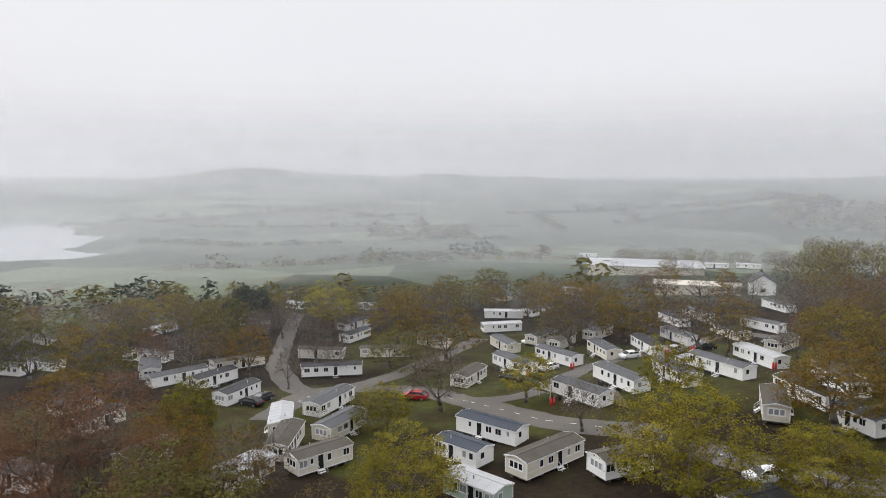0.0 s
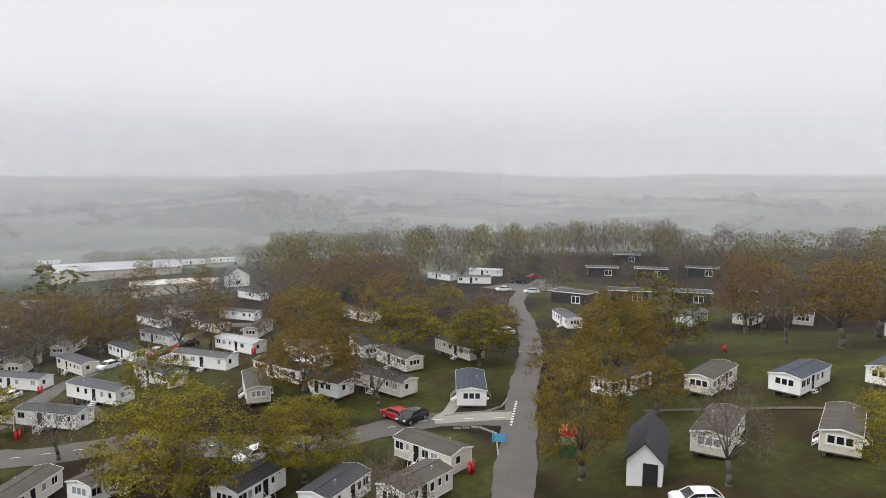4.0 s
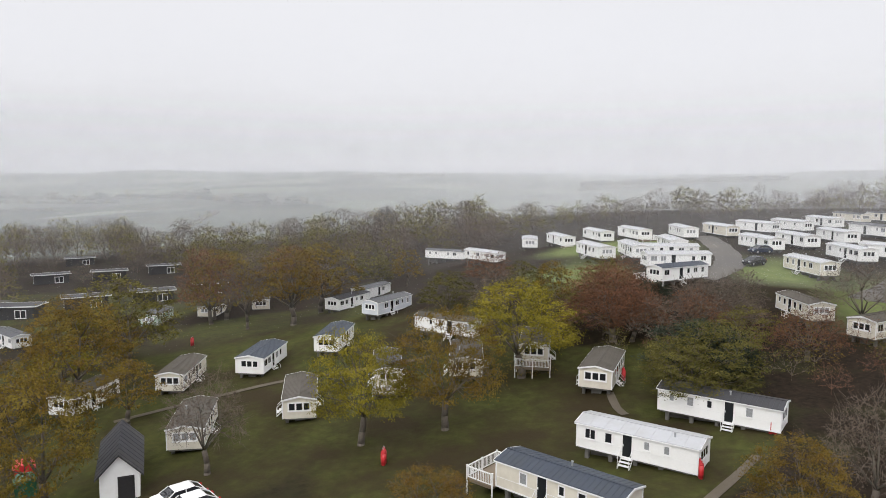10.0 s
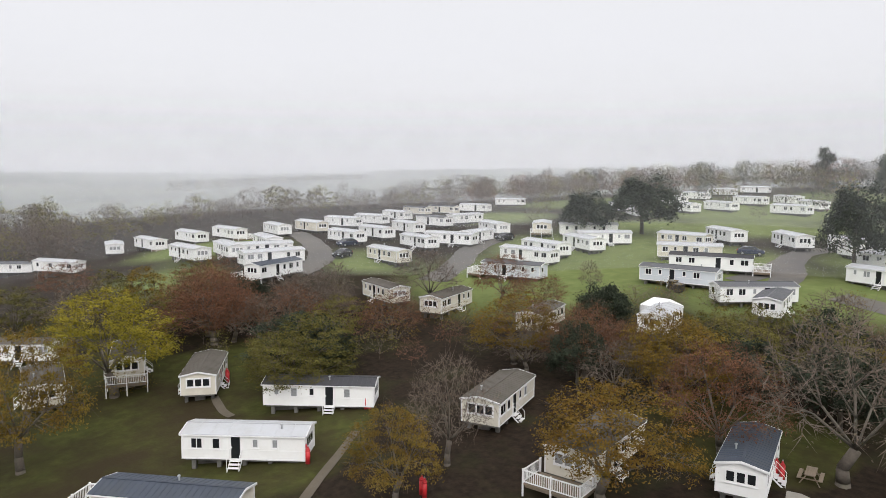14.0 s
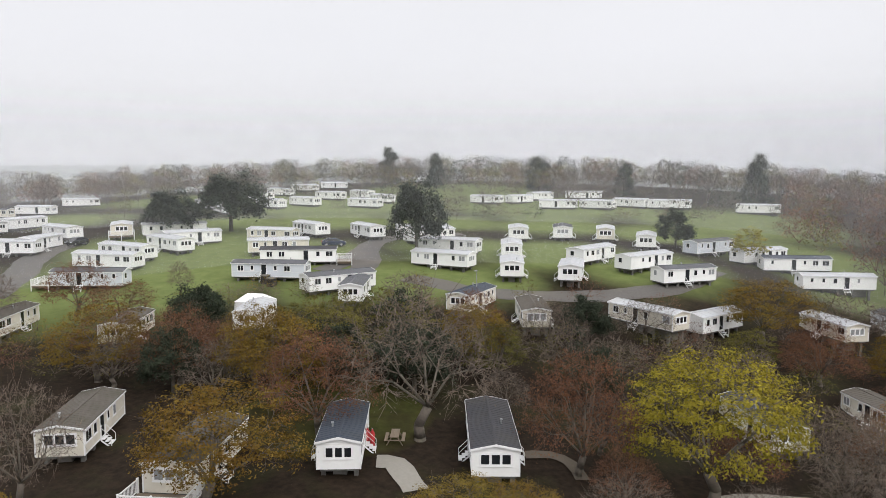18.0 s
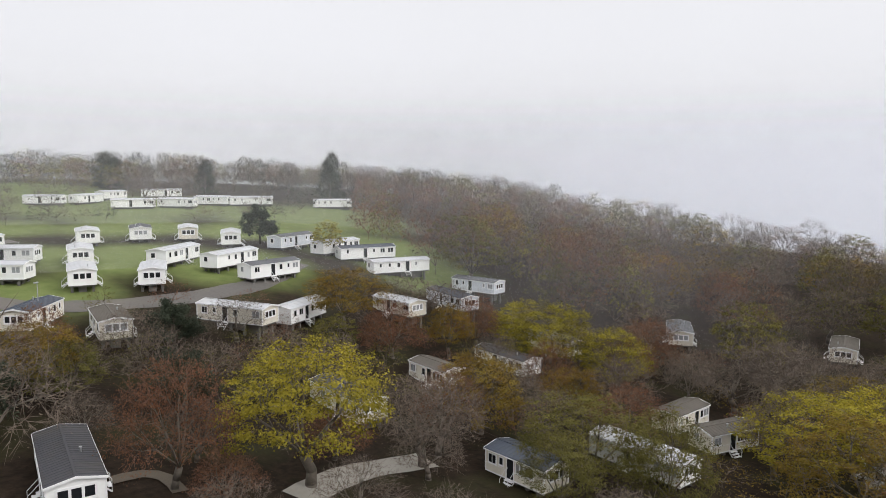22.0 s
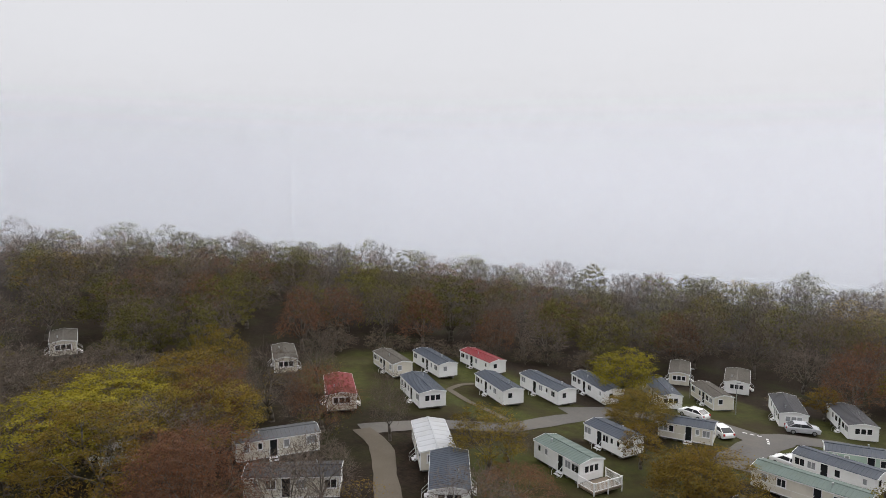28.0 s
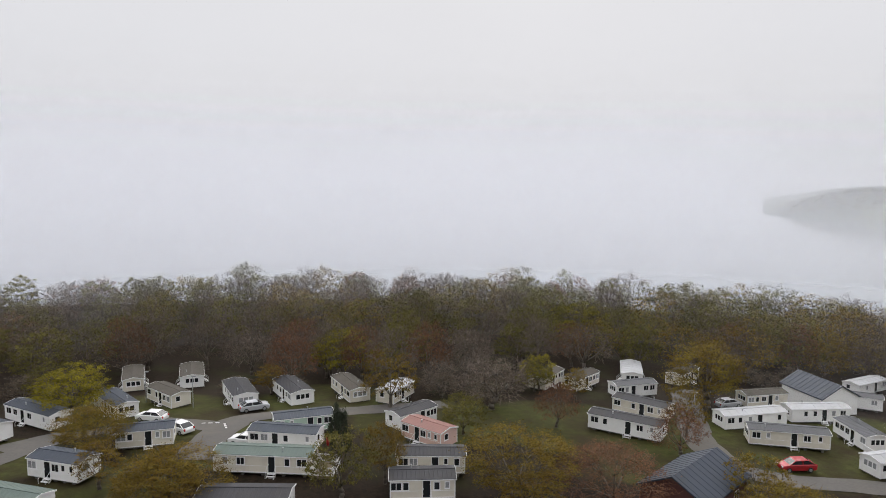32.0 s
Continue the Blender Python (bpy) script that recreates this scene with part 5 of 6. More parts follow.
van(167.3, -165.0, 100, 10.2, 3.2, 'w', 'W', 0, 0)
van(75.1, -75.9, 64, 11.0, 3.2, 'g', 'B')
van(143.6, -145.6, 100, 10.2, 3.2, 'w', 'W', 0, 0)
van(96.1, -97.8, 76, 9.4, 3.2, 'w', 'C')
van(87.1, -89.8, 44, 10.2, 3.2, 'w', 'C')
van(178.3, -186.0, 88, 10.2, 3.2, 'w', 'W', 0, 0)
van(78.3, -85.4, 52, 12.0, 3.2, 'd', 'W', 1)
van(140.2, -156.0, 96, 10.2, 3.2, 'w', 'W', 0, 0)
van(186.8, -208.1, 72, 10.2, 3.2, 'w', 'W', 0, 0)
van(95.9, -108.3, 112, 10.2, 3.2, 'w', 'W')
van(148.9, -178.0, 88, 10.2, 3.2, 'w', 'W', 0, 0)
van(184.6, -222.9, 68, 10.2, 3.2, 'w', 'W', 0, 0)
van(62.7, -76.3, 24, 10.2, 3.2, 'g', 'W')
van(33.1, -40.8, 147, 8.4, 3.1, 'b', 'W')
van(58.2, -74.4, 150, 9.0, 3.1, 'g', 'W')
van(144.9, -189.7, 108, 10.2, 3.2, 'w', 'W', 0, 0)
van(122.7, -162.0, 88, 10.2, 3.2, 'w', 'W', 0, 0)
van(85.0, -112.9, 120, 10.2, 3.2, 'w', 'W')
van(128.8, -179.0, 112, 10.2, 3.2, 'w', 'W', 0, 0)
van(75.8, -118.8, 48, 10.2, 3.2, 'w', 'W')
van(71.9, -115.5, 20, 10.2, 3.2, 'w', 'W')
van(57.7, -97.0, 88, 10.2, 3.2, 'w', 'W')
van(62.7, -107.7, 84, 11.0, 3.2, 'w', 'W')
van(43.5, -80.5, 176, 8.6, 3.2, 'b', 'C')
van(102.1, -198.5, 88, 10.2, 3.2, 'w', 'W', 0, 0)
van(23.9, -47.5, 149, 10.6, 3.4, 'd', 'W')
van(52.0, -110.7, 154, 9.0, 3.4, 'w', 'W')
van(46.1, -98.3, 154, 9.0, 3.4, 'w', 'W')
van(59.2, -129.1, 154, 9.0, 3.7, 'w', 'W')
van(94.2, -205.8, 16, 10.2, 3.2, 'w', 'W', 0, 0)
van(34.6, -80.1, 150, 9.0, 3.4, 'k', 'C')
van(93.3, -220.8, 16, 10.2, 3.2, 'w', 'W', 0, 0)
van(75.9, -193.2, 68, 11.0, 3.2, 'w', 'W', 0, 0)
van(52.2, -135.6, 158, 9.0, 3.7, 'g', 'W')
van(37.3, -101.0, 162, 9.0, 3.4, 'w', 'W')
van(81.3, -230.1, 68, 12.0, 3.2, 'w', 'W', 0, 0)
van(38.4, -113.3, 12, 10.2, 3.2, 'w', 'W')
van(65.4, -197.5, 96, 10.2, 3.2, 'w', 'W', 0, 0)
van(44.1, -138.5, 162, 9.0, 3.4, 'w', 'C')
van(58.1, -206.3, 104, 10.2, 3.2, 'w', 'W', 0, 0)
van(29.5, -113.1, 24, 10.2, 3.2, 'w', 'W')
van(34.5, -133.4, 166, 9.0, 3.4, 'w', 'W')
van(22.3, -88.3, 116, 10.2, 3.2, 'w', 'C')
van(47.4, -207.3, 76, 12.0, 3.2, 'w', 'W', 0, 0)
van(22.5, -109.5, 40, 9.4, 3.2, 'g', 'W')
van(23.5, -135.4, 28, 10.2, 3.2, 'g', 'B')
van(15.5, -94.0, 24, 8.6, 3.2, 'w', 'W')
van(24.2, -211.3, 76, 11.0, 3.2, 'w', 'W', 0, 0)
van(15.0, -135.2, 36, 10.2, 3.2, 'w', 'W')
van(6.6, -68.5, 144, 9.4, 3.2, 'd', 'C')
van(9.1, -133.1, 64, 11.0, 3.2, 'b', 'W')
van(2.7, -126.7, 64, 11.0, 3.2, 'w', 'W')
van(2.1, -103.7, 140, 8.6, 3.2, 'w', 'C')
van(-2.8, -82.0, 144, 6.6, 3.2, 'k', 'C')
van(-6.3, -112.5, 152, 11.0, 3.2, 'b', 'B')
van(-11.7, -124.1, 132, 9.4, 3.2, 'g', 'B')
van(-12.6, -91.2, 144, 9.4, 3.2, 'd', 'W')
van(-9.8, -57.8, 140, 6.6, 3.2, 'b', 'C')
van(-21.4, -102.0, 148, 8.6, 3.2, 'k', 'C')
van(-22.0, -63.5, 144, 10.2, 3.2, 'w', 'W')
van(-44.0, -111.5, 198, 9.0, 3.7, 'g', 'C')
van(-30.8, -76.6, 52, 6.6, 3.2, 'k', 'C')
van(-33.2, -70.7, 68, 6.6, 3.2, 'k', 'C')
van(-67.6, -104.4, 214, 9.0, 3.7, 'k', 'C')
van(-46.4, -64.2, 210, 9.0, 3.4, 'k', 'W')
van(-55.2, -49.6, 128, 8.6, 3.2, 'g', 'C')
van(-83.5, -72.9, 226, 9.0, 3.4, 'k', 'C')
van(-48.7, -41.6, 148, 8.6, 3.2, 'd', 'C')
van(-74.3, -55.3, 230, 9.0, 3.7, 'r', 'C')
van(-93.8, -59.2, 36, 8.6, 3.2, 'k', 'C')
van(-83.1, -47.5, 222, 9.0, 3.7, 'b', 'W')
van(-65.2, -35.9, 234, 9.0, 3.7, 'w', 'C')
van(-99.8, -54.7, 36, 10.2, 3.2, 'b', 'W')
van(-57.9, -30.0, 242, 9.0, 3.7, 'b', 'W')
van(-108.2, -49.8, 32, 9.4, 3.2, 'r', 'W')
van(-93.0, -40.1, 40, 9.4, 3.2, 'b', 'W')
van(-99.5, -34.8, 36, 10.2, 3.2, 'b', 'W')
van(-71.3, -22.4, 212, 7.6, 3.2, 'n', 'W', 1)
van(-106.3, -29.0, 44, 10.2, 3.2, 'b', 'W')
van(-81.5, -20.0, 32, 6.6, 3.2, 'b', 'W')
van(-111.3, -19.9, 242, 9.0, 3.4, 'b', 'W')
van(-133.1, -20.7, 262, 9.0, 3.4, 'k', 'C')
van(-91.6, -13.0, 0, 6.6, 3.2, 'b', 'C')
van(-116.2, -13.0, 56, 7.6, 3.2, 'k', 'C')
van(-134.1, -10.8, 266, 9.0, 4.0, 'k', 'W')
van(-113.7, -2.0, 258, 9.0, 3.7, 'd', 'W')
van(-66.7, -0.9, 16, 8.6, 3.2, 'd', 'W')
van(-78.4, 1.3, 200, 11.0, 3.2, 'n', 'C', 1)
van(-86.2, 3.9, 24, 8.6, 3.2, 'b', 'W')
van(-113.2, 6.3, 254, 9.0, 3.7, 'd', 'W')
van(-92.7, 6.4, 176, 7.6, 3.2, 'b', 'G')
van(-112.8, 15.6, 258, 9.0, 3.4, 'k', 'C')
van(-108.3, 22.3, 132, 6.6, 3.2, 'w', 'C')
van(-92.3, 21.3, 152, 6.6, 3.2, 'd', 'W')
van(-67.8, 16.8, 12, 6.6, 3.2, 'd', 'C')
van(-84.3, 21.8, 56, 6.6, 3.2, 'p', 'P')
van(-74.4, 19.5, 16, 7.6, 3.2, 'd', 'C')
van(-114.5, 51.7, 140, 7.6, 3.2, 'k', 'C')
van(-112.3, 57.4, 148, 7.6, 3.2, 'k', 'C')
van(-84.3, 50.5, 48, 10.2, 3.2, 'd', 'W')
van(-117.1, 70.6, 298, 9.0, 3.7, 'w', 'W')
van(-105.2, 63.8, 0, 7.6, 3.2, 'g', 'W')
van(-92.9, 58.3, 56, 8.6, 3.2, 'd', 'C')
van(-114.1, 79.9, 148, 7.6, 3.2, 'k', 'C')
van(-85.8, 72.1, 4, 10.2, 3.2, 'w', 'W')
van(-96.8, 83.6, 4, 7.6, 3.2, 'k', 'C')
van(-77.0, 70.9, 28, 10.2, 3.2, 'g', 'C')
van(-87.6, 85.9, 12, 9.4, 3.2, 'w', 'W')
van(-95.1, 100.1, 44, 10.2, 3.2, 'g', 'W')
van(-76.4, 83.1, 284, 7.6, 3.2, 'g', 'W', 1)
van(-103.9, 113.2, 168, 8.6, 3.2, 'w', 'W', 0, 0)
van(-65.4, 77.7, 2, 9.0, 3.1, 'w', 'W')
van(-94.9, 148.6, 104, 9.4, 3.2, 'g', 'W', 0, 0)
van(-49.1, 78.1, 116, 6.6, 3.2, 'g', 'W')
van(-89.0, 152.5, 108, 8.6, 3.2, 'g', 'W', 0, 0)
van(-107.2, 186.9, 116, 9.4, 3.2, 'g', 'C', 0, 0)
van(-61.2, 112.9, 40, 7.6, 3.2, 'g', 'C')
van(-51.9, 101.4, 24, 7.6, 3.2, 'k', 'C')
van(-37.2, 83.9, 28, 6.6, 3.2, 'g', 'C')
van(-60.7, 141.5, 338, 9.0, 4.0, 'g', 'W', 0, 0)
van(-66.8, 157.4, 104, 8.6, 3.2, 'g', 'W', 1, 0)
van(-81.9, 199.7, 24, 10.2, 3.2, 'w', 'W', 0, 0)
van(-51.8, 133.0, 48, 11.0, 3.2, 'g', 'W')
van(-44.1, 130.6, 32, 9.4, 3.2, 'd', 'W')
van(-35.7, 117.9, 24, 8.6, 3.2, 'd', 'W')
van(-44.1, 146.6, 52, 11.0, 3.2, 'k', 'C', 0, 0)
van(-23.0, 77.5, 32, 6.6, 3.2, 'w', 'C')
van(-58.4, 209.1, 80, 11.0, 3.2, 'w', 'W', 0, 0)
van(-23.7, 99.3, 350, 9.0, 3.1, 'w', 'C')
van(-20.8, 88.9, 2, 9.0, 3.1, 'k', 'C')
van(-48.8, 237.2, 116, 10.2, 3.2, 'w', 'W', 0, 0)
van(-15.1, 82.2, 48, 7.6, 3.2, 'k', 'C')
van(-27.5, 156.0, 96, 10.2, 3.2, 'k', 'C', 0, 0)
van(-18.5, 110.9, 24, 10.2, 3.2, 'g', 'W')
van(-38.4, 230.3, 80, 11.0, 3.2, 'w', 'W', 0, 0)
van(-22.5, 138.4, 80, 12.0, 3.2, 'd', 'W')
van(-14.6, 96.3, 28, 8.6, 3.2, 'g', 'C')
van(-25.0, 193.4, 36, 10.2, 3.2, 'b', 'W', 0, 0)
van(-22.6, 176.7, 28, 9.4, 3.2, 'b', 'W', 0, 0)
van(-27.7, 228.0, 84, 12.0, 3.2, 'w', 'W', 0, 0)
van(-13.2, 156.6, 88, 11.0, 3.2, 'k', 'C', 0, 0)
van(-1.9, 165.8, 132, 8.6, 3.2, 'd', 'C', 0, 0)
cabin(200.5, 143.8, 141)
cabin(208.4, 129.4, 147)
cabin(221.7, 118.1, 150)
cabin(248.3, 165.7, 147)
cabin(144.0, 112.0, 165)
cabin(166.4, 91.8, 147)
cabin(178.1, 81.1, 147)
cabin(157.6, 104.2, 144)
car(-32.2, 114.2, 120, 'black')
car(-31.2, 117.0, 33, 'black')
car(21.0, 164.2, 54, 'white')
car(20.4, 131.4, 51, 'white')
car(12.6, 124.2, 129, 'black')
car(37.2, 135.8, 66, 'white')
car(46.7, 138.5, 57, 'silver')
car(53.8, 140.3, 87, 'black')
car(33.4, 69.2, 81, 'white')
car(68.9, 143.6, 60, 'grey')
car(-4.6, 115.6, 105, 'red')
car(52.2, 64.7, 81, 'black')
car(51.4, 66.8, 177, 'red')
car(144.1, 137.0, 120, 'white')
car(146.6, 128.6, 126, 'white')
car(160.9, 146.7, 123, 'black')
car(174.2, 152.1, 102, 'red')
car(99.1, 93.9, 117, 'white')
car(51.7, 27.0, 132, 'white')
car(50.0, 25.2, 132, 'white')
car(136.1, -45.5, 156, 'navy')
car(124.7, -40.8, 144, 'black')
car(127.3, -77.8, 165, 'black')
car(83.4, -100.3, 48, 'navy')
car(-104.4, -14.0, 27, 'white')
car(-96.8, -9.6, 51, 'white')
car(-106.5, 0.1, 168, 'silver')
car(-88.3, -0.9, 30, 'white')
car(-68.2, 64.6, 12, 'red')
car(-96.4, 76.6, 177, 'silver')
gas_bottle(15.8, 127.1)
gas_bottle(24.4, 129.6)
gas_bottle(44.3, 135.6)
gas_bottle(50.5, 138.7)
gas_bottle(55.7, 114.9)
gas_bottle(16.4, 102.7)
gas_bottle(60.0, 64.5)
gas_bottle(60.2, 64.0)
gas_bottle(45.5, 47.5)
gas_bottle(57.7, 11.3)
gas_bottle(76.2, -11.9)
gas_bottle(51.9, -14.0)
gas_bottle(60.0, -22.1)
gas_bottle(60.1, -21.8)
gas_bottle(32.0, -42.9)
gas_bottle(106.2, 52.3)
gas_bottle(57.5, 11.2)
gas_bottle(52.5, 79.6)
gas_bottle(-86.3, 9.0)
gas_bottle(42.0, -19.5)

# ---- single trees ----
tree(-66.1, 128.7, 13.3, 7.5, 'O', True)
tree(-19.4, 47.1, 14.0, 7.5, 'M')
tree(-41.4, 68.9, 14.0, 7.5, 'R')
tree(-45.0, 91.5, 10.0, 7.4, 'R', True)
tree(-50.1, 137.5, 11.0, 6.7, 'B', True)
tree(-39.0, 136.7, 11.0, 6.2, 'O', True)
tree(-30.1, 188.4, 14.9, 7.5, 'Y', True)
tree(-10.6, 164.8, 14.0, 7.5, 'O', True)
tree(0.8, 145.7, 14.0, 7.5, 'O', True)
tree(-28.4, 153.4, 9.0, 4.2, 'B', True)
tree(-21.1, 138.7, 8.2, 4.4, 'B', True)
tree(-11.1, 144.6, 9.0, 5.1, 'G', True)
tree(-0.3, 105.7, 10.8, 5.8, 'B', True)
tree(-9.2, 93.5, 7.0, 3.8, 'G')
tree(-3.9, 67.9, 9.0, 5.9, 'Y')
tree(18.4, 89.0, 8.0, 3.3, 'B')
tree(32.4, 171.5, 14.0, 7.5, 'O', True)
tree(40.9, 153.1, 13.7, 7.5, 'O', True)
tree(27.6, 162.7, 8.0, 6.2, 'G', True)
tree(49.4, 131.0, 13.5, 7.5, 'B', True)
tree(71.3, 168.5, 8.0, 6.8, 'O', True)
tree(62.2, 109.0, 13.1, 7.5, 'O', True)
tree(47.6, 81.6, 11.7, 7.5, 'O')
tree(22.8, 61.4, 13.1, 7.5, 'Y')
tree(34.3, 59.8, 9.0, 5.7, 'Y')
tree(23.2, 69.2, 9.0, 4.4, 'O')
tree(24.1, 193.3, 9.7, 5.2, 'B', True)
tree(-53.3, 194.0, 9.7, 5.4, 'B', True)
tree(-42.8, 183.0, 11.5, 4.7, 'B', True)
tree(-54.5, 164.9, 14.0, 7.5, 'G', True)
tree(-71.9, 177.9, 14.0, 7.5, 'O', True)
tree(-92.7, 206.1, 10.0, 7.9, 'O', True)
tree(-82.6, 135.4, 14.0, 7.5, 'G', True)
tree(-55.0, 196.4, 14.0, 7.5, 'E', True)
tree(-58.5, 104.8, 9.0, 6.6, 'O', True)
tree(-28.7, 126.3, 8.6, 3.0, 'B', True)
tree(19.3, 274.3, 9.0, 7.3, 'G', True)
tree(76.4, 101.2, 14.0, 7.5, 'O', True)
tree(72.0, 92.2, 11.0, 7.3, 'Y', True)
tree(77.8, 79.1, 10.0, 6.0, 'Y', True)
tree(73.8, 126.0, 10.0, 7.5, 'Y', True)
tree(54.1, 90.0, 8.0, 6.1, 'O', True)
tree(50.9, 38.0, 13.4, 5.7, 'O')
tree(79.0, 54.0, 14.0, 7.5, 'O')
tree(96.1, 57.3, 14.0, 7.5, 'G', True)
tree(130.3, 60.0, 15.7, 6.5, 'R', True)
tree(135.5, 59.1, 14.0, 7.5, 'O', True)
tree(117.9, 47.5, 13.2, 4.4, 'B', True)
tree(116.4, 38.6, 14.0, 7.5, 'O', True)
tree(150.5, 160.7, 10.9, 5.8, 'B', True)
tree(160.3, 150.2, 14.4, 6.7, 'B', True)
tree(160.5, 132.0, 13.5, 5.5, 'B', True)
tree(57.4, 27.2, 10.1, 4.1, 'B')
tree(116.8, 168.4, 14.0, 7.5, 'O', True)
tree(86.3, 169.6, 11.5, 5.5, 'B', True)
tree(31.3, 41.5, 8.0, 3.5, 'B')
tree(28.3, 150.2, 14.0, 7.5, 'B', True)
tree(62.4, 14.3, 11.8, 4.8, 'Y')
tree(65.2, 6.6, 12.6, 5.3, 'O')
tree(79.2, -0.8, 11.9, 7.0, 'Y')
tree(-11.5, -52.5, 7.0, 3.4, 'G')
tree(92.2, -12.3, 9.0, 6.9, 'R')
tree(44.7, 5.4, 5.0, 3.0, 'O')
tree(130.8, 37.8, 14.0, 7.5, 'O', True)
tree(174.4, 58.1, 12.3, 7.5, 'R', True)
tree(90.5, -25.3, 7.0, 5.8, 'B')
tree(73.5, -19.3, 7.0, 6.0, 'E')
tree(153.9, 66.8, 14.0, 7.5, 'O', True)
tree(102.2, 101.4, 8.0, 7.7, 'B', True)
tree(68.6, -18.4, 8.0, 5.6, 'G')
tree(89.1, -12.4, 9.0, 6.7, 'R')
tree(89.1, -41.8, 8.5, 5.2, 'B')
tree(42.5, -17.5, 7.0, 3.4, 'O')
tree(45.5, -23.0, 8.7, 3.5, 'B')
tree(35.2, -29.3, 9.0, 5.8, 'O')
tree(62.5, -39.6, 8.0, 4.9, 'O')
tree(43.9, -45.2, 9.0, 5.3, 'O')
tree(36.8, -42.2, 9.0, 5.2, 'R')
tree(80.1, -63.4, 5.0, 1.9, 'B', True)
tree(67.1, -16.0, 7.0, 4.3, 'G')
tree(29.6, -46.1, 12.6, 6.8, 'B')
tree(17.0, -48.5, 10.1, 4.4, 'R')
tree(7.8, -51.5, 12.0, 6.5, 'Y')
tree(9.5, -94.7, 8.7, 5.7, 'O')
tree(30.0, -75.1, 5.4, 4.2, 'B')
tree(44.5, -51.4, 8.0, 5.1, 'G')
tree(48.4, -46.4, 8.0, 4.2, 'O')
tree(-0.7, -58.0, 8.3, 4.5, 'B')
tree(-6.8, -68.7, 9.0, 5.9, 'O')
tree(-15.4, -100.8, 7.0, 4.0, 'Y', True)
tree(21.3, -83.8, 5.7, 4.3, 'B')
tree(0.5, -104.3, 7.2, 5.1, 'B', True)
tree(-4.7, -107.0, 6.5, 4.9, 'B', True)
tree(55.1, -43.2, 8.0, 4.4, 'R')
tree(33.7, -62.5, 7.0, 4.4, 'O')
tree(30.8, -61.8, 6.0, 3.5, 'G')
tree(20.1, -35.7, 4.0, 3.7, 'O')
tree(16.4, -37.6, 4.0, 3.0, 'O')
tree(181.4, -257.5, 16.0, 6.4, 'P', True)
tree(66.4, -102.3, 14.0, 5.2, 'E', True)
tree(146.6, -240.9, 14.0, 5.1, 'P', True)
tree(108.6, -255.9, 13.0, 6.8, 'P', True)
tree(71.7, -244.7, 12.0, 5.2, 'P', True)
tree(28.0, -237.4, 16.0, 5.3, 'P', True)
tree(29.8, -136.8, 8.0, 3.7, 'E', True)
tree(16.0, -132.0, 7.0, 3.5, 'Y', True)
tree(120.0, -93.3, 10.0, 5.9, 'E', True)
tree(114.2, -103.8, 13.1, 7.5, 'E', True)
tree(0.2, -231.6, 14.0, 7.5, 'B', True)
tree(43.4, -244.2, 12.0, 6.0, 'B', True)
tree(76.3, -202.1, 11.0, 4.4, 'B', True)
tree(-18.4, -93.5, 10.8, 6.9, 'Y')
tree(-2.3, -61.0, 8.0, 4.7, 'B')
tree(-16.0, -59.9, 8.0, 6.2, 'G')
tree(-37.9, -63.6, 9.0, 7.6, 'Y')
tree(-48.5, -64.8, 9.0, 7.6, 'Y')
tree(-56.7, -64.6, 9.0, 7.3, 'O')
tree(-39.7, -81.9, 9.0, 6.1, 'B')
tree(-42.2, -54.6, 9.0, 6.8, 'B')
tree(-49.6, -53.5, 9.0, 6.3, 'O')
tree(-10.6, -131.3, 13.0, 7.5, 'G', True)
tree(-35.8, -104.0, 9.0, 5.0, 'B', True)
tree(-47.2, -87.0, 9.0, 6.6, 'B')
tree(-10.6, -73.2, 7.0, 4.4, 'B')
tree(-26.2, -87.1, 9.0, 4.6, 'B')
tree(-106.8, -25.1, 9.0, 4.8, 'Y', True)
tree(-89.0, -19.2, 6.0, 4.3, 'O')
tree(-66.3, -42.2, 8.8, 2.7, 'B')
tree(-69.3, -28.6, 4.0, 2.9, 'B')
tree(-59.6, -23.4, 4.0, 4.3, 'R')
tree(-68.4, -9.4, 6.0, 5.5, 'O')
tree(-36.9, -42.1, 10.0, 6.2, 'R')
tree(-36.8, -53.6, 10.0, 6.5, 'O')
tree(-46.9, -37.4, 8.0, 3.4, 'B')
tree(-46.4, -77.1, 10.0, 7.6, 'B')
tree(-131.4, -111.0, 12.0, 6.3, 'G', True)
tree(-125.0, -64.6, 14.0, 7.5, 'G', True)
tree(-103.0, -115.8, 12.0, 7.0, 'B', True)
tree(-133.1, -94.0, 11.0, 6.0, 'G', True)
tree(-91.9, -150.1, 12.0, 7.9, 'B', True)
tree(-98.5, -134.9, 12.0, 7.5, 'B', True)
tree(-135.0, -85.9, 11.0, 3.3, 'B', True)
tree(-112.9, -26.5, 7.0, 6.1, 'Y', True)
tree(-91.1, -18.8, 6.0, 4.6, 'O')
tree(-69.5, -8.3, 7.0, 5.5, 'O')
tree(-103.0, 20.4, 9.0, 4.2, 'O', True)
tree(-99.3, 35.7, 9.4, 6.7, 'B', True)
tree(-86.9, 27.2, 6.0, 3.1, 'G')
tree(-77.4, 9.4, 8.0, 1.4, 'E')
tree(-71.7, 13.6, 7.0, 2.6, 'O')
tree(-63.9, 26.0, 8.0, 6.7, 'O')
tree(-61.7, 35.1, 7.0, 6.3, 'R')
tree(-97.0, 73.0, 11.5, 8.0, 'O')
tree(-81.8, 58.4, 7.7, 2.8, 'O', True)
tree(-111.7, 49.0, 7.0, 3.3, 'Y', True)
tree(-101.8, 51.2, 6.0, 2.9, 'O', True)
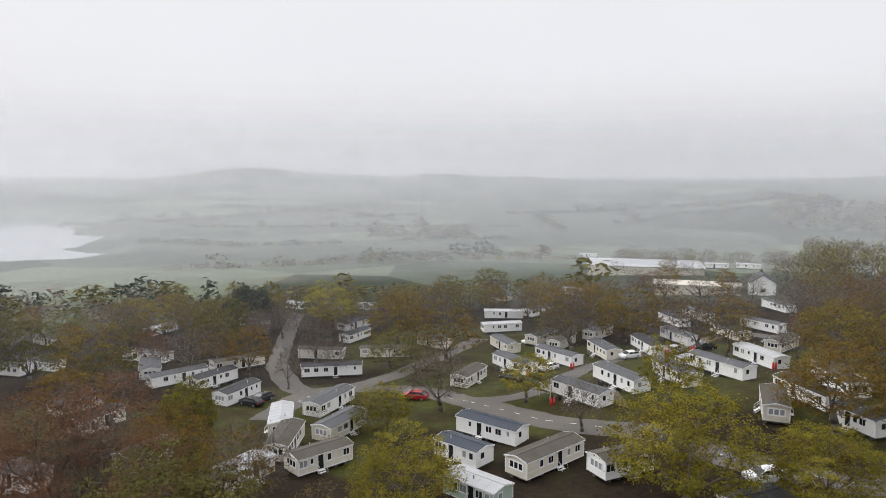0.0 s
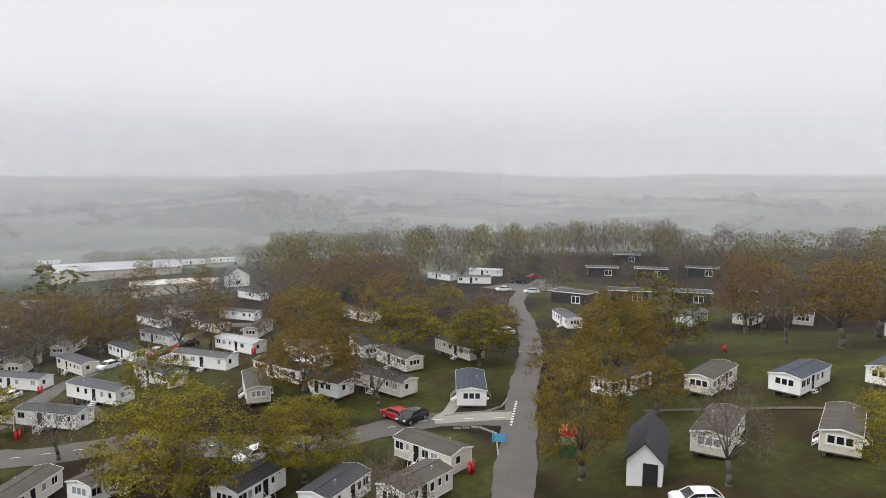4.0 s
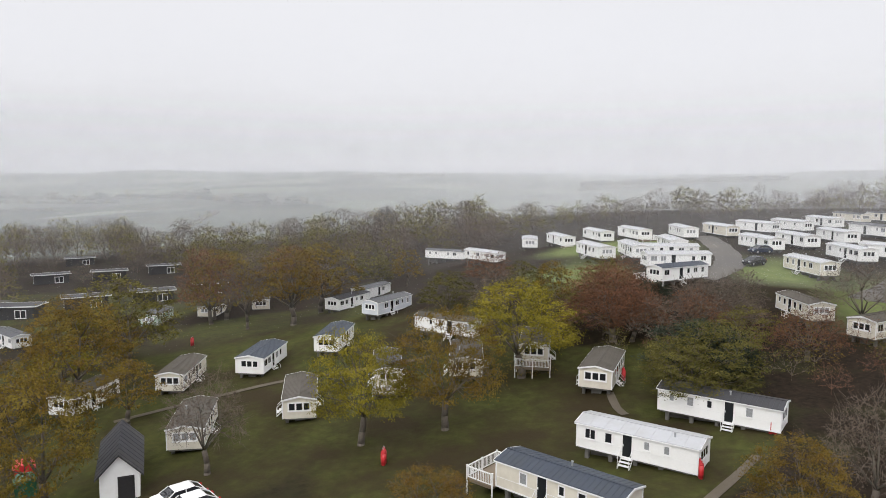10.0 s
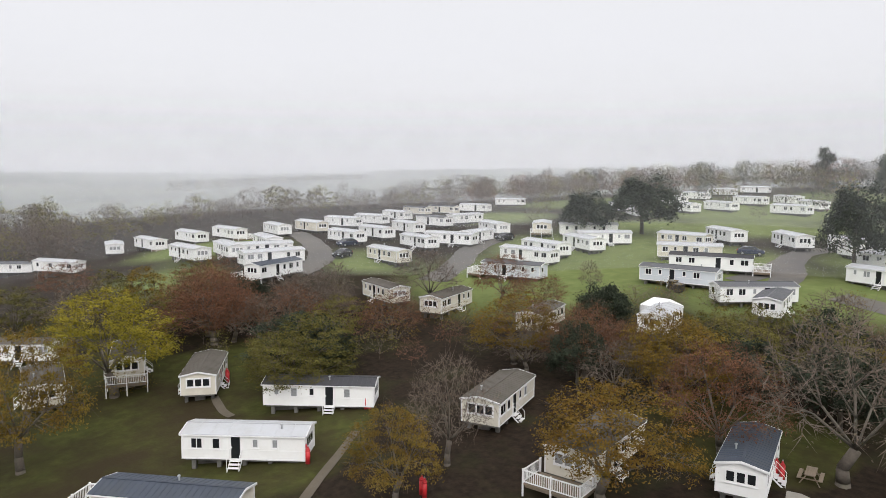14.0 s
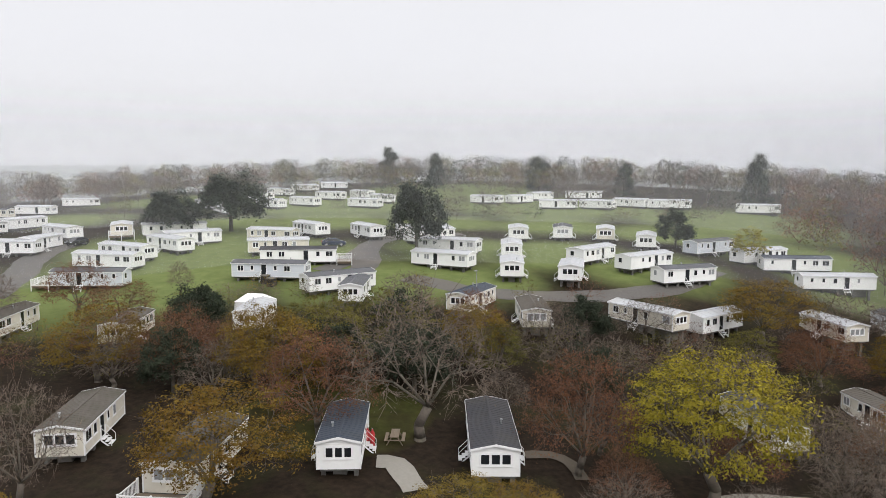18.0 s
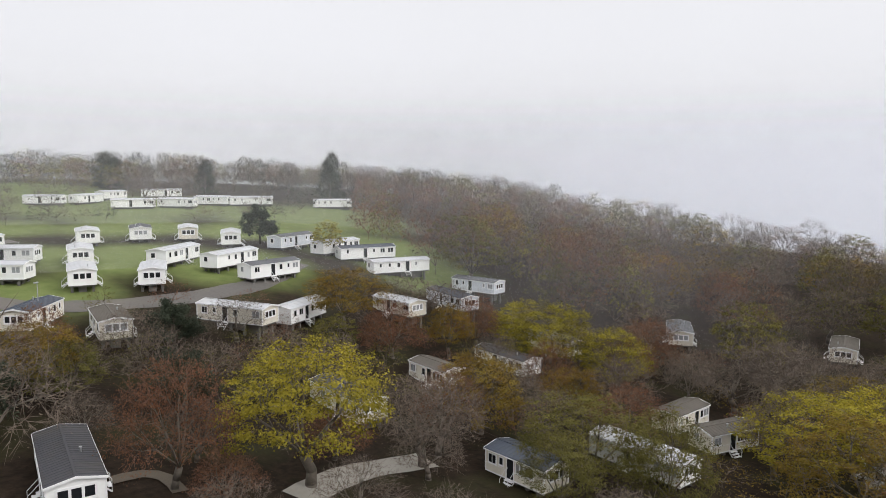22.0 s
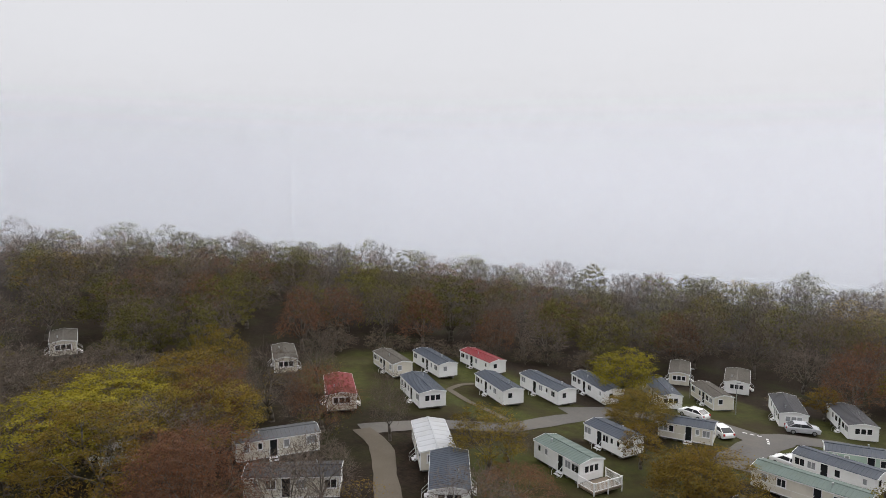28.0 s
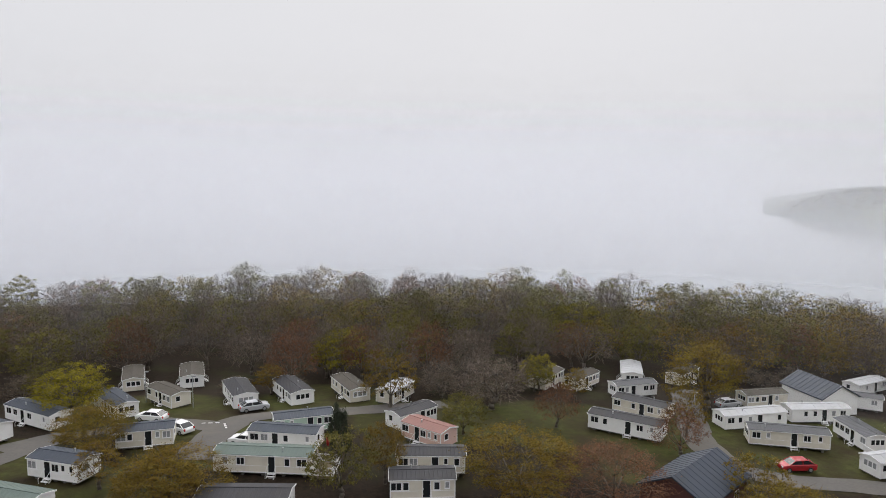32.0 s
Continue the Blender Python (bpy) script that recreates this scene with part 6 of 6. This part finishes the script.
tree(-192.0, 206.9, 14.0, 7.5, 'E', True)
tree(-129.0, 15.9, 10.0, 6.0, 'Y', True)
tree(-148.8, 75.9, 11.0, 7.6, 'Y', True)
tree(-260.0, 109.6, 14.0, 7.5, 'B', True)
tree(-267.0, 149.1, 14.0, 7.5, 'B', True)
tree(-248.7, 178.0, 14.0, 7.5, 'G', True)
tree(-118.9, 127.0, 8.0, 7.9, 'O', True)

# ---- other buildings ----
building("hall", *spot(16.2, 335)[:2], 104, 50, 30, 4.2, 0.9, WALLS["C"], ROOFS["w"], "long low hall with a white sheet roof and dark walls", windows=[(x, 0, 1.2, -90, 1.6, 1.2) for x in (13.0,)])
building("hall", *spot(20.2, 256)[:2], 108, 28, 11, 3.6, 0.6, WALLS["C"], WALLS["C"], "low flat beige-roofed site hall")
building("house", *spot(24.8, 258)[:2], 20, 10, 8, 4.4, 2.6, WALLS["W"], ROOFS["g"], "white gabled house with grey roof", windows=[(0, -5, 1.2, 180, 1.6, 1.2), (-4, 0, 1.2, 90, 1.6, 1.2)], chimney=1)
building("store_hut", *spot(58.4, 66.5)[:2], 61, 8.5, 3.1, 2.5, 1.6, WALLS["W"], ROOFS["d"], "small white hut with a steep dark leaf-strewn roof", doors=[(0.5, -4.25, 180)])
building("clubhouse", *spot(314.6, 134)[:2], 92, 9.5, 7, 3.2, 1.9, WALLS["W"], ROOFS["b"], "white walled lodge with a steep blue-grey gable roof", windows=[(0, -4.75, 1.2, 180, 1.4, 1.1)])
building("timber_house", *spot(306.3, 75)[:2], 330, 10, 7.0, 3.0, 1.8, MAROON, ROOFS["b"], "dark red timber house with a blue-grey roof", windows=[(3.5, -3.0, 1.0, -90, 1.2, 1.2), (3.5, 2.2, 1.0, -90, 1.2, 1.2), (1.0, -5, 1.0, 180, 1.2, 1.2)], chimney=0)
for b, d, m, w in ((52.0, 73.5, REDPLASTIC, "red"), (52.0, 69.5, GREENPLASTIC, "green")):
    container(*spot(b, d)[:2], 50, m, w)
board = thing("information_board", pose(*spot(46.3, 73.5), 0, 0, -46), "plain light-blue information board on two posts", "sign")
part("board", Shape().box(-0.85, 0.85, -0.03, 0.03, 0.35, 1.25).mesh("board", BLUEPAINT), board)
for px in (-0.7, 0.7):
    part("post", stored("signpost", lambda: Shape().box(-0.04, 0.04, -0.08, -0.03, -0.3, 1.35).mesh("post", TIMBER)), board, pose(px, 0, 0))
marquee = thing("marquee", pose(*spot(134.0, 91), 0, 0, 20), "small white canvas party tent", "tent")
part("canopy", Shape().poly([(-2.2, -1.6, 1.5), (2.2, -1.6, 1.5), (2.2, 1.6, 1.5), (-2.2, 1.6, 1.5), (-1.1, 0, 2.4), (1.1, 0, 2.4)], [(0, 1, 5, 4), (1, 2, 5), (2, 3, 4, 5), (3, 0, 4), (3, 2, 1, 0)]).mesh("canopy", WHITE), marquee)
part("side", Shape().box(-2.15, 2.15, -1.55, 1.55, -0.3, 1.5).mesh("side", WHITE), marquee)
for b, d in ((48, 96), (152, 92), (265.4, 112), (262, 120), (306, 108), (12, 150)):
    lamp_post(*spot(b, d)[:2])

# ---- small things about the park ----
def picnic_table(x, y, heading):
    t = thing("picnic_table", pose(x, y, ground_z(x, y), 0, 0, -heading), "weathered timber picnic table with fixed benches on the grass", "table")
    for i in range(5):
        part("tabletop_board", stored("pt_board", lambda: Shape().box(-0.9, 0.9, -0.065, 0.065, 0.70, 0.75).mesh("tabletop_board", TIMBER)), t, pose(0, -0.28 + 0.14 * i, 0))
    for sy in (-1, 1):
        part("bench", stored("pt_bench", lambda: Shape().box(-0.9, 0.9, -0.13, 0.13, 0.41, 0.45).mesh("bench", TIMBER)), t, pose(0, sy * 0.68, 0))
    for sx in (-0.65, 0.65):
        for sy in (-1, 1):
            part("leg", stored(("pt_leg", sy), lambda: Shape().tube((0, sy * 0.2, 0.70), (0, sy * 0.66, -0.08), 0.05, 0.05, 4).mesh("leg", TIMBER)), t, pose(sx, 0, 0))
        part("crossbeam", stored("pt_beam", lambda: Shape().box(-0.03, 0.03, -0.78, 0.78, 0.33, 0.41).mesh("crossbeam", TIMBER)), t, pose(sx, 0, 0))


def storage_box(x, y, heading):
    b = thing("storage_box", pose(x, y, ground_z(x, y), 0, 0, -heading), "black plastic storage box with a sloping lid beside a caravan", "box", "storage boxes")
    part("body", stored("sb_body", lambda: Shape().box(-0.8, 0.8, -0.45, 0.45, -0.15, 1.05).mesh("body", BLACKWOOD)), b)
    part("lid", stored("sb_lid", lambda: Shape().prism([(-0.5, 1.05), (0.5, 1.05), (0.5, 1.22), (-0.5, 1.12)], "x", -0.85, 0.85).mesh("lid", DARK)), b)


def kerb(path, width=0.16, height=0.14):
    """A line of pale kerbstones, stone by stone, over the ground."""
    for (b0, d0), (b1, d1) in zip(path, path[1:]):
        p, q = Vector(spot(b0, d0)[:2]), Vector(spot(b1, d1)[:2])
        n = max(1, round((q - p).length / 0.92))
        turn = math.degrees(math.atan2((q - p).y, (q - p).x))
        for i in range(n):
            c = p.lerp(q, (i + 0.5) / n)
            part("kerbstone", stored("kerbstone", lambda: Shape().box(-0.45, 0.45, -width / 2, width / 2, -0.1, height).mesh("kerbstone", CONCRETE)), kerbs, pose(c.x, c.y, ground_z(c.x, c.y) + 0.05, 0, 0, turn))


picnic_table(31.0, -44.6, 60)
for dx in (0.0, 1.9):
    storage_box(72.4 + dx, -73.1 - dx * 0.4, 68)
kerbs = tagged(new("kerb"), "pale concrete kerbstones round a road junction", "kerb", kind="structure")
kerb(((41.6, 84.3), (43.4, 84.9), (45.1, 85.2), (46.4, 86.9), (47.0, 90.5)))
kerb(((42.3, 79.6), (44.6, 79.4), (46.0, 77.0), (46.2, 70.0)))
dashes(((47.2, 79.0), (47.7, 89.8)), 0.55, 0.45, 0.3)
dashes(((265.7, 100.9), (267.7, 99.9)), 0.6, 0.35, 0.35)
dashes(((267.7, 99.9), (267.9, 96.0)), 0.7, 0.3, 0.3)

# ---- woods ----
CLEAR = [(ob.matrix_world.translation.x, ob.matrix_world.translation.y, 7.0 if ob.name.startswith("static") else (6.0 if ob.get("category") in ("building", "lodge") else 3.0)) for ob in scene.objects if ob.parent is None and ob.get("category") in ("caravan", "building", "lodge", "car")]
CLEAR = np.array(CLEAR)


SEEN = CLEAR[CLEAR[:, 2] > 5]
SEEN_D = np.hypot(SEEN[:, 0], SEEN[:, 1])
SEEN_A = np.arctan2(SEEN[:, 0], SEEN[:, 1])
SEEN_DROP = np.array([(H - ground_z(x, y) - 1.6) / d for (x, y, _), d in zip(SEEN, SEEN_D)])


def crowds(x, y, h, r):
    """True where a crown would stand on a caravan or building."""
    d = np.hypot(CLEAR[:, 0] - x, CLEAR[:, 1] - y)
    return bool((d < CLEAR[:, 2] * 0.6 + r * 0.5).any())


def covers(x, y, h, r):
    """How many dwellings further down the slope the crown would hide from the middle of the park."""
    d, a = math.hypot(x, y), math.atan2(x, y)
    da = np.abs((SEEN_A - a + math.pi) % (2 * math.pi) - math.pi)
    top = (H - ground_z(x, y) - h) / d
    return int(((SEEN_D > d) & (da * d < r + 2.5 * d / SEEN_D) & (SEEN_DROP > top)).sum())


def scatter(seed, bearings, distances, spacing, kinds, heights, radii, rough, group, keep_clear=True, stuff=None, screen=0.0):
    """Trees spread unevenly over a stretch of ground, clear of caravans and ways."""
    rnd = random.Random(seed)
    b0, b1 = bearings
    d0, d1 = distances
    area = radians(b1 - b0) * (d1 * d1 - d0 * d0) / 2
    placed = []
    for _ in range(int(area / spacing ** 2 * 1.7)):
        b = rnd.uniform(b0, b1)
        d = math.sqrt(rnd.uniform(d0 * d0, d1 * d1))
        x, y = d * math.sin(radians(b)), d * math.cos(radians(b))
        r, h = rnd.uniform(*radii), rnd.uniform(*heights)
        k = rnd.choice(kinds)
        if any((x - p) ** 2 + (y - q) ** 2 < spacing ** 2 * 0.7 for p, q in placed):
            continue
        if keep_clear and (crowds(x, y, h, r) or covers(x, y, h, r) and rnd.random() > screen):
            continue
        if WAYS.size and (np.hypot(WAYS[:, 0] - x, WAYS[:, 1] - y) < WAYS[:, 2] + 1.2).any():
            continue
        placed.append((x, y))
        if stuff is not None:
            stuff.setdefault(k, []).append((x, y, h, r))
        else:
            tree(x, y, h, r, k, rough, group)
    return placed


def far_crown(kind, variant, leaves, size):
    """Leaf and twig triangles of one distant crown, unit height and radius."""
    rng = np.random.default_rng(hash_of(kind) * 31 + variant)
    bare = kind in "BR"
    fork = TH * (0.16 if leaves > 250 else 0.04)
    segs, tips = [], []
    grow(rng, Vector((0, 0, fork)), crown_points(rng, 70 if leaves > 250 else 34, fork, 0.7), 0.2, segs, tips)
    leaf = leafed(rng, tips, int(leaves * (1.1 if bare else 1.0)), size * (0.7 if bare else 1.1), 0.66 if leaves > 250 else 0.95, 1.0)
    wood = [(p, q) for p, q, r0, r1 in segs] + [(Vector((0, 0, -0.5)), Vector((0, 0, fork)))]
    twig = [twig_slivers(rng, tips, 0.022, (7 if bare else 2) if leaves > 250 else 1), twig_slivers(rng, wood, 0.09, 0)]
    unit = np.array([TR, TR, TH])
    return leaf / unit, np.concatenate(twig) / unit


def far_wood(name, label, kind, spots, seed, leaves=230, size=0.5):
    """Woodland too far off to part tree from tree: domed crowns of leaf sprays and twigs, each turned its own way."""
    rng = np.random.default_rng(seed)
    sets = [far_crown(kind, v, leaves, size) for v in range(4)]
    leaf, twig = [], []
    for x, y, h, r in spots:
        a, grown = rng.uniform(0, 6.28), sets[rng.integers(0, 4)]
        c, n = math.cos(a), math.sin(a)
        turn = np.array([[c * r, -n * r, 0], [n * r, c * r, 0], [0, 0, h]])
        at = np.array([x, y, ground_z(x, y)])
        leaf.append(grown[0] @ turn.T + at)
        twig.append(grown[1] @ turn.T + at)
    leaf, twig = np.concatenate(leaf), np.concatenate(twig)
    me = spray_mesh(name, np.concatenate([leaf, twig]), LEAVES[kind])
    me.materials.append(RUSSET if kind == "R" else TWIG)
    me.polygons.foreach_set("material_index", np.repeat(np.array([0, 1], np.int32), [len(leaf) // 3, len(twig) // 3]))
    return tagged(new(name, me), label, "woodland", kind="stuff")


# oaks and thorn crowding the near lanes
scatter(11, (322, 347), (60, 100), 8.5, "RROMB", (8, 11), (4.2, 6.0), False, "oaks by the lane", screen=0.7)
scatter(12, (196, 232), (52, 104), 7.0, "OYBRBBGB", (7, 10), (3.5, 5.2), False, "oaks on the slope", screen=0.6)
scatter(13, (150, 198), (40, 62), 6.5, "OBRBB", (3.5, 6), (2.6, 3.8), False, "thorn scrub", screen=0.3)
scatter(14, (176, 200), (62, 100), 7.0, "BBRRO", (6, 9), (3.2, 4.6), False, "oaks on the slope", screen=0.5)
scatter(15, (100, 124), (80, 106), 5.2, "BRBGEGB", (5, 7.5), (3.0, 4.4), True, "belt of scrub trees", screen=0.12)
scatter(16, (122, 182), (64, 92), 5.6, "BBGGBRE", (5, 7.5), (3.0, 4.2), True, "belt of scrub trees", screen=0.12)
scatter(17, (84, 101), (88, 118), 6.0, "RORBG", (6, 9), (3.4, 4.8), True, "belt of scrub trees", screen=0.12)
scatter(18, (330, 395), (72, 190), 13.0, "BOBOYGR", (7, 10), (3.8, 5.6), True, "trees among the caravans", screen=0.55)
scatter(23, (320, 374), (186, 236), 9.0, "OGBOBG", (8, 11), (4.4, 6.2), True, "trees along the park's edge", screen=0.8)
scatter(24, (14, 42), (190, 262), 10.0, "BOBRO", (8, 10), (4.4, 6.0), True, "trees along the park's edge", screen=0.3)
scatter(19, (35, 45), (80, 175), 13.0, "BOOYROG", (7, 10), (3.6, 5.2), True, "trees among the caravans", screen=0.45)
scatter(50, (45, 65), (80, 150), 13.5, "BOOYOG", (6.5, 8.5), (3.6, 5.2), True, "trees among the caravans", screen=0.2)
scatter(51, (65, 82), (80, 175), 13.5, "BOOYROG", (7, 10), (3.6, 5.2), True, "trees among the caravans", screen=0.4)
scatter(21, (232, 246), (56, 84), 8.0, "BBRBO", (6, 9), (3.4, 4.8), False, "oaks on the slope", screen=0.6)
scatter(22, (300, 322), (60, 90), 10.0, "RORB", (6, 8), (3.4, 4.8), False, "oaks by the lane")
scatter(20, (255, 322), (60, 130), 15.0, "OBOGR", (5, 8), (3.0, 4.2), True, "trees among the caravans", screen=0.35)
# edge of the seaward wood
for b0, b1, d0, d1 in ((200, 214, 98, 106), (214, 232, 102, 110), (232, 250, 122, 130), (250, 262, 126, 134), (262, 276, 112, 120), (276, 290, 106, 116), (290, 305, 118, 128), (305, 323, 142, 150)):
    scatter(b0 + 3, (b0, b1), (d0, d1), 5.2, "S", (3.2, 5.0), (2.6, 3.6), True, "undergrowth at the wood's edge")
for b0, b1, d0, d1 in ((198, 214, 104, 135), (214, 232, 108, 140), (232, 250, 128, 150), (250, 262, 130, 152), (262, 276, 116, 150), (276, 290, 112, 145), (290, 305, 128, 152), (305, 323, 150, 170)):
    scatter(b0, (b0, b1), (d0, d1), 7.6, "BRBBGGB", (9, 12), (4.2, 5.8), True, "edge of the seaward wood")
for b0, b1 in ((186, 215), (215, 250), (250, 290), (290, 326)):
    scatter(b0 + 7, (b0, b1), (206, 216), 7.5, "BGGB" if b0 < 250 else "GBGRG", (7.5, 10) if b0 < 250 else (10, 13), (4.4, 6.0), True, "wind-cut trees on the cliff edge")
WOODS = {}
scatter(31, (186, 216), (118, 208), 7.6, "RBBGBBO", (8, 13), (4.8, 7.6), True, "", stuff=WOODS)
scatter(32, (216, 262), (140, 218), 7.6, "BRBGGB", (8, 12), (4.8, 7.6), True, "", stuff=WOODS)
scatter(33, (262, 327), (146, 222), 7.6, "BBGGGBO", (9, 14.5), (5.0, 8.2), True, "", stuff=WOODS)
UPLAND = {}
scatter(25, (28, 42), (188, 262), 10.0, "BGRBBG", (8, 11), (4.4, 6.2), True, "", stuff=UPLAND, screen=0.3)
scatter(28, (42, 63), (176, 262), 10.0, "BGBBG", (7, 10), (4.0, 5.6), True, "", stuff=UPLAND)
scatter(29, (63, 82), (188, 262), 10.0, "BGRBBG", (8, 11), (4.4, 6.2), True, "", stuff=UPLAND, screen=0.3)
scatter(26, (126, 182), (186, 262), 13.0, "BBGE", (6, 10), (3.2, 5.0), True, "", stuff=UPLAND, screen=0.3)
scatter(27, (112, 200), (330, 420), 12.0, "BEGBEG", (9, 14), (5.0, 7.0), True, "", stuff=UPLAND)
scatter(41, (118, 200), (262, 330), 8.5, "BRBGE", (9, 13), (4.5, 6.5), True, "", stuff=UPLAND)
scatter(42, (84, 128), (228, 275), 9.0, "BGBB", (7, 12), (3.5, 5.0), True, "", stuff=UPLAND)
scatter(43, (122, 150), (178, 186), 5.0, "EBGB", (4, 8), (2.5, 3.5), True, "", stuff=UPLAND)
scatter(44, (150, 182), (172, 184), 5.6, "BGEB", (4, 8), (2.5, 3.6), True, "", stuff=UPLAND)
scatter(45, (176, 200), (120, 262), 8.0, "BRGR", (8, 12), (4.2, 6.0), True, "", stuff=UPLAND)
scatter(46, (58, 92), (165, 235), 9.5, "GBGBB", (8, 11), (4.5, 6.0), True, "", stuff=UPLAND)
scatter(40, (58, 88), (235, 320), 9.5, "GBGBB", (11, 15), (4.8, 6.8), True, "", stuff=UPLAND)
scatter(47, (28, 60), (262, 420), 10.5, "GBGBG", (12, 17), (5.4, 7.4), True, "", stuff=UPLAND)
scatter(48, (14, 30), (290, 420), 10.5, "GBGB", (8, 11), (4.6, 6.4), True, "", stuff=UPLAND)
scatter(49, (318, 374), (215, 232), 7.0, "GOBR", (7, 11), (4.0, 5.5), True, "", stuff=UPLAND)
THICKET = {}
scatter(52, (84, 186), (74, 100), 4.4, "RGBGO", (2.4, 4.2), (2.0, 3.0), True, "", stuff=THICKET, screen=0.2)
scatter(53, (186, 236), (58, 108), 5.4, "RBGBO", (2.4, 4.4), (2.2, 3.2), True, "", stuff=THICKET, screen=0.25)
scatter(54, (320, 352), (62, 110), 6.5, "RGBO", (2.0, 3.4), (1.8, 2.8), True, "", stuff=THICKET, screen=0.25)
HEDGES = {}
hedge_rnd = random.Random(77)


def hedge(b0, d0, b1, d1, high=3.2, every=4.5, kinds="BGGB"):
    """A field hedge from one bearing and distance to another, with a few standing trees."""
    p, q = Vector(spot(b0, d0)[:2]), Vector(spot(b1, d1)[:2])
    n = int((q - p).length / every)
    for i in range(n + 1):
        s = p.lerp(q, i / max(1, n))
        tall = high * (hedge_rnd.uniform(1.8, 3.0) if hedge_rnd.random() < 0.07 else hedge_rnd.uniform(0.8, 1.3))
        HEDGES.setdefault(hedge_rnd.choice(kinds), []).append((s.x + hedge_rnd.gauss(0, 0.8), s.y + hedge_rnd.gauss(0, 0.8), tall, tall * 0.75))


for line in ((318, 300, 352, 268), (352, 268, 372, 285), (338, 420, 371, 470), (340, 820, 366, 760), (66, 560, 96, 520), (84, 800, 118, 700), (88, 380, 116, 350), (98, 460, 112, 700), (60, 470, 66, 780)):
    hedge(*line, high=3.6, every=4.0)
for line in ((5.2, 1002, 12.2, 1070), (12.2, 1070, 18.5, 1163), (18.5, 1163, 24.6, 1375), (24.6, 1375, 26.9, 956), (33.9, 927, 38.9, 1119), (38.9, 1119, 44.7, 1259), (33.6, 1812, 36.7, 1627), (36.7, 1627, 44.3, 1479), (350.0, 890, 354.5, 938), (354.5, 938, 358.3, 966), (356.1, 601, 0.9, 625), (0.9, 625, 5.1, 621), (358.2, 862, 358.8, 694), (7.7, 958, 9.9, 706), (349.8, 444, 357.0, 481), (357.0, 481, 8.5, 497), (13.9, 834, 18.5, 934), (18.5, 934, 23.2, 918), (44.7, 1259, 49.7, 1107), (49.7, 1107, 54.6, 1031), (330.6, 1042, 338.6, 890), (338.6, 890, 349.7, 1131), (336.5, 657, 343.5, 589), (343.5, 589, 351.5, 589), (349.7, 1131, 356.1, 870), (5.4, 994, 14.4, 1103), (14.4, 1103, 26.5, 1547), (14.4, 1103, 15.7, 830), (32.8, 1575, 39.0, 1435), (39.0, 1435, 45.1, 1343), (34.0, 858, 38.9, 1018), (38.9, 1018, 41.5, 1151), (47.8, 1175, 51.5, 1271), (51.5, 1271, 58.9, 1103), (58.9, 1283, 65.3, 1075), (65.3, 1075, 69.7, 1095), (47.0, 1551, 54.6, 1295), (54.6, 1295, 63.9, 1131), (63.9, 1131, 69.3, 863), (69.3, 863, 74.8, 875)):
    hedge(*line, high=3.0 + 0.0022 * line[1], every=3.4 + 0.0022 * line[1], kinds="EBGE")
for i, (b0, b1, d0, d1) in enumerate(((-24, -6, 248, 262), (-34, -20, 262, 300), (-19, -13, 2150, 2400), (25.5, 33.5, 780, 990), (76, 84, 1750, 1900), (95, 110, 1180, 1400), (-6, 2, 640, 690), (33, 38, 690, 760), (100, 118, 420, 455), (312, 325, 1300, 1500))):
    scatter(60 + i, (b0, b1), (d0, d1), 7 + 0.007 * d0, "BGGE", (6, 11), (4.5, 6.5 + 0.002 * d0), True, "", keep_clear=False, stuff=HEDGES)
WORDS = {"R": "russet", "B": "bare grey-brown", "G": "olive-green", "O": "ochre", "Y": "yellow-green", "E": "dark evergreen"}
for seed, name, where, sets, n in ((5, "wood", "of the seaward slope", WOODS, 1700), (6, "upland_wood", "on the upland", UPLAND, 560), (7, "hedgerow", "between the far fields", HEDGES, 70), (8, "thicket", "in a tangle under the trees", THICKET, 420)):
    for k, spots in sets.items():
        far_wood(name, "%s %s %s" % (WORDS[k], {"hedgerow": "hedge trees", "thicket": "bushes"}.get(name, "massed trees"), where), k, spots, seed * 10 + hash_of(k), n, 0.16 if n > 800 else ((0.25 if name == "upland_wood" else 0.2) if n > 200 else 1.2))
for b, d, h, r, k in ((79.2, 430, 17, 6.0, "E"), (84.0, 430, 10, 4.0, "E"), (86.5, 420, 11, 8.0, "G"), (103, 400, 10, 7.0, "B")):
    tree(*spot(b, d)[:2], h, r, k, True, "far field trees")
